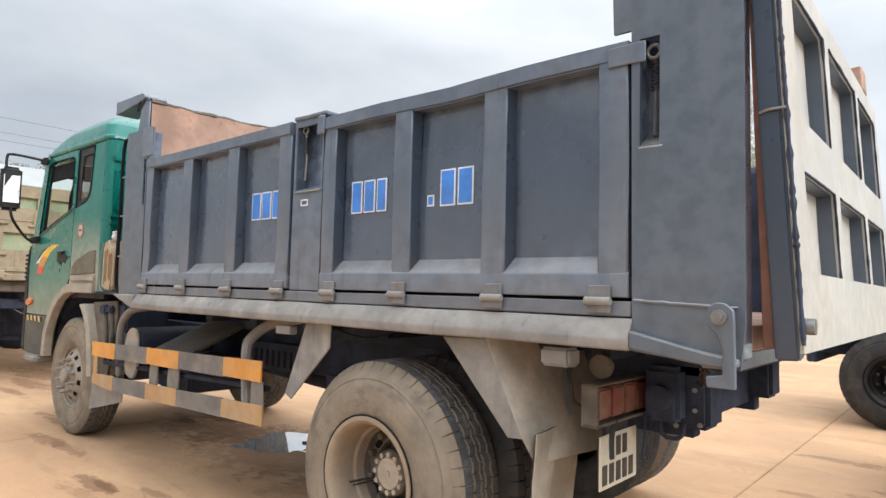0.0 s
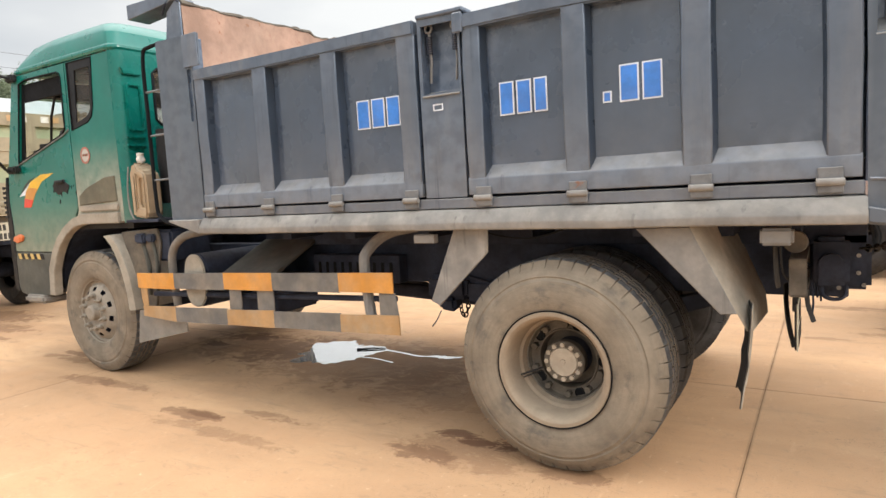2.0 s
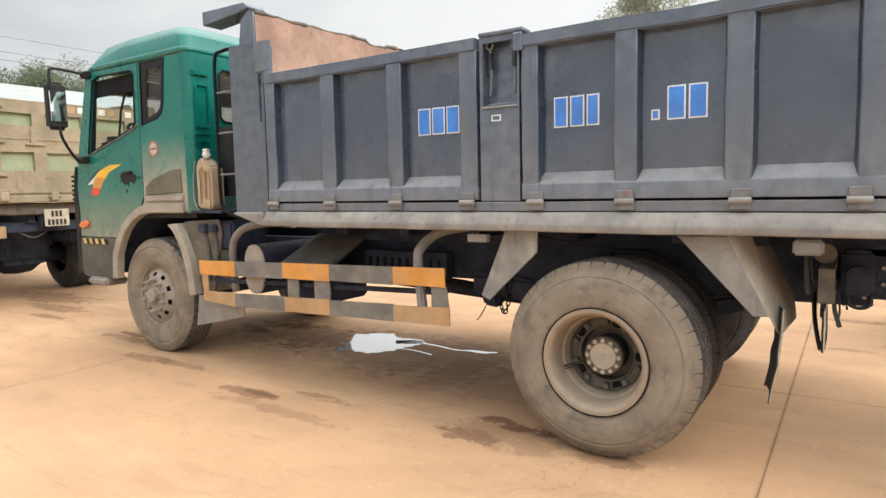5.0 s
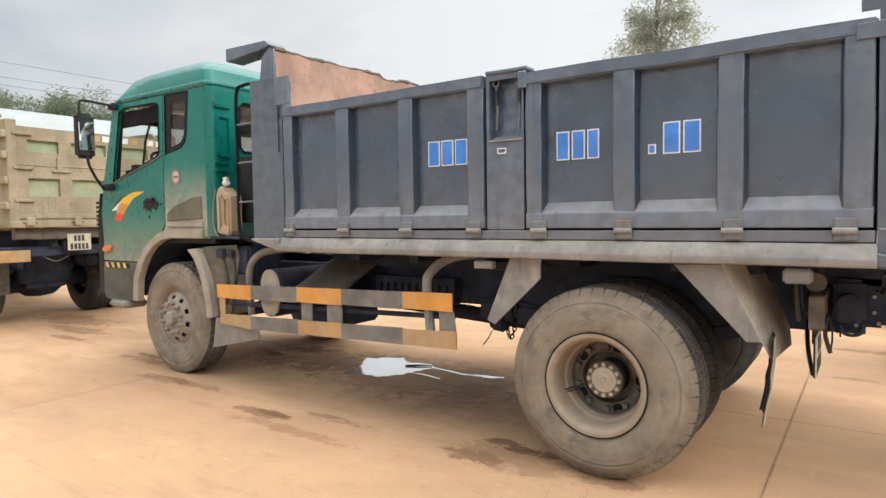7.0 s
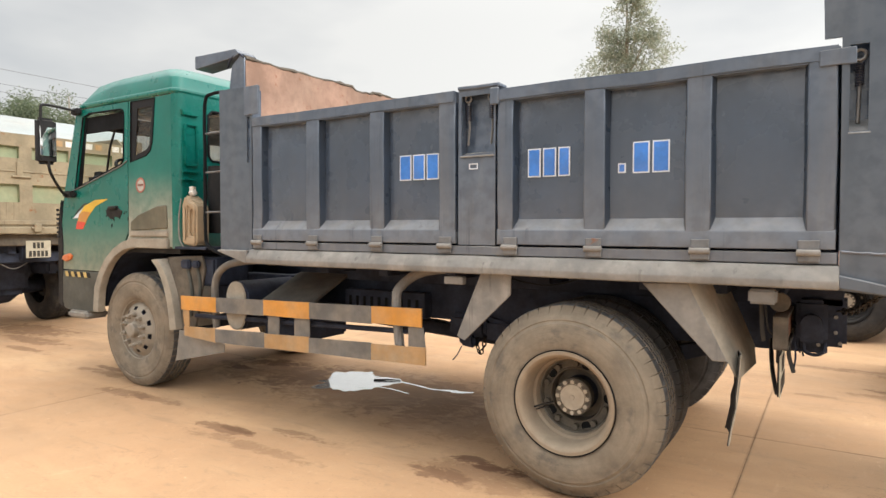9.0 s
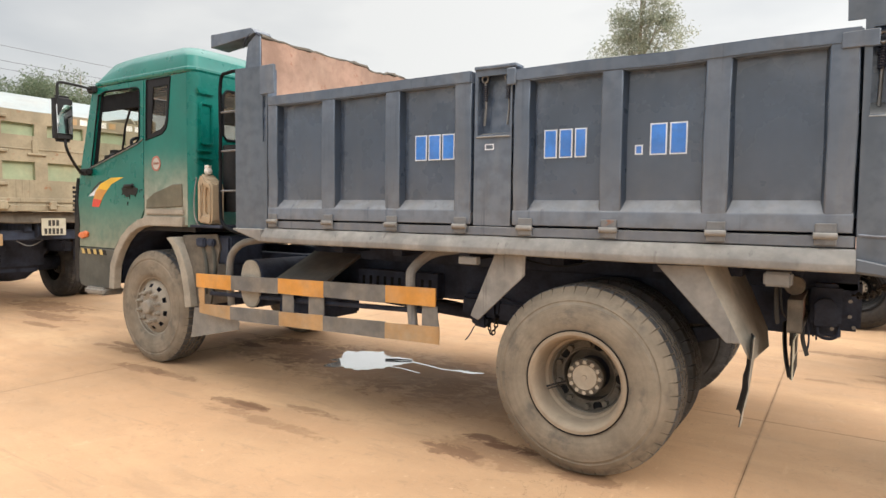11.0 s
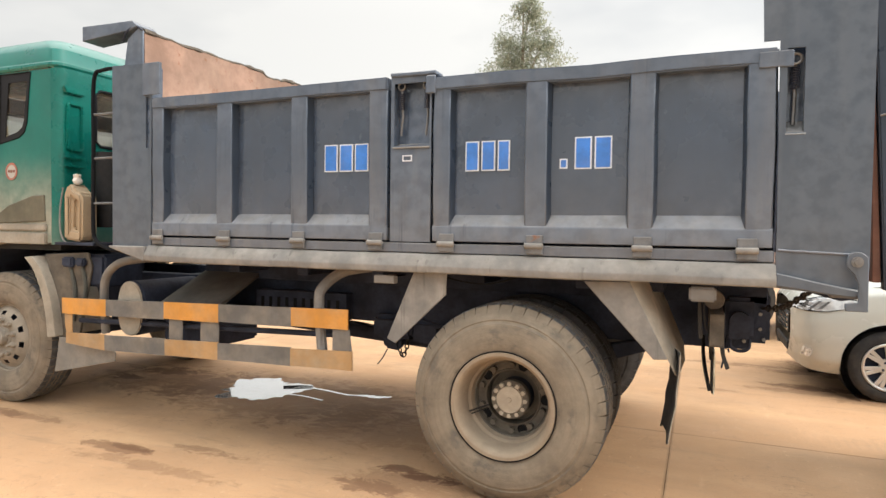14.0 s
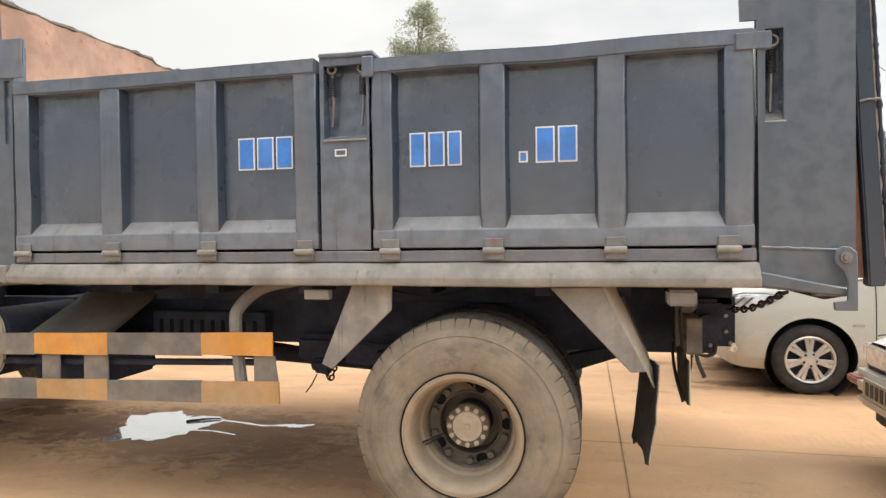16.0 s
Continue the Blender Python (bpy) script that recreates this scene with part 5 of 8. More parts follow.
    for y in (0.62, 1.70):
        s = part("seat", join(box(-4.62, -4.06, y - 0.27, y + 0.27, 1.42, 1.66, 0.06, 3), box(-4.18, -4.00, y - 0.26, y + 0.26, 1.62, 2.22, 0.06, 3)), M_SEAT, truck, "dark fabric driver seat")
        part("headrest", box(-4.14, -4.03, y - 0.14, y + 0.14, 2.24, 2.44, 0.04, 3), M_SEAT, s)
    part("sun_visor", join(box(-4.98, -4.30, C0 + 0.03, C0 + 0.05, 2.375, 2.53, 0.006), box(-5.06, -4.90, C0 + 0.2, C1 - 0.2, 2.44, 2.58, 0.01)), M_SEAL, truck, "dark sun visor strip")
    part("grab_rod", tube([(-4.62, 0.30, 2.52), (-4.74, 0.28, 2.24), (-4.84, 0.30, 1.98)], 0.011, 6), M_BLACK, truck)
    # Badge: brand mark as a plain disc with a ring and a bar.
    bz = part("badge", moved(lathe([(0, 0), (0.062, 0)], 28), pose(-4.045, C0 - 0.0015, 1.845)), M_GATE, truck, "round white badge with red ring and bar")
    part("badge_ring", moved(lathe([(0.052, 0.0), (0.068, 0.0), (0.068, 0.002), (0.052, 0.002)], 28, "y", True), pose(-4.045, C0 - 0.0035, 1.845)), M_BADGE, bz)
    for i in range(3):
        part("badge_bar", prism([(-4.083 + 0.028 * i, 1.836), (-4.063 + 0.028 * i, 1.836), (-4.063 + 0.028 * i, 1.856), (-4.083 + 0.028 * i, 1.856)], "y", C0 - 0.0036, C0 - 0.002), M_LENS, bz)
    part("side_intake", prism([(-4.20, 1.44), (-3.66, 1.46), (-3.67, 1.66), (-3.80, 1.655), (-4.08, 1.58), (-4.19, 1.52)], "y", C0 - 0.010, C0 + 0.004, 0.006), M_VENT, truck, "muddy moulded side vent cover")
    part("side_lip", box(-4.20, -3.64, C0 - 0.018, C0 + 0.004, 1.385, 1.44, 0.010, 2), M_MUD, truck)
    # Mirrors on their arms.
    for far in (False, True):
        fin = lambda bm: moved(bm, CM if far else IDENT)
        arm = part("mirror_arm", fin(tube(arc_path([(-5.03, 0.14, 2.585), (-5.03, 0.02, 2.60), (-5.02, -0.17, 2.605), (-5.02, -0.205, 2.57), (-5.02, -0.205, 2.44)], 5), 0.013, 8)), M_BLACK, truck, "black tubular mirror arm")
        part("lower_arm", fin(tube(arc_path([(-5.18, 0.13, 1.79), (-5.14, 0.04, 1.80), (-5.03, -0.12, 1.97), (-5.02, -0.15, 2.10)], 5), 0.013, 8)), M_BLACK, arm)
        part("bracket", fin(box(-5.10, -4.98, 0.10, 0.155, 2.555, 2.62, 0.012, 2)), M_BLACK, arm)
        part("bracket", fin(box(-5.25, -5.09, 0.085, 0.15, 1.76, 1.825, 0.015, 2)), M_BLACK, arm)
        mr = part("mirror", fin(box(-5.085, -5.005, -0.245, -0.065, 2.055, 2.485, 0.03, 3)), M_BLACK, truck, "black rectangular wing mirror")
        part("mirror_glass", fin(moved(box(-5.004, -4.998, -0.222, -0.088, 2.13, 2.40, 0.002), pose(-5.001, -0.155, 2.265, 0, -3, -6) @ pose(5.001, 0.155, -2.265))), M_MIRROR, mr, "silvered mirror glass")


cab()


# ---- chassis, wheels and undergear ----
def undergear():
    part("side_member", join(box(-5.2, 1.20, 0.70, 0.78, 0.80, 1.06, 0.006), box(1.10, 1.285, 0.62, 0.80, 0.85, 1.12, 0.02, 2)), M_CHASSIS, truck, "black chassis side member")
    part("side_member", join(box(-5.2, 1.20, 1.62, 1.70, 0.80, 1.06, 0.006), box(1.10, 1.285, 1.60, 1.78, 0.87, 1.10, 0.02, 2)), M_CHASSIS, truck, "black chassis side member")
    part("subframe", box(-2.55, 1.27, 0.62, 0.76, 1.06, 1.215, 0.006), M_CHASSIS, truck)
    part("subframe", box(-2.55, 1.10, 1.64, 1.78, 1.06, 1.215, 0.006), M_CHASSIS, truck)
    for x in (-3.2, -2.3, -1.2, -0.55, 0.55, 1.12):
        part("cross_member", box(x - 0.05, x + 0.05, 0.78, 1.62, 0.84, 1.02, 0.006), M_CHASSIS, truck)
    for x in (-2.0, -1.45, -0.9, -0.25, 0.35, 0.72, 0.98):
        part("bearer", box(x - 0.04, x + 0.04, 0.30, W - 0.30, 1.13, 1.215, 0.004), M_CHASSIS, truck, "cross bearer under the tipper floor")
    ax = part("rear_axle", join(moved(lathe([(0.10, -1.0), (0.11, -0.35), (0.20, -0.2), (0.24, 0.0), (0.20, 0.2), (0.11, 0.35), (0.10, 1.0)], 24), pose(0, 1.2, 0.525)), box(-0.28, 0.10, 1.0, 1.4, 0.40, 0.66, 0.06, 2)), M_CHASSIS, truck, "heavy rear axle with differential")
    part("front_axle", join(box(-4.30, -4.15, 0.45, 1.95, 0.44, 0.56, 0.02, 2), box(-4.28, -4.17, 0.48, 0.60, 0.40, 0.62, 0.02)), M_CHASSIS, truck, "front axle beam")
    for y in (0.72, 1.68):
        part("leaf_spring", prism([(-0.85, 0.80), (-0.4, 0.66), (0.0, 0.60), (0.4, 0.66), (0.8, 0.80), (0.8, 0.86), (0.4, 0.76), (0.0, 0.74), (-0.4, 0.76), (-0.85, 0.86)], "y", y - 0.045, y + 0.045, 0.006), M_CHASSIS, truck, "stacked leaf spring")
        part("leaf_spring", prism([(-4.95, 0.78), (-4.5, 0.66), (-4.22, 0.60), (-3.9, 0.66), (-3.5, 0.78), (-3.5, 0.83), (-3.9, 0.73), (-4.22, 0.69), (-4.5, 0.73), (-4.95, 0.83)], "y", y - 0.045, y + 0.045, 0.006), M_CHASSIS, truck, "stacked leaf spring")
    part("drive_shaft", tube([(-3.0, 1.2, 0.72), (-0.2, 1.2, 0.56)], 0.055, 12), M_CHASSIS, truck)
    part("gearbox", join(box(-4.1, -3.0, 0.95, 1.45, 0.55, 0.98, 0.08, 2), box(-5.0, -4.1, 0.86, 1.54, 0.60, 1.18, 0.08, 2)), M_CHASSIS, truck, "oily gearbox and engine block")
    # Tie rod with loops of pipe that hang low between the wheels.
    part("brake_pipe", join(tube(arc_path([(-2.2, 1.5, 0.62), (-1.7, 1.5, 0.585), (-1.2, 1.5, 0.575), (-0.95, 1.5, 0.60), (-0.7, 1.45, 0.70)], 6), 0.018, 6), tube(arc_path([(-2.3, 1.56, 0.64), (-1.8, 1.55, 0.64), (-1.4, 1.52, 0.60)], 6), 0.012, 6)), M_BLACK, truck, "black brake pipes")
    part("tool_box", box(-2.06, -1.30, 0.60, 0.69, 0.80, 0.99, 0.006), M_CHASSIS, truck, "black perforated battery cover")
    for i in range(10):
        part("louvre", box(-2.01 + 0.07 * i, -1.985 + 0.07 * i, 0.594, 0.600, 0.83, 0.94, 0.002), M_SEAL, truck)
    part("spring_bracket", dented(join(box(-1.12, -0.82, 0.62, 0.86, 0.70, 0.86, 0.03, 2), box(-0.86, -0.30, 0.66, 0.80, 0.69, 0.84, 0.03, 2), box(-1.02, -0.90, 0.60, 0.74, 0.64, 0.72, 0.02, 2)), 0.018, 7, 0.07), M_CHASSIS, truck, "lumpy black spring bracket")
    part("hose", tube(arc_path([(-0.93, 0.50, 0.66), (-0.96, 0.49, 0.60), (-0.99, 0.48, 0.56)], 4), 0.004, 5), M_CHASSIS, truck, "loose cut hose end")
    # Air tank lying across, and the sloping cover beside it.
    tank = [(0.118 * math.copysign(abs(math.cos(a)) ** 0.8, math.cos(a)), 0.192 * math.copysign(abs(math.sin(a)) ** 0.8, math.sin(a))) for a in np.linspace(0, 2 * math.pi, 37)[:-1]]
    t = part("air_tank", bevel(prism([(-2.742 + a, 0.857 + b) for a, b in tank], "y", 0.115, 0.70, 0.0), 0.02, 3, 60), M_CHASSIS, truck, "oval tank with dust-covered end")
    part("end_cap", bevel(prism([(-2.742 + a * 0.99, 0.857 + b * 0.99) for a, b in tank], "y", 0.098, 0.1145, 0.0), 0.008, 2, 60), M_MUD, t, "dusty tank end")
    part("slope_cover", prism([(0.16, 0.86), (0.16, 0.89), (0.66, 1.12), (0.66, 1.09)], "x", -2.56, -2.05, 0.004), M_SLOPE, truck, "sloping dusty sheet cover")
    part("tank_box", box(-2.56, -2.08, 0.22, 0.66, 0.62, 0.86, 0.02, 2), M_CHASSIS, truck, "black battery box")
    part("intake_pipe", tube(arc_path([(-3.02, 0.14, 0.66), (-3.025, 0.13, 0.92), (-3.00, 0.13, 1.07), (-2.90, 0.15, 1.165), (-2.74, 0.20, 1.20), (-2.55, 0.3, 1.21)], 6), 0.029, 12), M_BARGREY, truck, "curved dusty pipe")
    part("guard_bracket", tube(arc_path([(-1.16, 0.10, 0.66), (-1.19, 0.10, 0.98), (-1.18, 0.13, 1.08), (-1.10, 0.24, 1.17), (-0.95, 0.4, 1.20)], 6), 0.032, 10), M_SILL, truck, "bent pipe bracket of the side guard")
    part("brake_hose", tube(arc_path([(-0.40, 0.10, 1.185), (-0.30, 0.10, 1.160), (-0.166, 0.10, 1.146), (-0.06, 0.10, 1.160), (0.04, 0.10, 1.190)], 6), 0.005, 6), M_SEAL, truck, "thin hanging brake hose")
    part("tag_block", box(-0.765, -0.638, 0.0, 0.05, 1.132, 1.178, 0.004), M_SILL, truck)
    # Wheels.
    truck_wheel(truck, 0.0, 0.018, 0.527, "rear", spin=0)
    # Inner tyres get darker rubber, painting the shade between the paired wheels.
    truck_wheel(truck, 0.0, 0.398, 0.527, "rear", False, (M_TREAD, M_TYREBLACK))
    truck_wheel(truck, 0.0, W - 0.018, 0.527, "rear", True)
    truck_wheel(truck, 0.0, W - 0.398, 0.527, "rear", True, (M_TREAD, M_TYREBLACK))
    truck_wheel(truck, -4.226, 0.198, 0.527, "front")
    truck_wheel(truck, -4.226, W - 0.198, 0.527, "front", True)


undergear()


def side_guard():
    """Orange and grey crash bar: two strips, uprights and an end plate, slightly tilted."""
    g = part("side_guard", join(tube([(-3.25, 0.12, 0.74), (-0.99, 0.12, 0.80)], 0.018, 8), box(-2.36, -2.30, 0.08, 0.40, 0.76, 0.80, 0.004)), M_CHASSIS, truck, "orange and grey striped side guard")
    xs = [-3.352, -2.913, -2.377, -1.915, -1.358, -0.962]
    top = lambda x: 0.905 + (x + 3.352) * 0.0235
    for i, (a, b) in enumerate(zip(xs, xs[1:])):
        part("strip", dented(prism([(a, top(a) - 0.112), (b, top(b) - 0.118), (b, top(b)), (a, top(a))], "y", 0.050, 0.060, 0.0), 0.003, 3, 0.15), M_ORANGE if i % 2 == 0 else M_BARGREY, g, "faded orange strip" if i % 2 == 0 else "dusty grey strip")
    low = lambda x: 0.655 + (x + 3.31) * 0.025
    xs = [-3.31, -2.925, -2.365, -1.918, -1.36, -0.930]
    for i, (a, b) in enumerate(zip(xs, xs[1:])):
        c = [(a, low(a) - (0.075 if i == 0 else 0.105)), (b, low(b) - 0.108), (b, low(b) + (0.006)), (a, low(a))]
        part("strip", dented(prism(c, "y", 0.048, 0.058, 0.0), 0.003, 3, 0.15), M_ORANGEDULL if i % 2 == 0 else M_BARGREY, g, "dust-covered orange strip" if i % 2 == 0 else "dusty grey strip")
    part("end_plate", prism([(-3.352, 0.905), (-3.268, 0.905), (-3.262, 0.655), (-3.305, 0.60), (-3.335, 0.70)], "y", 0.0605, 0.068, 0.002), M_ORANGEDULL, g)
    part("end_plate", prism([(-1.070, 0.84), (-0.955, 0.845), (-0.936, 0.70), (-1.070, 0.70)], "y", 0.0605, 0.068, 0.002), M_BARGREY, g, "grey end plate")
    for a, b in ((-2.342, -2.225), (-2.075, -1.92)):
        part("upright", dented(box(a, b, 0.0605, 0.072, 0.60, 0.85, 0.004), 0.003, 4, 0.1), M_BARGREY, g)


side_guard()


def mudguards():
    # Behind the front wheel: curved guard, plate and flap.
    outer = arc_path([(-3.76, 0, 1.195), (-3.66, 0, 1.10), (-3.58, 0, 0.95), (-3.53, 0, 0.78), (-3.505, 0, 0.60)], 5)
    inner = [(v.x - 0.085, v.z - 0.01) for v in outer]
    part("front_mudguard", prism([(v.x, v.z) for v in outer] + list(reversed(inner)), "y", 0.105, 0.52, 0.004), M_MUD, truck, "mud-caked curved front mudguard")
    part("guard_side", prism([(-3.70, 1.21), (-3.24, 1.235), (-3.20, 1.13), (-3.33, 0.62), (-3.50, 0.58), (-3.55, 0.85), (-3.64, 1.05)], "y", 0.17, 0.19, 0.004), M_RIMDARK, truck, "dusty grey panel behind the front wheel")
    part("guard_rib", tube(arc_path([(-3.42, 0.165, 1.14), (-3.36, 0.16, 0.95), (-3.38, 0.165, 0.72)], 5), 0.016, 8), M_BUMPER, truck)
    part("guard_rib", tube(arc_path([(-3.30, 0.165, 1.17), (-3.25, 0.16, 0.98), (-3.29, 0.165, 0.74)], 5), 0.014, 8), M_BUMPER, truck)
    part("valve_block", dented(join(box(-3.47, -3.36, 0.13, 0.172, 1.12, 1.20, 0.012, 2), box(-3.33, -3.24, 0.13, 0.172, 1.13, 1.19, 0.012, 2)), 0.006, 9, 0.04), M_CHASSIS, truck, "small black valve block")
    part("mudflap", prism([(-3.522, 0.333), (-2.905, 0.468), (-2.90, 0.53), (-2.95, 0.60), (-3.47, 0.60)], "y", 0.115, 0.125, 0.002), M_TRIM, truck, "grey rubber mudflap")
    part("step_box", box(-3.38, -3.10, 0.19, 0.55, 0.98, 1.22, 0.02, 2), M_CHASSIS, truck)
    # Over the rear wheels: a plate before the wheel, a folded guard behind it.
    part("rear_mudguard", prism([(-0.528, 1.200), (-0.331, 1.200), (-0.335, 1.085), (-0.634, 0.798), (-0.688, 0.822)], "y", 0.020, 0.030, 0.003), M_SILL, truck, "dusty steel plate before the rear wheel")
    part("stay", tube([(-0.50, 0.28, 0.84), (-0.30, 0.5, 0.86), (-0.2, 0.7, 0.86)], 0.012, 6), M_CHASSIS, truck)
    rg = part("rear_mudguard", prism([(0.398, 1.192), (0.620, 1.196), (0.800, 0.835), (0.735, 0.830)], "y", 0.022, 0.032, 0.003), M_SILL, truck, "dusty steel guard behind the rear wheel")
    bm = bmesh.new()
    sec = [[(0.620, 0.024, 1.196), (0.66, 0.10, 1.19), (0.70, 0.64, 1.19)], [(0.71, 0.024, 1.01), (0.745, 0.10, 1.01), (0.775, 0.64, 1.0)], [(0.80, 0.024, 0.835), (0.825, 0.10, 0.83), (0.85, 0.64, 0.82)], [(0.832, 0.05, 0.76), (0.84, 0.12, 0.74), (0.86, 0.64, 0.72)]]
    vs = [[bm.verts.new(p) for p in row] for row in sec]
    for a, b in zip(vs, vs[1:]):
        for i in range(2):
            bm.faces.new((a[i], a[i + 1], b[i + 1], b[i]))
    ext = bmesh.ops.extrude_face_region(bm, geom=list(bm.faces))
    bmesh.ops.translate(bm, vec=(0.008, 0.004, 0.004), verts=[g for g in ext["geom"] if isinstance(g, bmesh.types.BMVert)])
    part("guard_sheet", bm, M_MUD, rg, smooth=60)

    def rag(points, w, y0, mat, label):
        """A torn strip of rubber hanging down."""
        b = bmesh.new()
        rows = []
        for k, (x, y, z) in enumerate(arc_path(points, 4)):
            ww = w * (1 + 0.25 * noise.noise((k * 0.8, x * 9, 0))) * max(0.15, 1 - (k / (4 * len(points) - 4)) ** 2)
            rows.append([b.verts.new((x, y - ww / 2, z)), b.verts.new((x + 0.012, y + ww / 2, z + 0.006))])
        for a, c in zip(rows, rows[1:]):
            b.faces.new((a[0], a[1], c[1], c[0]))
        e = bmesh.ops.extrude_face_region(b, geom=list(b.faces))
        bmesh.ops.translate(b, vec=(0.006, 0, 0), verts=[g for g in e["geom"] if isinstance(g, bmesh.types.BMVert)])
        part("torn_flap", b, mat, truck, label, smooth=60)

    def hanging(name, x_off, mat, parent, label):
        """A wide flap, curled in at the far side, with a torn foot."""
        b, grid = bmesh.new(), []
        for i in range(9):
            y = 0.035 + 0.40 * i / 8
            foot = 0.430 + 0.025 * (i in (3, 4)) + 0.02 * noise.noise((i * 1.3, 0.4, 0))
            x0 = 0.846 - 0.10 * y + 0.010 * math.sin(y * 16)
            grid.append([b.verts.new((x0 + x_off - 0.045 * (k / 7) ** 1.5 + 0.012 * noise.noise((i * 0.5, k * 0.6, 1.0)), y, 0.86 + (foot - 0.86) * k / 7)) for k in range(8)])
        for p, q in zip(grid, grid[1:]):
            for k in range(7):
                b.faces.new((p[k], p[k + 1], q[k + 1], q[k]))
        e = bmesh.ops.extrude_face_region(b, geom=list(b.faces))
        bmesh.ops.translate(b, vec=(0.005, 0, 0), verts=[g for g in e["geom"] if isinstance(g, bmesh.types.BMVert)])
        return part(name, b, mat, parent, label, smooth=60)

    fl = hanging("mudflap", 0.0, M_RUBBER, truck, "black rubber rear mudflap, torn at the foot")
    hanging("mud_crust", 0.0052, M_MUD, fl, "pale dried mud on the back of the flap")
    rag([(0.945, 0.42, 0.90), (0.950, 0.40, 0.80), (0.962, 0.36, 0.72), (0.982, 0.32, 0.637)], 0.040, 0, M_RUBBER, "dangling torn rubber strap")
    rag([(1.030, 0.30, 0.90), (1.036, 0.26, 0.84), (1.058, 0.22, 0.775)], 0.014, 0, M_RUBBER, "dangling rubber strip")
    rag([(0.925, 0.10, 1.11), (0.928, 0.11, 1.00), (0.934, 0.13, 0.93)], 0.016, 0, M_RUBBER, "dangling rubber strip")


mudguards()


def chain(parent, points, link=0.045, r=0.006, name="chain"):
    pts = arc_path(points, 10)
    length = sum((b - a).length for a, b in zip(pts, pts[1:]))
    n = max(2, int(length / (link * 0.72)))
    me = once("link%.3f" % link, lambda: mesh_of("link", tube([(link * 0.5 * math.cos(a) * (1.0), link * 0.32 * math.sin(a), 0) for a in np.linspace(0, 2 * math.pi, 13)[:-1]], r, 6, True), 40))
    walk_len, k, made = 0.0, 0, None
    for a, b in zip(pts, pts[1:]):
        d = (b - a).length
        while k < n and walk_len + d >= (k + 0.5) * length / n:
            f = ((k + 0.5) * length / n - walk_len) / max(d, 1e-6)
            m = Matrix.Translation(a.lerp(b, f)) @ (b - a).to_track_quat("X", "Z").to_matrix().to_4x4() @ pose(0, 0, 0, 90 * (k % 2), 0, 0)
            if made is None:
                made = part(name, me, M_CHAIN, parent, "dark steel chain", m)
            else:
                part("link", me, M_CHAIN, made, "", m)
            k += 1
        walk_len += d


part("chain_bracket", box(-1.16, -1.04, 1.06, 1.12, 0.625, 0.86, 0.01), M_CHASSIS, truck)
chain(truck, [(-1.135, 1.09, 0.65), (-1.128, 1.085, 0.55), (-1.10, 1.08, 0.495), (-1.072, 1.085, 0.55), (-1.062, 1.09, 0.65)], 0.042, 0.0055)
chain(truck, [(1.25, 0.62, 1.04), (1.32, 0.45, 1.07), (1.40, 0.22, 1.165)], 0.045, 0.0055)


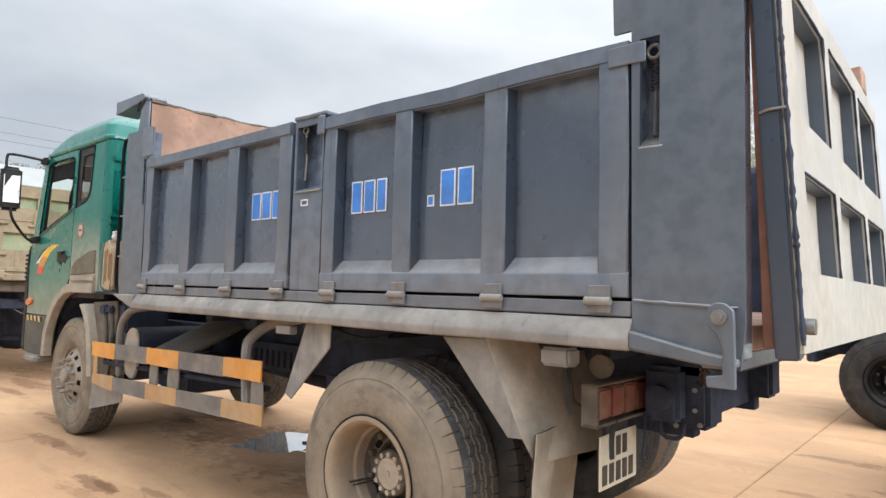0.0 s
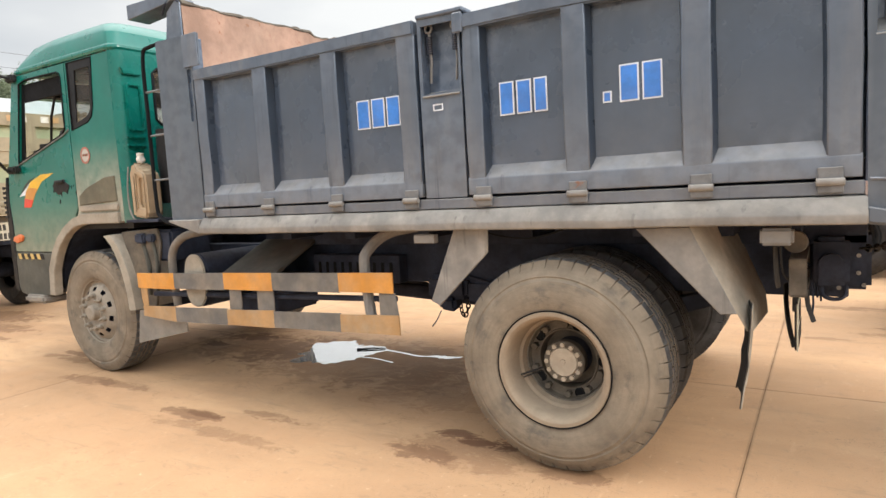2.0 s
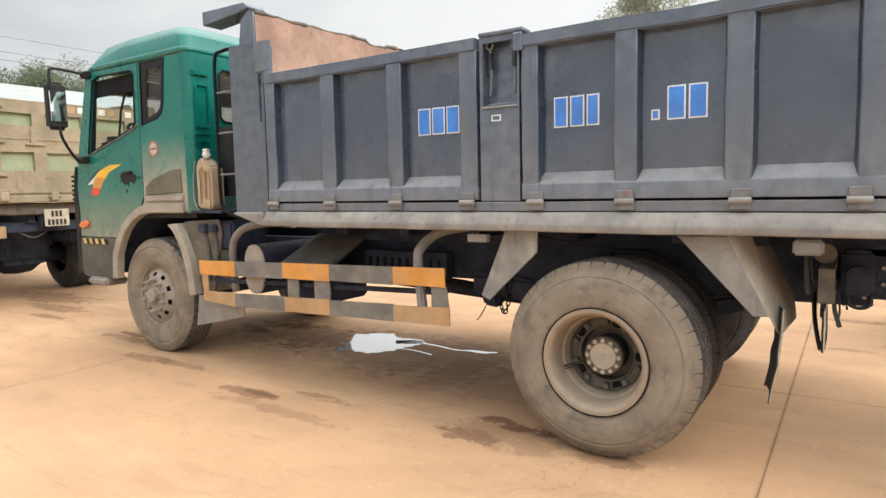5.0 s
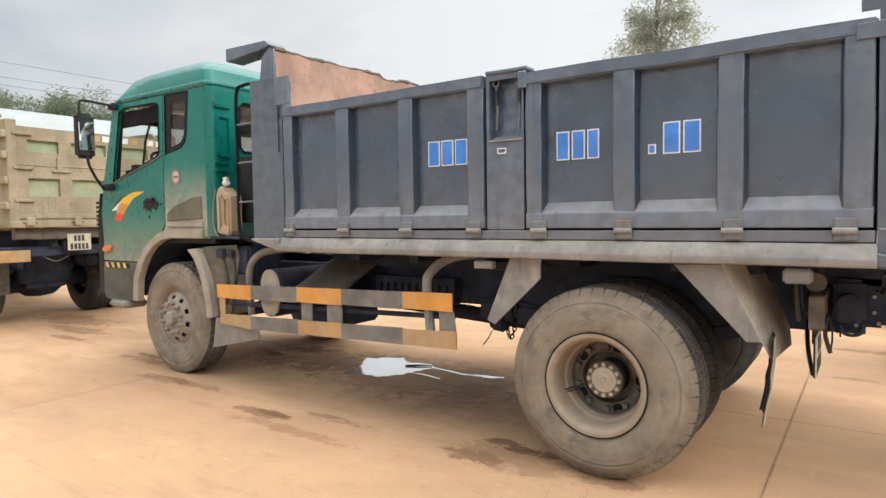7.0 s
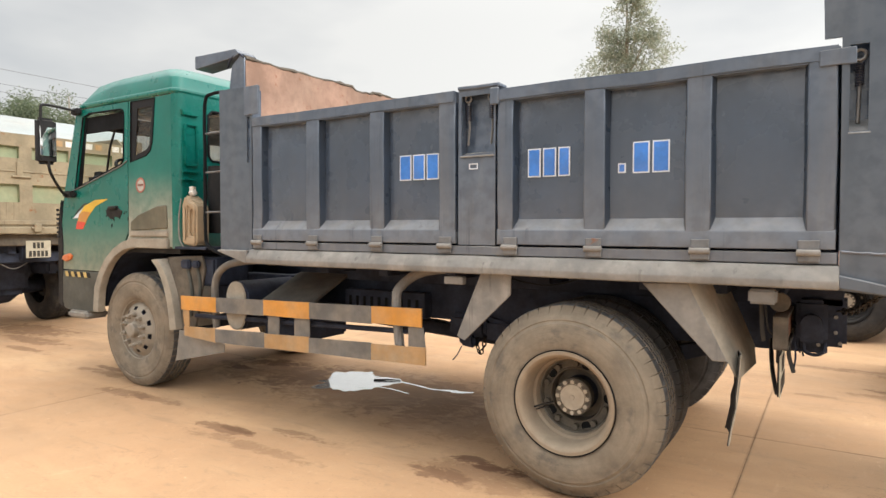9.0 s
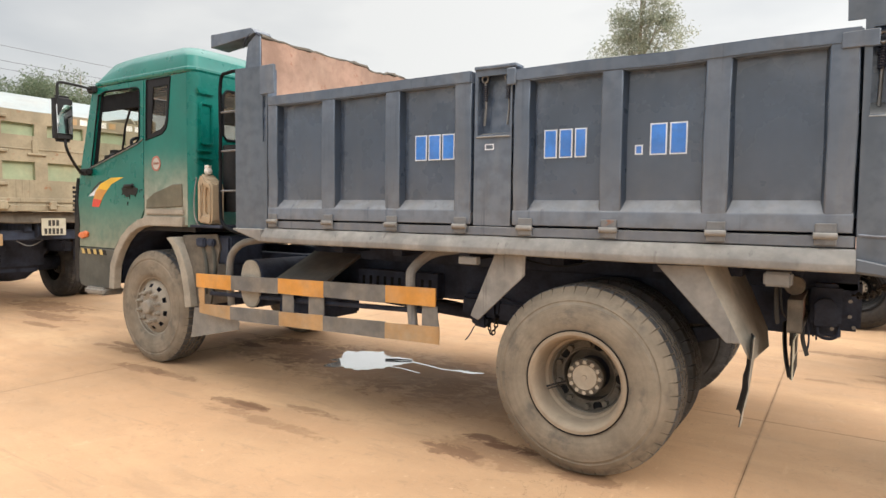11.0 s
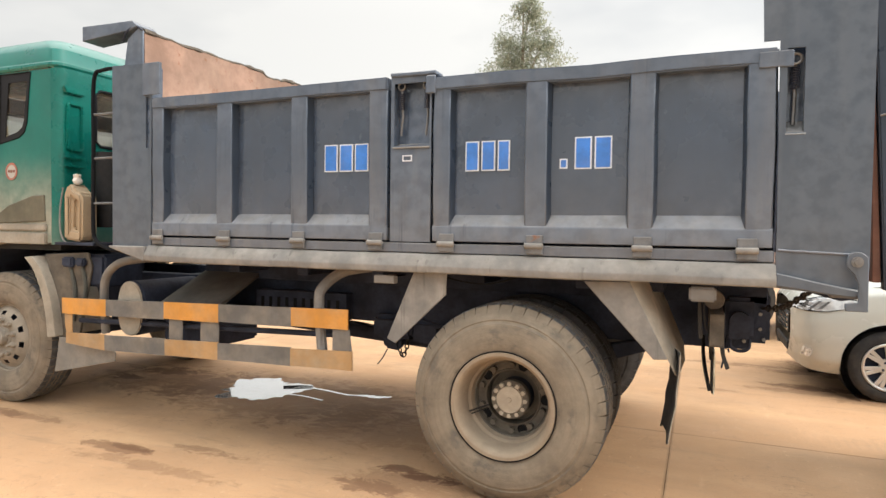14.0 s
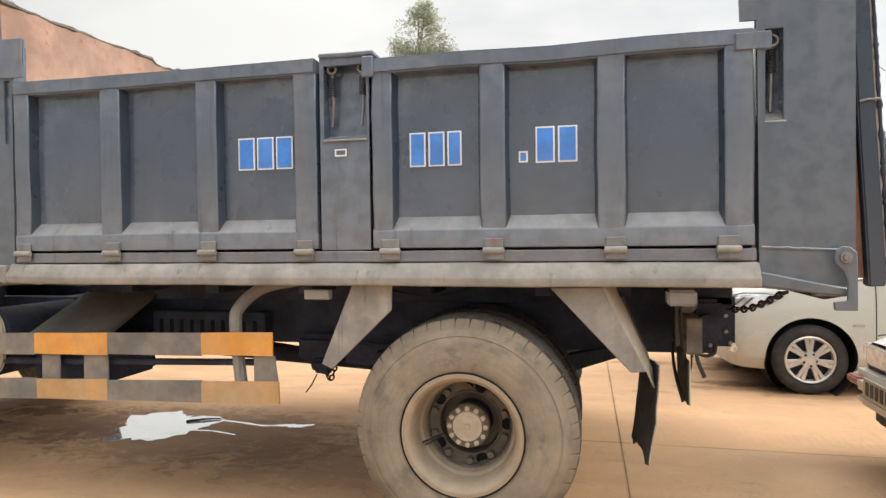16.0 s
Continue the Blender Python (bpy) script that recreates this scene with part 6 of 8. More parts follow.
def rear_end():
    """Lamps, plate, tow beam and hangers under the tail."""
    lamp = part("side_lamp", box(0.885, 1.003, 0.0, 0.09, 1.120, 1.188, 0.010, 2), M_SILL, truck, "dusty box lamp under the sill")
    part("lamp_wire", tube(arc_path([(0.95, 0.10, 1.12), (0.96, 0.12, 1.0), (0.98, 0.16, 0.96)], 4), 0.005, 5), M_BLACK, lamp)
    part("horn", moved(lathe([(0, 0.0), (0.045, 0.0), (0.048, 0.015), (0.03, 0.06), (0, 0.07)], 20), pose(1.00, 0.25, 1.108)), M_RIMDARK, truck, "round dusty horn")
    tail = part("tail_lamp", join(box(0.985, 1.045, 0.14, 0.155, 0.895, 1.05, 0.003), box(0.985, 1.045, 0.64, 0.655, 0.895, 1.05, 0.003), box(0.985, 1.045, 0.14, 0.655, 0.893, 0.905, 0.003), box(0.985, 1.045, 0.14, 0.655, 1.042, 1.052, 0.003), box(0.98, 0.995, 0.14, 0.655, 0.895, 1.05, 0.002)), M_RIMDARK, truck, "dirty red tail lamp in a grey frame")
    for i in range(4):
        part("lens", box(0.998, 1.035, 0.170 + 0.115 * i, 0.278 + 0.115 * i, 0.915, 1.032, 0.008, 2), M_LENS, tail, "dirty red lens")
    plate = part("number_plate", box(1.004, 1.010, 0.235, 0.565, 0.640, 0.845, 0.004), M_PLATE, truck, "white number plate with unreadable dark bars")
    for row, n in ((0.755, 3), (0.658, 5)):
        for i in range(n):
            w = 0.040
            y = 0.40 - n * 0.029 + 0.058 * i
            part("plate_bar", box(1.0105, 1.0125, y, y + w, row, row + 0.075, 0.0), M_INK, plate)
    part("plate_back", join(box(0.996, 1.003, 0.24, 0.56, 0.645, 0.84, 0.002), box(0.985, 1.002, 0.30, 0.50, 0.80, 0.90, 0.003)), M_RUBBER, truck, "black plate holder")
    end = part("spring_hanger", join(box(1.06, 1.20, 0.52, 0.62, 0.88, 1.10, 0.02, 2), moved(bevel(lathe([(0, -0.02), (0.05, -0.02), (0.05, 0.10), (0, 0.10)], 18), 0.006), pose(1.13, 0.50, 0.98))), M_CHASSIS, truck, "black spring hanger at the chassis end")
    for x, z in ((1.235, 1.01), (1.235, 0.93), (1.255, 0.875), (1.16, 0.86)):
        part("bolt", moved(disc_bolt(0.010, 0.012), pose(x, 0.612, z)), M_STEEL, end)
    part("hook_loop", tube(arc_path([(1.09, 0.62, 0.86), (1.10, 0.61, 0.82), (1.14, 0.61, 0.805), (1.18, 0.61, 0.82), (1.19, 0.62, 0.87)], 5), 0.009, 8), M_CHASSIS, end)
    part("loose_wire", tube(arc_path([(1.05, 0.55, 0.90), (1.06, 0.53, 0.80), (1.05, 0.53, 0.72)], 5), 0.005, 5), M_CHASSIS, end)
    for i in range(5):
        y = 0.60 + 0.018 * i
        part("loose_wire", tube(arc_path([(1.03, y, 0.98 - 0.02 * i), (1.07, y + 0.03, 0.93), (1.03 + 0.015 * i, y + 0.01, 0.86 - 0.02 * i)], 5), 0.005, 5), M_CHASSIS, end)
    part("tail_lip", prism([(1.30, 1.205), (1.36, 1.185), (1.50, 1.148), (1.565, 1.160), (1.565, 1.205)], "y", 0.065, W - 0.065, 0.004), M_CHASSIS, truck, "dark folded lip under the tail")
    part("rear_crossbar", box(1.45, 1.57, 0.02, W - 0.02, 1.165, 1.22, 0.006), M_GREY, truck)


rear_end()


def behind_cab():
    """Rack of bent tube, intake drum and the tan can beside it."""
    r = part("ladder_rack", join(tube(arc_path([(-2.80, 0.11, 2.53), (-3.00, 0.105, 2.53), (-3.085, 0.10, 2.46), (-3.09, 0.10, 2.0), (-3.095, 0.10, 1.45), (-3.06, 0.10, 1.32), (-2.92, 0.10, 1.265), (-2.80, 0.10, 1.26)], 6), 0.014, 8), tube([(-2.84, 0.30, 2.50), (-2.84, 0.30, 1.27)], 0.013, 8)), M_SEAL, truck, "bent tube ladder rack behind the cab")
    for z in (2.22, 1.91, 1.59):
        part("rung", tube([(-3.085, 0.10, z), (-2.80, 0.11, z + 0.005)], 0.008, 6), M_HINGE, r)
    part("air_cleaner", moved(bevel(lathe([(0, -0.32), (0.155, -0.32), (0.165, -0.25), (0.155, -0.12), (0.165, 0.0), (0.155, 0.25), (0, 0.25)], 28, "z"), 0.006), pose(-3.27, 0.43, 1.74) @ Matrix.Diagonal((0.85, 0.85, 1, 1))), M_BLACK, truck, "black ribbed air cleaner drum")
    part("snorkel", box(-3.10, -2.92, 0.36, 0.56, 1.95, 2.45, 0.03, 2), M_BLACK, truck, "black intake duct")
    outline = [(-3.425, 1.33), (-3.262, 1.31), (-3.240, 1.335), (-3.236, 1.62), (-3.252, 1.665), (-3.32, 1.690), (-3.345, 1.735), (-3.388, 1.735), (-3.425, 1.66)]
    hole = [(-3.340, 1.40), (-3.272, 1.395), (-3.268, 1.60), (-3.335, 1.635)]
    can = tagged(part("jerry_can", bevel(prism(outline, "y", 0.115, 0.255, 0.0, [hole]), 0.018, 3, 40), M_CAN, None), "tan plastic jerry can with a rag stopper, hung behind the cab", "jerry can")
    part("can_panel", join(box(-3.345, -3.266, 0.150, 0.225, 1.39, 1.63, 0.006, 2), box(-3.400, -3.362, 0.109, 0.120, 1.36, 1.64, 0.008, 2)), M_CAN, can)
    part("stopper", dented(moved(bevel(lathe([(0, 0.0), (0.022, 0.0), (0.030, 0.03), (0.020, 0.05), (0.028, 0.07), (0.0, 0.082)], 14, "z"), 0.002), pose(-3.367, 0.185, 1.735)), 0.016, 26, 0.012), M_CLOTH, can, "white rag stopper")
    part("strap", tube(arc_path([(-3.43, 0.12, 1.71), (-3.45, 0.11, 1.55), (-3.45, 0.11, 1.40), (-3.41, 0.11, 1.32), (-3.38, 0.12, 1.30)], 5), 0.006, 6), M_SILL, can)
    part("can_shelf", box(-3.50, -3.10, 0.10, 0.40, 1.285, 1.308, 0.004), M_CHASSIS, truck)


behind_cab()


# ---- beige tipper truck parked ahead ----
def beige_truck():
    X, Y0, Y1 = -8.05, 0.32, 2.72  # tail plane, sides
    b = root("muddy_truck", (X - 2.5, 1.5, 0), "mud-coated beige tipper truck parked with its tail towards the green cab", "truck")
    # Tailgate: frame with two rows of pressed recesses, worn to green.
    cols = [(0.565, 0.96), (1.12, 1.60), (1.76, 2.24)]
    rows = [(1.80, 2.04), (2.39, 2.55)]
    holes = [[(c0, r0), (c1, r0), (c1, r1), (c0, r1)] for c0, c1 in cols for r0, r1 in rows]
    gate = part("tailgate", dented(prism([(Y0 + 0.07, 1.47), (Y1 - 0.07, 1.47), (Y1 - 0.07, 2.72), (Y0 + 0.07, 2.72)], "x", X, X + 0.012, 0.0, holes), 0.006, 2, 0.4), M_BEIGE, b, "mud-coated ribbed tailgate with green recesses")
    for (c0, c1) in cols:
        for (r0, r1) in rows:
            part("recess", join(box(X - 0.055, X - 0.045, c0 - 0.01, c1 + 0.01, r0 - 0.01, r1 + 0.01, 0.0), prism([(c0 - 0.012, r0 - 0.012), (c1 + 0.012, r0 - 0.012), (c1 + 0.012, r1 + 0.012), (c0 - 0.012, r1 + 0.012)], "x", X - 0.045, X - 0.001, 0.0, [[(c0, r0), (c1, r0), (c1, r1), (c0, r1)]])), M_BEIGEGREEN, gate, "worn pale green recess")
    part("seam", join(box(X + 0.0125, X + 0.022, Y0 + 0.10, Y1 - 0.10, 2.205, 2.225, 0.004), box(X + 0.0125, X + 0.030, Y0 + 0.10, Y1 - 0.10, 1.50, 1.56, 0.006)), M_BEIGE, gate)
    part("hasp", join(box(X + 0.0125, X + 0.035, 0.92, 1.00, 2.14, 2.34, 0.006), box(X + 0.0125, X + 0.04, 0.86, 1.10, 2.13, 2.16, 0.006)), M_BEIGE, gate)
    for z in (1.72, 2.15, 2.60):
        part("hinge", box(X + 0.0125, X + 0.05, Y0 + 0.06, Y0 + 0.30, z, z + 0.045, 0.008), M_BEIGE, gate, "muddy gate hinge")
    # Old markings across the gate stand as plain bars.
    for i, (y0, w) in enumerate(((1.42, 0.10), (1.56, 0.10), (1.84, 0.10), (1.98, 0.10), (2.24, 0.10), (2.38, 0.10))):
        part("paint_bar", box(X + 0.0125, X + 0.015, y0, y0 + w, 2.605, 2.685, 0.0), M_CLOTH if i % 3 else M_ORANGEDULL, gate, "worn painted bar")
    for y0 in (Y0, Y1 - 0.12):
        part("rear_post", dented(box(X - 0.16, X + 0.03, y0, y0 + 0.12, 1.38, 2.80, 0.01), 0.006, 3, 0.3), M_BEIGE, b, "muddy corner post")
    part("rear_sill", dented(box(X - 0.10, X + 0.04, Y0, Y1, 1.38, 1.47, 0.01), 0.006, 3, 0.3), M_BEIGE, b, "mud-caked rear sill")
    for y in (Y0, Y1 - 0.03):
        side = part("side_board", dented(prism([(X - 4.9, 1.42), (X - 0.16, 1.42), (X - 0.16, 2.78), (X - 0.50, 2.80), (X - 0.62, 2.90), (X - 4.9, 2.92)], "y", y, y + 0.03, 0.0), 0.010, 2, 0.25), M_BEIGE, b, "muddy beige side board")
        for i in range(7):
            yy = (y - 0.05, y - 0.001) if y == Y0 else (y + 0.031, y + 0.08)
            part("rib", box(X - 4.8 + 0.70 * i, X - 4.68 + 0.70 * i, *yy, 1.42, 2.86, 0.006), M_BEIGE, side)
    part("tarp_roll", dented(tube([(X - 4.9, Y0 + 0.05, 2.96), (X - 0.66, Y0 + 0.05, 2.94), (X - 0.3, Y0 + 0.04, 2.86)], [0.07, 0.07, 0.04], 10), 0.02, 2, 0.3), M_BEIGE, b, "rolled muddy tarpaulin")
    part("body_floor", box(X - 4.9, X - 0.1, Y0 + 0.03, Y1 - 0.03, 1.38, 1.45, 0.0), M_RUST, b)
    part("head_board", box(X - 4.95, X - 4.9, Y0, Y1, 1.4, 2.95, 0.006), M_BEIGE, b)
    part("side_member", box(X - 6.6, X - 0.15, 1.05, 1.15, 1.02, 1.30, 0.006), M_CHASSIS, b)
    part("side_member", box(X - 6.6, X - 0.15, 1.90, 2.00, 1.02, 1.30, 0.006), M_CHASSIS, b)
    bar = part("rear_bar", join(box(X - 0.35, X - 0.25, 0.10, Y1 - 0.15, 0.98, 1.12, 0.01), box(X - 0.40, X - 0.20, 0.9, 1.0, 1.1, 1.4, 0.01), box(X - 0.40, X - 0.20, 2.0, 2.1, 1.1, 1.4, 0.01)), M_CHASSIS, b, "dark rear cross bar")
    part("tail_lamp", box(X - 0.26, X - 0.20, 0.14, 0.64, 0.915, 1.075, 0.01), M_ORANGEDULL, b, "dust-covered orange tail lamp")
    pl = part("number_plate", box(X - 0.076, X - 0.070, 1.06, 1.38, 1.05, 1.285, 0.004), M_PLATE, b, "white number plate with unreadable dark bars")
    for row, n in ((1.235, 3), (1.120, 5)):
        for i in range(n):
            y = 1.225 - n * 0.026 + 0.052 * i
            part("plate_bar", box(X - 0.0695, X - 0.068, y, y + 0.036, row - 0.055, row + 0.025, 0.0), M_INK, pl)
    part("axle", join(moved(lathe([(0.10, -1.0), (0.12, -0.35), (0.24, -0.18), (0.26, 0), (0.24, 0.18), (0.12, 0.35), (0.10, 1.0)], 20), pose(-9.5, 1.23, 0.56))), M_CHASSIS, b, "rear axle with round differential")
    part("gusset", prism([(0.45, 1.3), (1.95, 1.3), (1.75, 0.95), (1.45, 0.62), (0.95, 0.62), (0.65, 0.85)], "x", -9.2, -9.1, 0.01), M_CHASSIS, b)
    part("mudflap", dented(box(-8.98, -8.965, -0.12, 0.64, 0.42, 1.08, 0.003), 0.01, 3, 0.2), M_RIMDARK, b, "muddy rear mudflap")
    part("mudflap", dented(box(-8.98, -8.965, 1.90, 2.50, 0.62, 1.12, 0.003), 0.01, 3, 0.2), M_CHASSIS, b, "dark rear mudflap")
    for y in (-0.07, 0.31):
        truck_wheel(b, -9.5, y, 0.527, "black", False, (M_TYREBLACK, M_TYREBLACK))
        truck_wheel(b, -9.5, 2.46 - y, 0.527, "black", True, (M_TYREBLACK, M_TYREBLACK))
    for y, f in ((0.45, False), (2.55, True)):
        truck_wheel(b, -13.6, y, 0.527, "black", f, (M_TYREBLACK, M_TYREBLACK))
    part("cab", loft([rounded_rect(-14.9, -13.1, 0.45, 2.55, 0.15, 0.75), rounded_rect(-14.9, -13.1, 0.4, 2.6, 0.15, 1.6), rounded_rect(-14.75, -13.1, 0.45, 2.55, 0.2, 2.55), rounded_rect(-14.5, -13.2, 0.6, 2.4, 0.25, 2.72)]), M_BEIGEGREEN, b, "pale green cab")
    part("windscreen", box(-14.9, -14.86, 0.6, 2.4, 1.75, 2.4, 0.02), M_DARKGLASS, b)
    # Latches, pressed ribs and the dirt-caked gear below.
    for yy in (0.55, 1.15, 1.78, 2.40):
        part("latch", dented(join(box(X + 0.04, X + 0.085, yy - 0.05, yy + 0.05, 1.40, 1.52, 0.012), tube([(X + 0.06, yy - 0.08, 1.46), (X + 0.06, yy + 0.08, 1.46)], 0.016, 8)), 0.005, 12, 0.04), M_BEIGE, b, "mud-caked gate latch")
    for z in (1.62, 1.95, 2.28, 2.55):
        part("post_rib", dented(box(X - 0.16, X + 0.05, Y0 - 0.06, Y0 - 0.002, z, z + 0.10, 0.012), 0.008, 9, 0.05), M_BEIGE, b, "muddy pressed rib")
    part("spring_seat", dented(join(box(-9.35, -8.95, 0.80, 1.50, 0.48, 1.05, 0.09, 3), box(-9.9, -8.6, 0.70, 0.84, 0.78, 0.95, 0.03, 2), box(-9.9, -8.6, 1.56, 1.72, 0.78, 0.95, 0.03, 2)), 0.02, 4, 0.15), M_CHASSIS, b, "black springs and axle seat")
    part("under_beam", dented(box(X - 0.22, X - 0.08, Y0 + 0.10, Y1 - 0.10, 1.22, 1.375, 0.015), 0.012, 5, 0.1), M_RIMDARK, b, "rusty dirt-caked under beam")
    part("cable", tube(arc_path([(X - 0.3, 0.8, 1.0), (X - 0.28, 1.0, 0.9), (X - 0.3, 1.25, 1.02)], 6), 0.008, 5), M_WIRE, b)


beige_truck()


# ---- cars ----
def car_body(x0, yc, stations, rows_out, arches, material, parent, label, flip=1):
    """Skin of a car: stations hold x (from the nose) and outlines of (half width, z), from sill to middle line."""
    xs = np.array([s[0] for s in stations])
    keys = np.array([s[1] for s in stations], float)  # stations x points x 2
    fine = np.linspace(xs[0], xs[-1], 170)
    grid = np.zeros((len(fine), keys.shape[1], 2))
    for p in range(keys.shape[1]):
        for c in range(2):
            grid[:, p, c] = np.interp(fine, xs, keys[:, p, c])
    for _ in range(14):
        grid[1:-1] = 0.25 * grid[:-2] + 0.5 * grid[1:-1] + 0.25 * grid[2:]
    rows = rows_out
    old = np.linspace(0, 1, keys.shape[1])
    newt = np.linspace(0, 1, rows)
    full = np.zeros((len(fine), rows, 2))
    for i in range(len(fine)):
        for c in range(2):
            full[i, :, c] = np.interp(newt, old, grid[i, :, c])
    for _ in range(1):
        full[:, 1:-1] = 0.25 * full[:, :-2] + 0.5 * full[:, 1:-1] + 0.25 * full[:, 2:]
    bm = bmesh.new()
    for s in (-1, 1):
        vs = {}
        inside = {}
        for i, x in enumerate(fine):
            for j in range(rows):
                w, z = full[i, j]
                xx, zz, hit = x, z, False
                for ax, az, ar in arches:
                    d = math.hypot(x - ax, z - az)
                    if d < ar and w > 0.5:
                        hit = True
                        if d > 1e-4 and d > ar - 0.09:
                            xx, zz = ax + (x - ax) * ar / d, az + (z - az) * ar / d
                            hit = "edge"
                vs[i, j] = bm.verts.new((x0 + flip * xx, yc + s * w, zz))
                inside[i, j] = hit
        for i in range(len(fine) - 1):
            for j in range(rows - 1):
                q = [(i, j), (i + 1, j), (i + 1, j + 1), (i, j + 1)]
                state = [inside[k] for k in q]
                if any(t is True for t in state) or all(t == "edge" for t in state):
                    continue
                bm.faces.new([vs[k] for k in (q if s * flip > 0 else list(reversed(q)))])
    bmesh.ops.delete(bm, geom=[v for v in bm.verts if not v.link_faces], context="VERTS")
    bmesh.ops.remove_doubles(bm, verts=bm.verts, dist=0.0005)
    return part("body", bm, material, parent, label, smooth=45), fine, full


def car_wheel(parent, x, y, R, rim_r, flip=False, spokes=7):
    m = pose(x, y, R, 0, 12, 180 if flip else 0)
    w = 0.20
    rim = part("wheel", once("carrim%.2f" % rim_r, lambda: mesh_of("wheel", alloy(rim_r, spokes), 35)), M_ALLOY, parent, "silver alloy wheel", m)
    prof = [(rim_r, 0.03), (rim_r + 0.015, 0.008), (rim_r + (R - rim_r) * 0.5, 0.0), (R - 0.02, 0.012), (R, 0.03), (R, w / 2)]
    part("tyre", once("cartyre%.2f" % R, lambda: mesh_of("tyre", lathe(prof + [(r, w - h) for r, h in reversed(prof[:-1])], 56), 40)), M_TYREBLACK, rim, "", m)
    part("brake_disc", once("brake%.2f" % rim_r, lambda: mesh_of("brake_disc", lathe([(0, 0.07), (rim_r * 0.97, 0.07), (rim_r * 0.97, 0.09), (0, 0.09)], 32), 40)), M_CHASSIS, rim, "", m)
    for i in range(spokes):
        for d in (-0.12, 0.12):
            part("spoke", once("spoke%.2f" % rim_r, lambda: spoke_mesh(rim_r)), M_ALLOY, rim, "", m @ Matrix.Rotation(2 * math.pi * i / spokes + d, 4, "Y"))
    for i in range(5):
        a = 2 * math.pi * i / 5
        part("wheel_nut", once("carnut", lambda: mesh_of("wheel_nut", disc_bolt(0.011, 0.012), 30)), M_CHASSIS, rim, "", m @ pose(0.054 * math.cos(a), 0.018, 0.054 * math.sin(a)))
    return rim


def alloy(r, spokes):
    ring = lathe([(r, 0.05), (r + 0.004, 0.012), (r - 0.006, 0.004), (r - 0.018, 0.010), (r - 0.028, 0.05)], 56)
    cap = lathe([(0, 0.008), (0.03, 0.010), (0.072, 0.018), (0.078, 0.045)], 28)
    return join(ring, cap)


def spoke_mesh(r):
    sp = bevel(prism([(0.05, -0.013), (r - 0.012, -0.017), (r - 0.012, 0.017), (0.05, 0.013)], "z", 0.014, 0.04), 0.003)
    sp = moved(sp, Matrix.Rotation(radians(90), 4, "X"))
    return mesh_of("spoke", moved(sp, Matrix.Diagonal((1, -1, 1, 1))), 35)


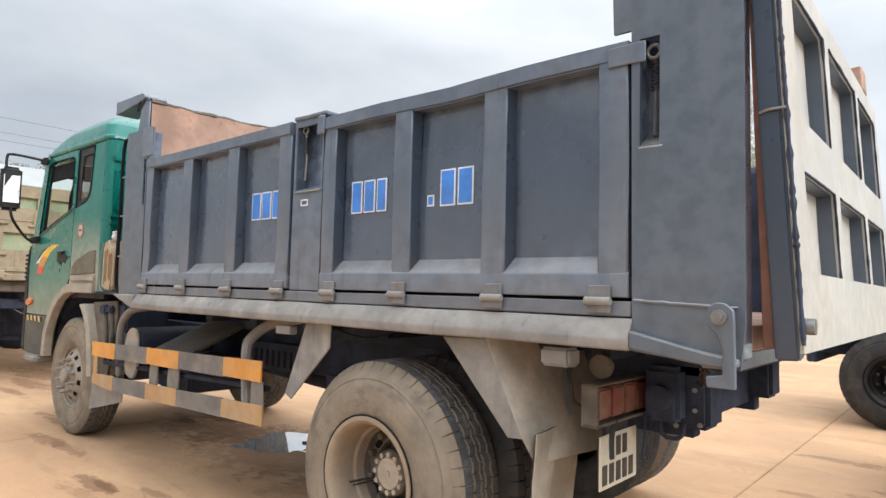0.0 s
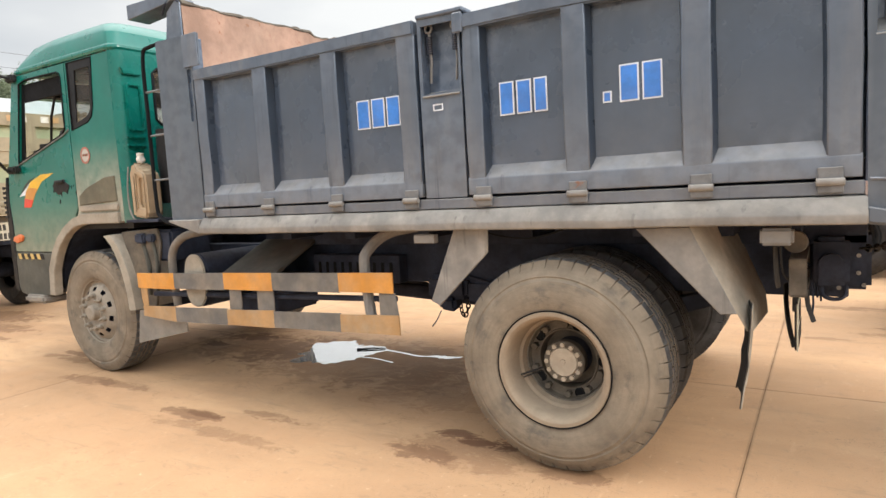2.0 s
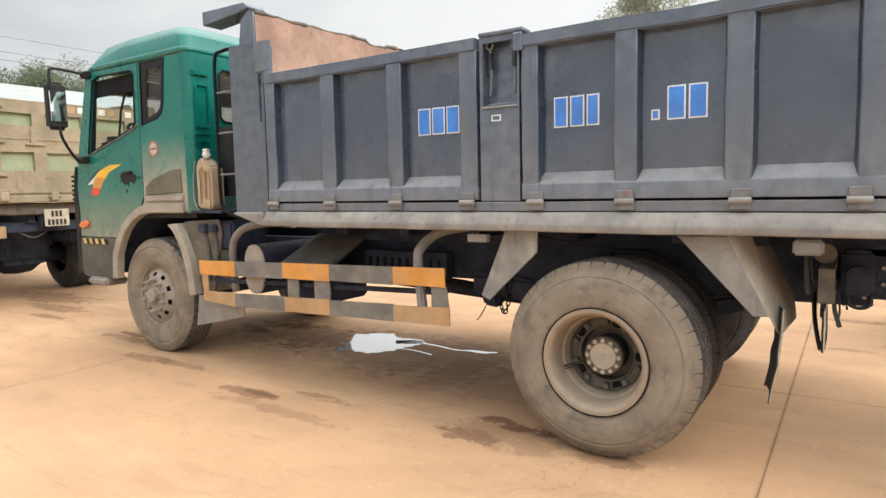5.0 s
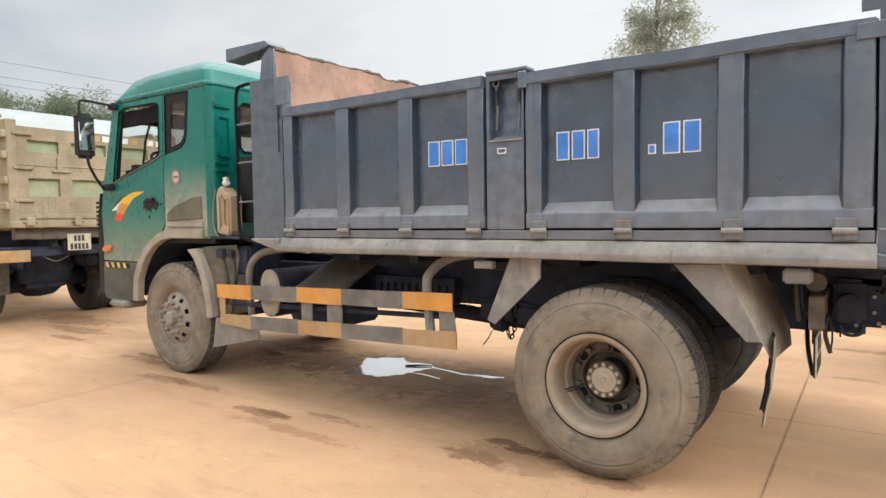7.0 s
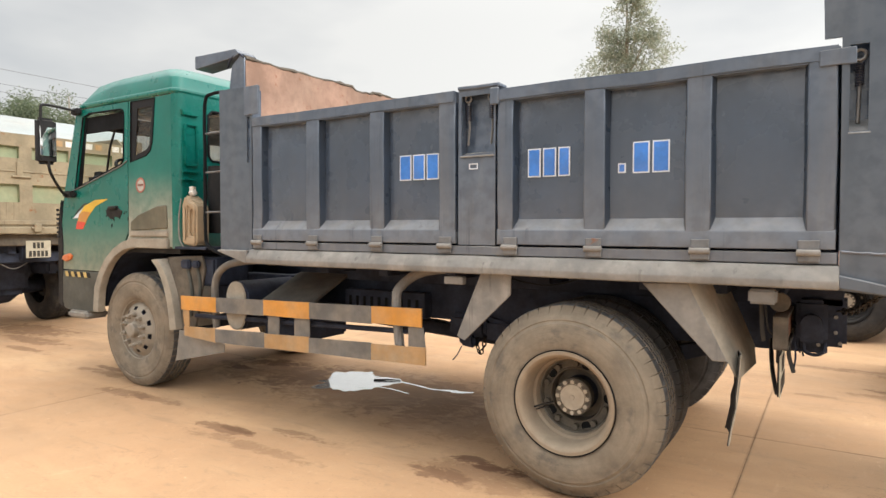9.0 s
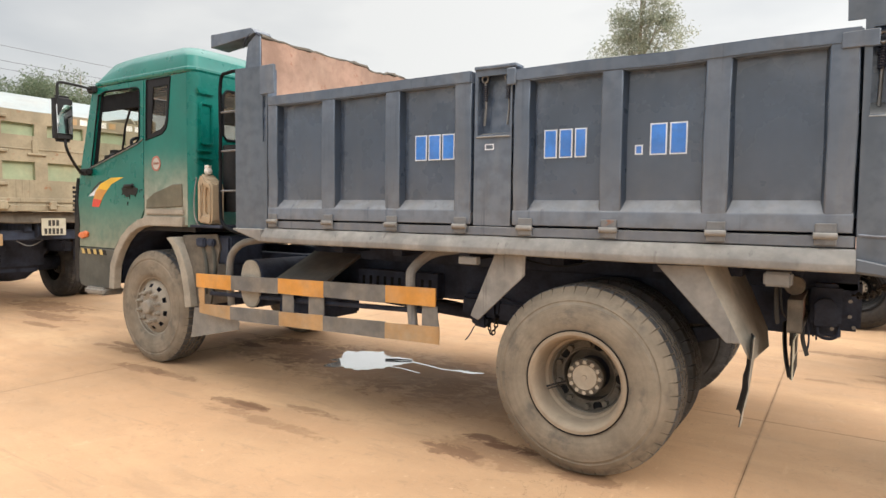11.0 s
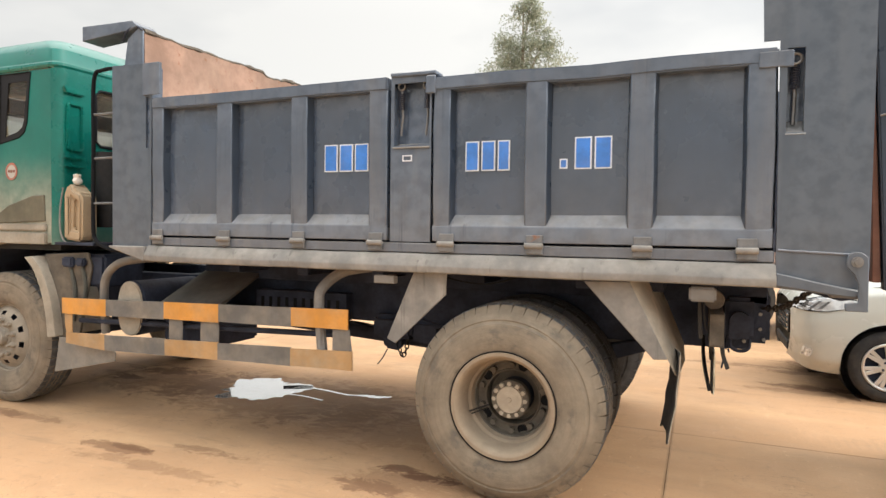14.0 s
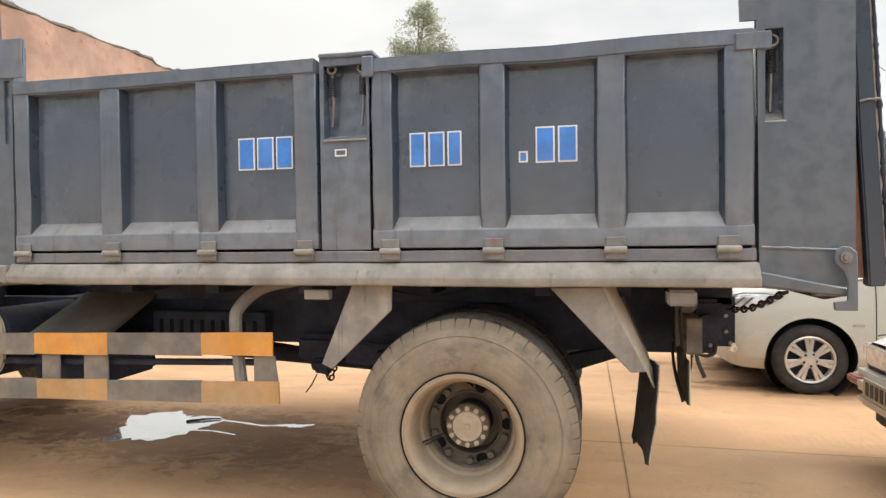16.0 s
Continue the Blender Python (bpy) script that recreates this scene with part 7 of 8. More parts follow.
def white_mpv():
    X, YC, H = 1.60, 4.11, 0.87
    car = root("white_minivan", (X + 2.2, YC, 0), "parked white seven-seat minivan with alloy wheels", "car")
    st = [
        (0.00, [(0.36, 0.30), (0.50, 0.36), (0.60, 0.50), (0.60, 0.62), (0.58, 0.74), (0.50, 0.80), (0.25, 0.83), (0.0, 0.835)]),
        (0.06, [(0.64, 0.25), (0.71, 0.34), (0.755, 0.50), (0.76, 0.64), (0.735, 0.83), (0.62, 0.89), (0.32, 0.92), (0.0, 0.93)]),
        (0.22, [(0.75, 0.22), (0.81, 0.32), (0.835, 0.50), (0.835, 0.66), (0.80, 0.87), (0.68, 0.935), (0.37, 0.965), (0.0, 0.975)]),
        (0.50, [(0.80, 0.21), (0.855, 0.32), (0.865, 0.52), (0.855, 0.72), (0.82, 0.91), (0.70, 0.985), (0.38, 1.015), (0.0, 1.03)]),
        (0.80, [(0.82, 0.21), (0.865, 0.32), (0.872, 0.55), (0.865, 0.78), (0.845, 0.93), (0.74, 1.02), (0.40, 1.055), (0.0, 1.065)]),
        (1.03, [(0.82, 0.21), (0.868, 0.32), (0.875, 0.55), (0.868, 0.80), (0.850, 0.965), (0.77, 1.06), (0.42, 1.10), (0.0, 1.11)]),
        (1.73, [(0.82, 0.21), (0.870, 0.32), (0.877, 0.55), (0.870, 0.82), (0.852, 1.00), (0.69, 1.52), (0.42, 1.60), (0.0, 1.62)]),
        (2.40, [(0.82, 0.21), (0.870, 0.32), (0.877, 0.55), (0.870, 0.82), (0.852, 1.02), (0.67, 1.62), (0.42, 1.69), (0.0, 1.71)]),
        (3.80, [(0.82, 0.22), (0.870, 0.33), (0.877, 0.55), (0.870, 0.83), (0.852, 1.05), (0.66, 1.62), (0.42, 1.68), (0.0, 1.70)]),
        (4.35, [(0.78, 0.28), (0.82, 0.36), (0.84, 0.55), (0.84, 0.84), (0.81, 1.06), (0.62, 1.50), (0.40, 1.56), (0.0, 1.58)]),
        (4.55, [(0.66, 0.34), (0.70, 0.40), (0.74, 0.55), (0.74, 0.84), (0.72, 1.02), (0.56, 1.32), (0.36, 1.38), (0.0, 1.40)]),
    ]
    arches = [(0.86, 0.315, 0.365), (3.58, 0.315, 0.365)]
    body, fine, full = car_body(X, YC, st, 56, arches, M_CARWHITE, car, "glossy white car body")
    for x, f in ((0.86, 0), (3.58, 0)):
        car_wheel(car, X + x, YC - H + 0.02, 0.308, 0.205)
        car_wheel(car, X + x, YC + H - 0.02, 0.315, 0.205, True)
        for e in (-1, 1):
            part("arch_liner", moved(lathe([(0.372, e * 0.85), (0.372, e * 0.55), (0.0, e * 0.55)], 32), pose(X + x, YC, 0.315)), M_BLACK, car, "black wheel arch liner")

    def on_side(x, z, off=0.006):
        i = int(np.argmin(abs(fine - x)))
        col = full[i]
        k = np.argsort(col[:, 1])
        return float(np.interp(z, col[k, 1], col[k, 0])) + off

    def patch(name, outline, material, label="", off=0.006, both=True, depth=0.008):
        made = None
        for s in ((-1, 1) if both else (-1,)):
            bm = bmesh.new()
            vs = [bm.verts.new((X + x, YC + s * on_side(x, z, off), z)) for x, z in outline]
            bm.faces.new(vs)
            bmesh.ops.triangulate(bm, faces=bm.faces[:])
            bmesh.ops.subdivide_edges(bm, edges=bm.edges[:], cuts=5, use_grid_fill=True)
            for v in bm.verts:
                v.co.y = YC + s * on_side(v.co.x - X, v.co.z, off)
            e = bmesh.ops.extrude_face_region(bm, geom=bm.faces[:])
            bmesh.ops.translate(bm, vec=(0, -s * depth, 0), verts=[g for g in e["geom"] if isinstance(g, bmesh.types.BMVert)])
            bmesh.ops.recalc_face_normals(bm, faces=bm.faces)
            made = part(name, bm, material, car, label)
        return made

    patch("quarter_window", [(1.19, 1.035), (1.50, 1.045), (1.50, 1.225), (1.42, 1.175)], M_DARKGLASS, "small tinted quarter window")
    patch("side_window", [(1.55, 1.050), (2.10, 1.075), (2.62, 1.09), (2.62, 1.55), (2.20, 1.55), (1.86, 1.46), (1.62, 1.30), (1.55, 1.255)], M_DARKGLASS, "tinted side window")
    patch("side_window", [(2.72, 1.10), (3.56, 1.11), (3.56, 1.55), (2.72, 1.56)], M_DARKGLASS, "tinted side window")
    patch("side_window", [(3.66, 1.12), (4.18, 1.13), (4.10, 1.48), (3.66, 1.54)], M_DARKGLASS, "tinted side window")
    # Windscreen, from the scuttle to the roof.
    bm = bmesh.new()
    vs = []
    for x, z, w in ((1.07, 1.150, 0.72), (1.38, 1.385, 0.68), (1.71, 1.645, 0.58)):
        vs.append([bm.verts.new((X + x - 0.012, YC + t * w, z + 0.006 - 0.05 * t * t)) for t in np.linspace(-1, 1, 9)])
    for a, b in zip(vs, vs[1:]):
        for i in range(8):
            bm.faces.new((a[i], b[i], b[i + 1], a[i + 1]))
    part("windscreen", bm, M_SCREEN, car, "sloping windscreen mirroring the sky", smooth=60)
    lamp = [(0.00, 0.775), (0.12, 0.765), (0.36, 0.765), (0.52, 0.795), (0.64, 0.862), (0.50, 0.885), (0.28, 0.885), (0.10, 0.850), (0.02, 0.825)]
    patch("lamp_seam", [(0.31 + (x - 0.31) * 1.035, 0.824 + (z - 0.824) * 1.11) for x, z in lamp], M_SEAL, "dark seam round the lamp", 0.007)
    patch("headlight", lamp, M_LAMP, "swept-back clear headlight", 0.011)
    for a, b in ((0.05, 0.10), (0.16, 0.20), (0.26, 0.30)):
        patch("lamp_cell", [(a, 0.785), (b, 0.783), (b + 0.10, 0.855), (a + 0.10, 0.850)], M_HINGE, "grey lamp cell", 0.014)
    patch("turn_lens", [(0.0, 0.790), (0.035, 0.788), (0.060, 0.825), (0.020, 0.822)], M_AMBER, "red turn lens", 0.015)
    patch("fog_recess", [(0.10, 0.36), (0.20, 0.35), (0.22, 0.42), (0.12, 0.44)], M_LAMP, "fog lamp", 0.014)
    part("grille", join(*[box(X - 0.012, X + 0.02, YC - 0.40, YC + 0.40, 0.52 + 0.045 * i, 0.545 + 0.045 * i, 0.006) for i in range(4)]), M_CHROME, car, "chrome slatted grille")
    part("grille_back", box(X + 0.004, X + 0.03, YC - 0.44, YC + 0.44, 0.50, 0.70, 0.01), M_BLACK, car)
    part("lower_intake", box(X - 0.006, X + 0.03, YC - 0.44, YC + 0.44, 0.33, 0.43, 0.02), M_BLACK, car)
    for s in (-1, 1):
        part("side_trim", tube([(X + x, YC + s * on_side(x, 1.0, 0.004), 1.02 + 0.01 * (x - 1.4)) for x in np.linspace(1.15, 4.1, 14)], 0.012, 6), M_CHROME, car, "bright belt moulding")
        part("sill", box(X + 1.25, X + 3.2, YC + s * 0.80 - 0.05, YC + s * 0.80 + 0.05, 0.18, 0.26, 0.02), M_BLACK, car)
        for xx in (1.36, 2.66, 3.60):
            part("door_seam", tube([(X + xx + 0.05 * max(0, z - 1.0), YC + s * on_side(xx, z, 0.001), z) for z in np.linspace(0.30, 1.02, 10)], 0.004, 5), M_BLACK, car)
        part("wing_mirror", box(X + 1.50, X + 1.64, YC + s * 0.90 - 0.10, YC + s * 0.90 + 0.10, 1.05, 1.19, 0.04, 3), M_CARWHITE, car, "white wing mirror")
        part("side_badge", box(X + 1.18, X + 1.27, YC + s * on_side(1.22, 0.62, 0.0) - 0.006, YC + s * on_side(1.22, 0.62, 0.0) + 0.006, 0.615, 0.632, 0.0), M_CHROME, car)
        part("hood_line", tube([(X + x, YC + s * w, z) for x, w, z in ((0.30, 0.70, 0.868), (0.55, 0.735, 0.945), (0.8, 0.775, 0.995), (1.0, 0.79, 1.035))], 0.004, 5), M_BLACK, car)
    part("underbody", box(X + 0.2, X + 4.3, YC - 0.62, YC + 0.62, 0.17, 0.30, 0.03), M_BLACK, car)
    part("cabin", join(box(X + 1.75, X + 1.95, YC - 0.6, YC + 0.6, 0.8, 1.05, 0.05), box(X + 2.3, X + 2.5, YC - 0.6, YC - 0.1, 0.6, 1.25, 0.06), box(X + 2.3, X + 2.5, YC + 0.1, YC + 0.6, 0.6, 1.25, 0.06)), M_SEAT, car, "dark seats and dashboard")
    # A short, blunt nose ahead of the wheels.
    for ob in car.children_recursive:
        if ob.matrix_basis == IDENT:
            for v in ob.data.vertices:
                if v.co.x < X + 0.45:
                    v.co.x = X + 0.13 + (v.co.x - X) * 0.32 / 0.45


white_mpv()


def white_saloon():
    X, YC, H = 2.27, 0.93, 0.80
    car = root("white_saloon", (X + 2.0, YC, 0), "older white saloon car with pale bumper", "car")
    st = [
        (0.00, [(0.66, 0.40), (0.70, 0.45), (0.71, 0.55), (0.71, 0.62), (0.70, 0.70), (0.64, 0.745), (0.35, 0.75), (0.0, 0.752)]),
        (0.05, [(0.70, 0.30), (0.745, 0.40), (0.755, 0.55), (0.755, 0.62), (0.735, 0.72), (0.66, 0.775), (0.35, 0.79), (0.0, 0.795)]),
        (0.25, [(0.74, 0.24), (0.785, 0.36), (0.795, 0.52), (0.79, 0.64), (0.765, 0.76), (0.68, 0.815), (0.36, 0.835), (0.0, 0.84)]),
        (1.05, [(0.76, 0.22), (0.795, 0.34), (0.80, 0.52), (0.795, 0.70), (0.775, 0.84), (0.69, 0.90), (0.37, 0.92), (0.0, 0.925)]),
        (1.35, [(0.76, 0.22), (0.795, 0.34), (0.80, 0.52), (0.795, 0.70), (0.775, 0.86), (0.69, 0.92), (0.37, 0.945), (0.0, 0.95)]),
        (1.95, [(0.76, 0.22), (0.795, 0.34), (0.80, 0.52), (0.795, 0.72), (0.775, 0.88), (0.58, 1.30), (0.36, 1.37), (0.0, 1.38)]),
        (3.00, [(0.76, 0.22), (0.795, 0.34), (0.80, 0.52), (0.795, 0.74), (0.775, 0.90), (0.58, 1.32), (0.36, 1.38), (0.0, 1.39)]),
        (3.55, [(0.76, 0.24), (0.795, 0.36), (0.80, 0.54), (0.795, 0.76), (0.765, 0.90), (0.66, 0.98), (0.36, 1.00), (0.0, 1.005)]),
        (4.10, [(0.70, 0.34), (0.74, 0.42), (0.75, 0.55), (0.75, 0.74), (0.72, 0.86), (0.62, 0.92), (0.34, 0.935), (0.0, 0.94)]),
    ]
    body, fine, full = car_body(X, YC, st, 48, [(0.78, 0.30, 0.335), (3.12, 0.30, 0.335)], M_CARWHITE2, car, "faded white car body")
    for x in (0.78, 3.12):
        car_wheel(car, X + x, YC - H + 0.03, 0.29, 0.185, False, 6)
        car_wheel(car, X + x, YC + H - 0.03, 0.29, 0.185, True, 6)
    part("bumper", join(dented(box(X - 0.09, X + 0.06, YC - 0.80, YC + 0.80, 0.43, 0.565, 0.05, 4), 0.003, 3, 0.2), box(X - 0.05, X + 0.55, YC + 0.74, YC + 0.825, 0.43, 0.555, 0.03, 3), box(X - 0.05, X + 0.55, YC - 0.825, YC - 0.74, 0.43, 0.555, 0.03, 3)), M_CARWHITE2, car, "pale wrap-around bumper")
    part("bumper_apron", box(X - 0.05, X + 0.10, YC - 0.76, YC + 0.76, 0.335, 0.425, 0.03, 2), M_CARWHITE2, car, "white apron below the bumper")
    pl = part("number_plate", box(X - 0.106, X - 0.098, YC + 0.02, YC + 0.50, 0.435, 0.555, 0.003), M_PLATE, car, "white number plate with unreadable dark bars")
    for i in range(7):
        part("plate_bar", box(X - 0.1085, X - 0.1065, YC + 0.05 + 0.062 * i, YC + 0.092 + 0.062 * i, 0.455, 0.535, 0.0), M_INK, pl)
    g = part("grille", box(X - 0.005, X + 0.02, YC - 0.38, YC + 0.38, 0.60, 0.725, 0.01), M_BLACK, car, "black slatted grille")
    for i in range(4):
        part("slat", box(X - 0.018, X - 0.004, YC - 0.38, YC + 0.38, 0.612 + 0.030 * i, 0.620 + 0.030 * i, 0.003), M_CHASSIS, g)
    part("grille_frame", join(box(X - 0.020, X - 0.002, YC - 0.39, YC + 0.39, 0.722, 0.734, 0.004), box(X - 0.020, X - 0.002, YC - 0.39, YC + 0.39, 0.594, 0.604, 0.004)), M_CHROME, g, "thin chrome grille frame")
    part("emblem", moved(lathe([(0, -0.006), (0.035, -0.004), (0.04, 0.006)], 20, "x"), pose(X - 0.022, YC, 0.665)), M_CHROME, g, "round chrome emblem")
    for y0, y1 in ((YC + 0.40, YC + 0.705), (YC - 0.705, YC - 0.40)):
        part("headlight", box(X - 0.014, X + 0.05, y0, y1, 0.595, 0.725, 0.015, 2), M_LAMP, car, "rectangular headlight")
    for s in (-1, 1):
        part("corner_lamp", box(X + 0.0, X + 0.16, YC + s * 0.755 - 0.03, YC + s * 0.755 + 0.03, 0.60, 0.72, 0.012, 2), M_AMBER if s < 0 else M_LAMP, car, "wrap-round corner lamp")
        part("hood_line", tube([(X + 0.04, YC + s * 0.665, 0.78), (X + 0.3, YC + s * 0.685, 0.825), (X + 1.1, YC + s * 0.695, 0.905)], 0.004, 5), M_BLACK, car)
        part("bumper_rubber", tube([(X + 0.5, YC + s * 0.83, 0.50), (X - 0.02, YC + s * 0.83, 0.50)], 0.014, 6), M_BLACK, car)
    part("chin", box(X + 0.05, X + 0.14, YC - 0.74, YC + 0.74, 0.22, 0.34, 0.02, 2), M_BLACK, car, "black lower chin")
    for y in (YC + 0.70, YC - 0.70):
        part("bumper_lamp", box(X - 0.096, X - 0.04, y - 0.075, y + 0.075, 0.475, 0.525, 0.010, 2), M_BADGE, car, "dull orange bumper lamp")
    part("windscreen", prism([(X + 1.33, 0.975), (X + 1.345, 0.975), (X + 1.93, 1.395), (X + 1.915, 1.395)], "y", YC - 0.56, YC + 0.56), M_DARKGLASS, car, "windscreen")
    for s in (-1, 1):
        for outline in ([(1.60, 0.955), (2.38, 0.965), (2.38, 1.275), (2.05, 1.275)], [(2.45, 0.965), (3.20, 0.975), (2.98, 1.275), (2.45, 1.275)]):
            b = bmesh.new()
            b.faces.new([b.verts.new((X + x, YC + s * (0.795 - (z - 0.88) * 0.46), z)) for x, z in outline])
            e = bmesh.ops.extrude_face_region(b, geom=b.faces[:])
            bmesh.ops.translate(b, vec=(0, -s * 0.02, 0), verts=[g for g in e["geom"] if isinstance(g, bmesh.types.BMVert)])
            bmesh.ops.recalc_face_normals(b, faces=b.faces)
            part("side_window", b, M_DARKGLASS, car, "dark side window")
    part("rear_window", prism([(X + 3.03, 1.345), (X + 3.045, 1.36), (X + 3.49, 1.045), (X + 3.475, 1.03)], "y", YC - 0.55, YC + 0.55), M_DARKGLASS, car, "dark rear window")
    part("underbody", box(X + 0.2, X + 3.9, YC - 0.6, YC + 0.6, 0.17, 0.28, 0.03), M_BLACK, car)


white_saloon()


# ---- lorries in the row behind ----
def green_chassis_truck():
    t = root("bonnet_truck", (2.15, 7.5, 0), "old grey-green lorry with black wheels parked in the row behind", "truck")
    for y, f in ((6.30, False), (8.5, True)):
        truck_wheel(t, 1.50, y, 0.527, "black", f, (M_TYREBLACK, M_TYREBLACK))
        truck_wheel(t, 5.4, y, 0.527, "black", f, (M_TYREBLACK, M_TYREBLACK))
    part("frame", join(box(0.7, 6.3, 6.85, 6.95, 0.75, 0.98, 0.01), box(0.7, 6.3, 7.85, 7.95, 0.75, 0.98, 0.01), box(0.62, 0.74, 6.5, 8.4, 0.66, 0.95, 0.02)), M_CHASSIS, t, "black ladder frame")
    part("axle", join(tube([(1.5, 6.5, 0.53), (1.5, 8.3, 0.53)], 0.08, 12), tube([(5.4, 6.5, 0.53), (5.4, 8.3, 0.53)], 0.09, 12)), M_CHASSIS, t)
    part("bonnet", loft([rounded_rect(0.75, 1.75, 6.75, 8.05, 0.12, 0.95), rounded_rect(0.75, 1.75, 6.75, 8.05, 0.12, 1.45), rounded_rect(0.95, 1.75, 6.9, 7.9, 0.15, 1.62)]), M_GREYGREEN, t, "grey-green bonnet")
    part("mudguard", prism([(0.85, 0.85), (1.0, 1.08), (1.3, 1.18), (1.75, 1.18), (2.05, 1.0), (2.2, 0.7), (2.26, 0.7), (2.12, 1.05), (1.8, 1.24), (1.28, 1.24), (0.95, 1.12), (0.80, 0.87)], "y", 6.32, 6.75, 0.01), M_GREYGREEN, t, "pale front mudguard")
    c = part("cab", loft([rounded_rect(1.75, 2.75, 6.40, 8.40, 0.12, 1.0), rounded_rect(1.70, 2.78, 6.38, 8.42, 0.12, 1.9), rounded_rect(1.78, 2.76, 6.42, 8.38, 0.20, 2.70), rounded_rect(1.95, 2.66, 6.6, 8.2, 0.28, 2.86)]), M_GREYGREEN, t, "faded grey-green cab with rounded roof", smooth=40)
    part("cab_window", box(1.95, 2.6, 6.375, 6.40, 1.95, 2.50, 0.02), M_DARKGLASS, c, "dark side window")
    part("door_mark", box(1.85, 1.95, 6.372, 6.385, 1.62, 1.85, 0.0), M_CLOTH, c, "worn white painted bar")
    # Winch and levers on the frame behind the cab.
    part("winch", join(moved(lathe([(0, -0.35), (0.22, -0.35), (0.22, -0.3), (0.14, -0.28), (0.14, 0.28), (0.22, 0.3), (0.22, 0.35), (0, 0.35)], 20), pose(3.95, 7.05, 1.42)), box(3.55, 4.25, 6.6, 7.4, 1.04, 1.22, 0.02)), M_CHASSIS, t, "oily winch drum")
    part("lever_stand", join(box(3.86, 4.02, 6.42, 6.56, 1.08, 1.46, 0.02), box(3.70, 3.84, 6.45, 6.58, 1.04, 1.30, 0.02)), M_CAN, t, "tan lever stand")
    for k in range(4):
        part("lever", join(tube([(3.62 + 0.09 * k, 6.5, 1.22), (3.60 + 0.10 * k, 6.47, 1.62), (3.64 + 0.11 * k, 6.45, 1.80 + 0.03 * (k % 2))], 0.016, 6), moved(lathe([(0, -0.03), (0.028, -0.02), (0.028, 0.02), (0, 0.03)], 10, "z"), pose(3.64 + 0.11 * k, 6.45, 1.82 + 0.03 * (k % 2)))), M_CHASSIS, t, "dark control lever")
    part("oil_drum", moved(bevel(lathe([(0, -0.24), (0.10, -0.24), (0.11, -0.2), (0.105, 0.0), (0.11, 0.2), (0.09, 0.26), (0, 0.27)], 20, "z"), 0.006), pose(4.10, 6.55, 1.62)), M_TRIM, t, "pale grey oil drum")
    for k in range(5):
        part("hose", tube(arc_path([(3.55 + 0.16 * k, 6.6, 1.20), (3.52 + 0.17 * k, 6.48, 1.52), (3.66 + 0.15 * k, 6.50, 1.66 - 0.03 * k), (3.82 + 0.12 * k, 6.6, 1.45)], 5), 0.018, 6), M_CHASSIS, t, "oily hydraulic hose")
    part("gear_case", join(box(4.25, 5.2, 6.6, 7.9, 1.04, 1.52, 0.06, 2), box(4.35, 4.9, 6.7, 7.6, 1.52, 1.70, 0.05, 2)), M_CHASSIS, t, "black gear case")
    part("deck", box(2.9, 6.3, 6.4, 8.4, 0.98, 1.04, 0.01), M_CHASSIS, t)
    shift = Matrix.Translation((-0.12, 0.1, 0))
    for ob in t.children_recursive:
        if ob.parent == t:
            ob.matrix_basis = shift @ ob.matrix_basis


green_chassis_truck()


def teal_truck():
    t = root("teal_truck", (6.4, 10.5, 0), "dark green lorry cab with slatted rear guard", "truck")
    shell = part("cab", loft([rounded_rect(5.25, 7.2, 9.5, 11.5, 0.12, 1.0), rounded_rect(5.2, 7.3, 9.45, 11.55, 0.12, 2.1), rounded_rect(5.35, 7.1, 9.55, 11.45, 0.18, 3.05), rounded_rect(5.55, 6.9, 9.75, 11.25, 0.25, 3.20)]), M_TEAL, t, "dark green rounded cab", smooth=40)
    # Pale lens material stands in for sky seen through the pane.
    part("rear_window", box(5.165, 5.185, 9.95, 11.1, 2.50, 2.82, 0.01), M_LAMP, shell, "rear window toned pale for the sky behind it")
    part("back_panel", prism([(9.55, 2.03), (11.45, 2.03), (11.42, 2.88), (11.25, 3.02), (9.75, 3.02), (9.58, 2.88)], "x", 5.18, 5.22, 0.01), M_GREYGREEN, shell, "pale grey-green cab back")
    part("cab_window", box(5.7, 6.8, 9.44, 9.50, 2.2, 2.85, 0.03), M_DARKGLASS, shell, "dark side window")
    g = part("guard", join(box(5.00, 5.06, 9.45, 11.55, 2.40, 2.45, 0.01), box(5.00, 5.06, 9.45, 11.55, 1.92, 2.04, 0.01), box(5.10, 5.13, 9.5, 11.5, 1.95, 2.42, 0.01)), M_GREYGREEN, t, "pale slatted guard")
    for i in range(12):
        part("slat", box(5.01, 5.05, 9.5 + 0.17 * i, 9.57 + 0.17 * i, 2.04, 2.40, 0.005), M_CHASSIS, g)
    part("frame", box(2.8, 7.4, 9.9, 11.1, 0.75, 1.0, 0.02), M_CHASSIS, t)
    for x in (3.4, 6.5):
        truck_wheel(t, x, 9.55, 0.527, "black", False, (M_TYREBLACK, M_TYREBLACK))
        truck_wheel(t, x, 11.45, 0.527, "black", True, (M_TYREBLACK, M_TYREBLACK))


teal_truck()


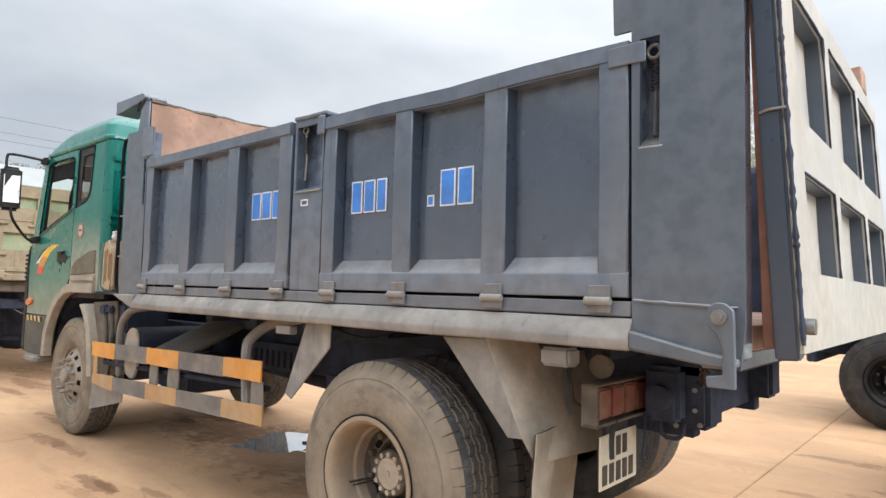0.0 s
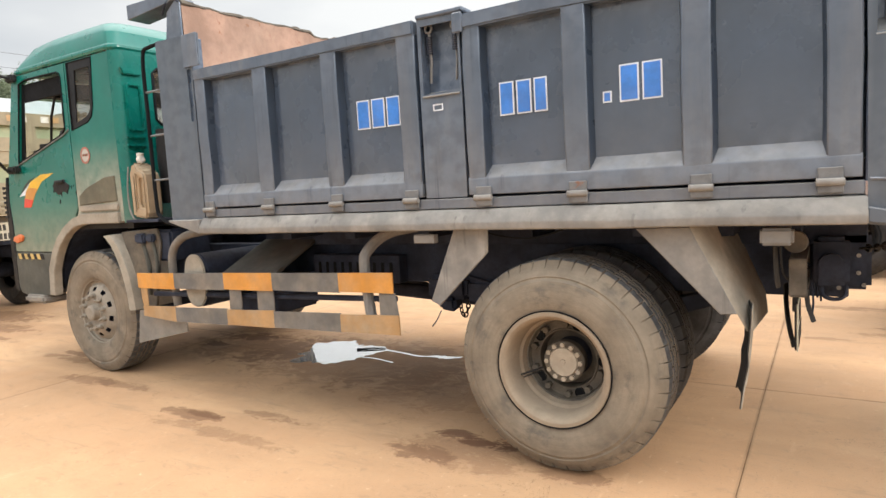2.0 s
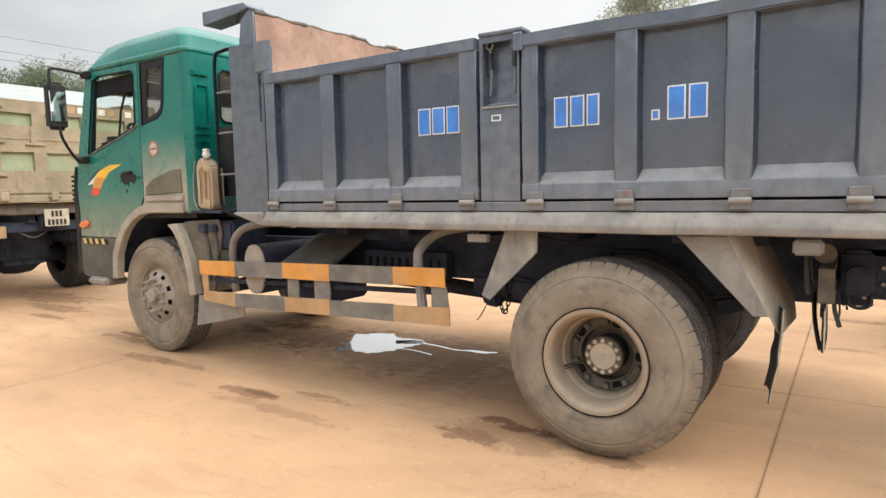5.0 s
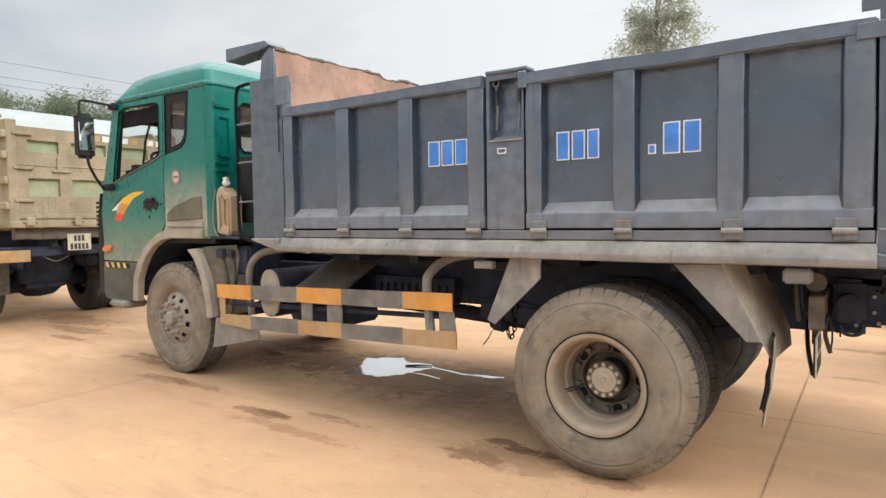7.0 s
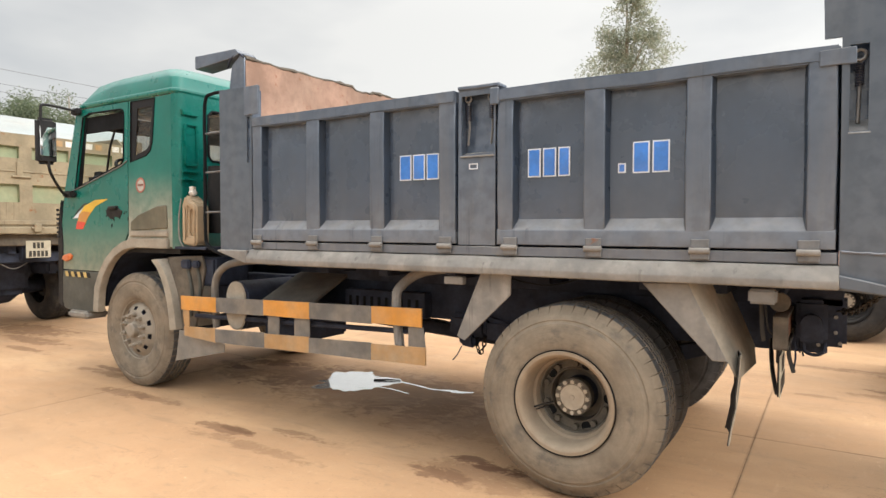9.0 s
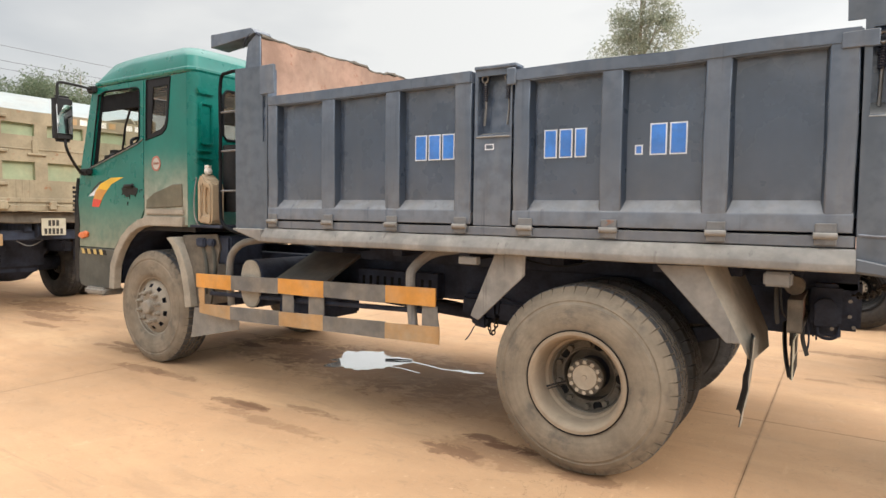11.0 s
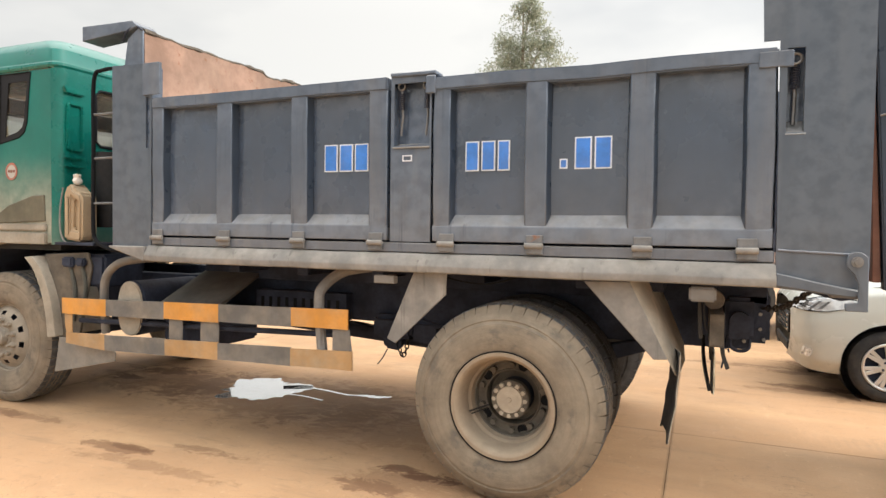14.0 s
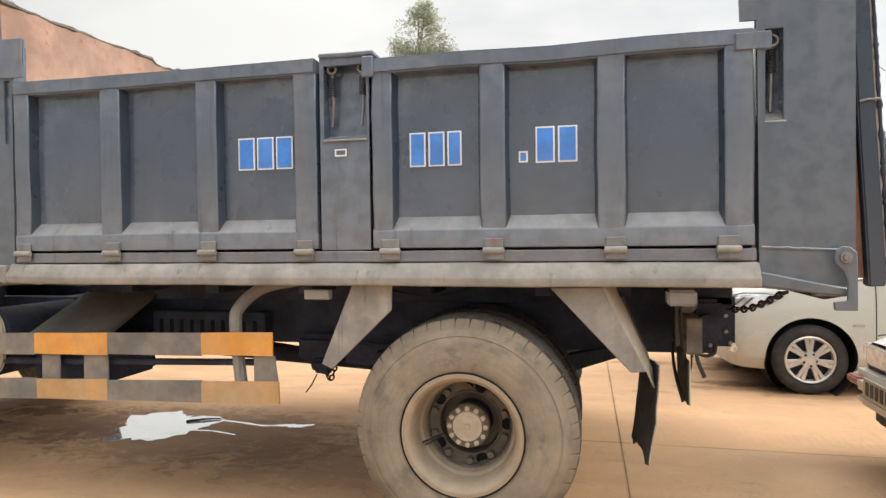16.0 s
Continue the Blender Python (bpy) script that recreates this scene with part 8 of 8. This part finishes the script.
# ---- buildings, pole, cables and trees ----
def shed():
    s = root("long_shed", (-27, 10, 0), "long cream shed with a pale blue sheet roof", "building")
    part("wall", box(-30, -24, -8, 30, 0, 4.55, 0.02), M_WALL, s, "cream plastered wall")
    part("roof", prism([(-23.2, 4.50), (-27, 5.95), (-30.8, 4.50), (-30.8, 4.42), (-27, 5.85), (-23.2, 4.42)], "y", -9, 31, 0.01), M_SHEET, s, "pale blue sheet roof")
    for i in range(9):
        w = part("window", box(-24.04, -23.98, -6 + 4 * i, -4.6 + 4 * i, 1.2, 2.5, 0.02), M_BLACK, s, "dark barred window")
        part("frame", join(box(-23.98, -23.95, -6.08 + 4 * i, -4.52 + 4 * i, 1.12, 1.2, 0.01), box(-23.98, -23.95, -6.08 + 4 * i, -4.52 + 4 * i, 2.5, 2.58, 0.01), box(-23.98, -23.95, -5.33 + 4 * i, -5.27 + 4 * i, 1.2, 2.5, 0.0)), M_CLOTH, w)


shed()


def house():
    h = root("far_house", (17, 42, 0), "small far house with a red tiled roof", "house")
    part("wall", box(13, 22, 40, 46, 0, 3.1, 0.02), M_WALL, h, "pale plastered wall")
    part("roof", prism([(39.3, 3.0), (43, 4.4), (46.7, 3.0)], "x", 12.4, 22.6, 0.02), M_TILE, h, "red tiled roof")
    for x in (14.2, 17.0, 19.8):
        part("window", box(x, x + 1.2, 39.95, 40.0, 1.2, 2.4, 0.02), M_BLACK, h, "dark window")


house()


def utility_pole():
    x, y = 5.63, 16.0
    p = root("utility_pole", (x, y, 0), "tall weathered concrete utility pole with lamp bracket", "utility pole")
    part("pole", tube([(x, y, -0.1), (x, y, 9.5)], [0.16, 0.10], 10), M_CONC, p, "tapered concrete pole")
    part("cross_arm", box(x - 0.7, x + 0.7, y - 0.06, y + 0.02, 8.4, 8.52, 0.01), M_STEEL, p)
    for i in range(4):
        part("insulator", moved(bevel(lathe([(0, 0), (0.05, 0), (0.06, 0.05), (0.03, 0.09), (0.05, 0.13), (0, 0.16)], 12, "z"), 0.003), pose(x - 0.6 + 0.4 * i, y - 0.02, 8.53)), M_CLOTH, p)
    part("bracket", tube([(x + 0.05, y - 0.1, 4.7), (x + 0.62, y - 0.1, 3.55), (x + 0.15, y - 0.1, 3.40)], 0.02, 6), M_STEEL, p, "bent steel bracket")
    part("floodlight", prism([(x - 0.28, 3.25), (x + 0.10, 3.2), (x + 0.02, 4.0), (x - 0.2, 4.1)], "y", y - 0.4, y - 0.2, 0.02), M_TRIM, p, "grey floodlight")
    q = root("utility_pole", (-30, 15.6, 0), "slim far concrete pole behind the shed", "utility pole")
    part("pole", tube([(-30, 15.6, -0.1), (-30, 15.6, 8.6)], [0.15, 0.10], 8), M_CONC, q)


utility_pole()


def cables():
    def sag(a, b, drop, r, label):
        a, b = Vector(a), Vector(b)
        pts = [a.lerp(b, i / 20) - Vector((0, 0, drop * 4 * (i / 20) * (1 - i / 20))) for i in range(21)]
        return tagged(part("overhead_cable", tube(pts, r, 5), M_WIRE, None), label, "cable", "overhead cables")

    for i, (z0, z1, r) in enumerate(((5.55, 10.3, 0.022), (5.75, 10.5, 0.022), (5.62, 10.0, 0.012), (6.5, 11.3, 0.010))):
        c = sag((5.65, 15.9, z0), (9.0 + 0.2 * i, 4.0, z1), 0.1, r, "black overhead power cable from the pole")
        if i == 1:
            part("joint_box", moved(box(-0.30, 0.30, -0.07, 0.07, -0.14, 0.02, 0.03, 2), pose(6.67, 12.75, 6.98, 0, -12, -50)), M_TRIM, c, "grey cable joint box")
    sag((5.65, 15.9, 7.7), (13, 17, 2.6), 0.05, 0.010, "thin stay cable from the pole")
    for z in (8.45, 7.80, 7.45):
        sag((-30, -14, z + 0.1), (-30, 15.6, z), 0.05, 0.010, "thin overhead cable above the shed")


cables()


def tree(name, at, height, lobes, leaf, material, label, seed, count, trunk_r=0.22):
    """Tapered trunk and limbs, and a crown of many small leaves in uneven clumps with gaps."""
    rng = random.Random(seed)
    x, y = at
    t = root(name, (x, y, 0), label, "tree")
    bits = [tube([(x, y, -0.1), (x + 0.1, y, height * 0.35), (x - 0.05, y + 0.1, height * 0.7), (x, y, height * 0.95)], [trunk_r, trunk_r * 0.75, trunk_r * 0.4, trunk_r * 0.1], 9)]
    verts, faces = [], []
    for lx, ly, lz, rx, rz in lobes:
        base = Vector((x, y, max(height * 0.25, lz - rz - 0.8)))
        tip = Vector((x + lx, y + ly, lz))
        mid = base.lerp(tip, 0.5) + Vector((0, 0, -0.3))
        bits.append(tube([base, mid, tip], [trunk_r * 0.35, trunk_r * 0.22, trunk_r * 0.06], 6))
        clumps = []
        for _ in range(16):
            a, b, q = rng.uniform(0, 2 * math.pi), rng.uniform(-1, 1), rng.uniform(0.35, 1.0)
            c = math.sqrt(1 - b * b)
            clumps.append((x + lx + rx * q * c * math.cos(a), y + ly + rx * q * c * math.sin(a), lz + rz * q * b))
        for _ in range(count):
            c = clumps[rng.randrange(len(clumps))]
            s = 0.26 * rx
            off = Vector((rng.gauss(0, 1), rng.gauss(0, 1), rng.gauss(0, 0.8)))
            if off.length > 1.7:
                off *= rng.uniform(0.9, 1.7) / off.length
            p = Vector(c) + off * s
            d = Vector((rng.gauss(0, 1), rng.gauss(0, 1), rng.gauss(-0.3, 1))).normalized()
            e = d.orthogonal().normalized()
            e = (e * math.cos(rng.uniform(0, 6.28)) + d.cross(e) * math.sin(rng.uniform(0, 6.28))).normalized()
            L, w = leaf * rng.uniform(0.7, 1.4), leaf * rng.uniform(0.28, 0.45)
            n = len(verts)
            verts += [p - d * L / 2, p + e * w / 2, p + d * L / 2, p - e * w / 2]
            faces.append((n, n + 1, n + 2, n + 3))
    part("trunk", join(*bits), M_BARK, t, "pale trunk and limbs")
    me = bpy.data.meshes.new("crown")
    me.from_pydata([tuple(v) for v in verts], [], faces)
    part("crown", me, material, t)
    return t


tree("tall_tree", (-7.95, 29.4), 14.0, [(0.1, 0, 11.8, 1.35, 1.5), (-0.8, 0, 11.0, 1.0, 1.0), (0.9, 0, 11.1, 1.0, 1.0), (-0.7, 0.2, 10.3, 1.5, 1.2), (0.9, -0.2, 10.0, 1.5, 1.3), (-1.6, 0, 8.7, 1.4, 1.2), (1.7, 0.3, 8.5, 1.5, 1.1), (0, 0, 8.6, 1.5, 1.3), (0.3, 0, 13.0, 0.8, 0.9), (-2.1, 0, 7.3, 1.3, 1.1), (2.1, 0.2, 7.2, 1.3, 1.0), (0.2, 0.2, 7.0, 1.9, 1.2)], 0.17, M_LEAF, "tall grey-green tree paled by painted haze behind the trucks", 5, 1600, 0.20)
tree("round_tree", (-34.0, 9.5), 8.4, [(0, 0, 6.9, 1.9, 1.3), (1.6, 1.8, 6.6, 1.7, 1.2), (-1.4, -1.8, 6.2, 1.9, 1.1), (0.5, 3.2, 6.0, 1.8, 1.1)], 0.15, M_LEAF2, "dark green tree behind the shed", 8, 5200)
tree("round_tree", (-33.0, 14.6), 8.8, [(0, 0, 7.4, 2.0, 1.3), (0, 2.2, 7.0, 1.8, 1.2), (0, -2.0, 6.6, 1.7, 1.2)], 0.15, M_LEAF2, "dark green tree behind the shed", 9, 5200)
tree("round_tree", (-36.0, 4.0), 7.6, [(0, 0, 6.3, 1.6, 1.0), (0, -2.4, 6.0, 1.4, 0.9)], 0.26, M_LEAF, "green tree with painted haze behind the shed", 10, 1500)
tree("round_tree", (22.0, 55.0), 9.0, [(0, 0, 7.2, 2.6, 1.7), (-3.0, 0, 6.6, 2.2, 1.4), (2.6, 0, 6.4, 2.2, 1.4)], 0.5, M_LEAF, "tree with painted haze beside the far house", 11, 700)


def far_woods():
    """A low line of woods round the yard, far off."""
    rng = random.Random(31)
    verts, faces = [], []
    for i in range(5200):
        a = rng.uniform(0, 2 * math.pi)
        r = rng.uniform(88, 104)
        top = 4.5 + 2.5 * noise.noise((math.cos(a) * 6, math.sin(a) * 6, 0.3))
        p = Vector((r * math.cos(a), r * math.sin(a), rng.uniform(0, max(1.5, top))))
        d = Vector((rng.gauss(0, 1), rng.gauss(0, 1), rng.gauss(0, 1))).normalized()
        e = d.orthogonal().normalized()
        s = rng.uniform(1.2, 2.4)
        n = len(verts)
        verts += [p - d * s / 2, p + e * s / 3, p + d * s / 2, p - e * s / 3]
        faces.append((n, n + 1, n + 2, n + 3))
    me = bpy.data.meshes.new("far_woods")
    me.from_pydata([tuple(v) for v in verts], [], faces)
    tagged(part("far_woods", me, M_LEAF, None), "far line of woods round the yard, haze painted into its leaves", "woods", "", "stuff")


far_woods()
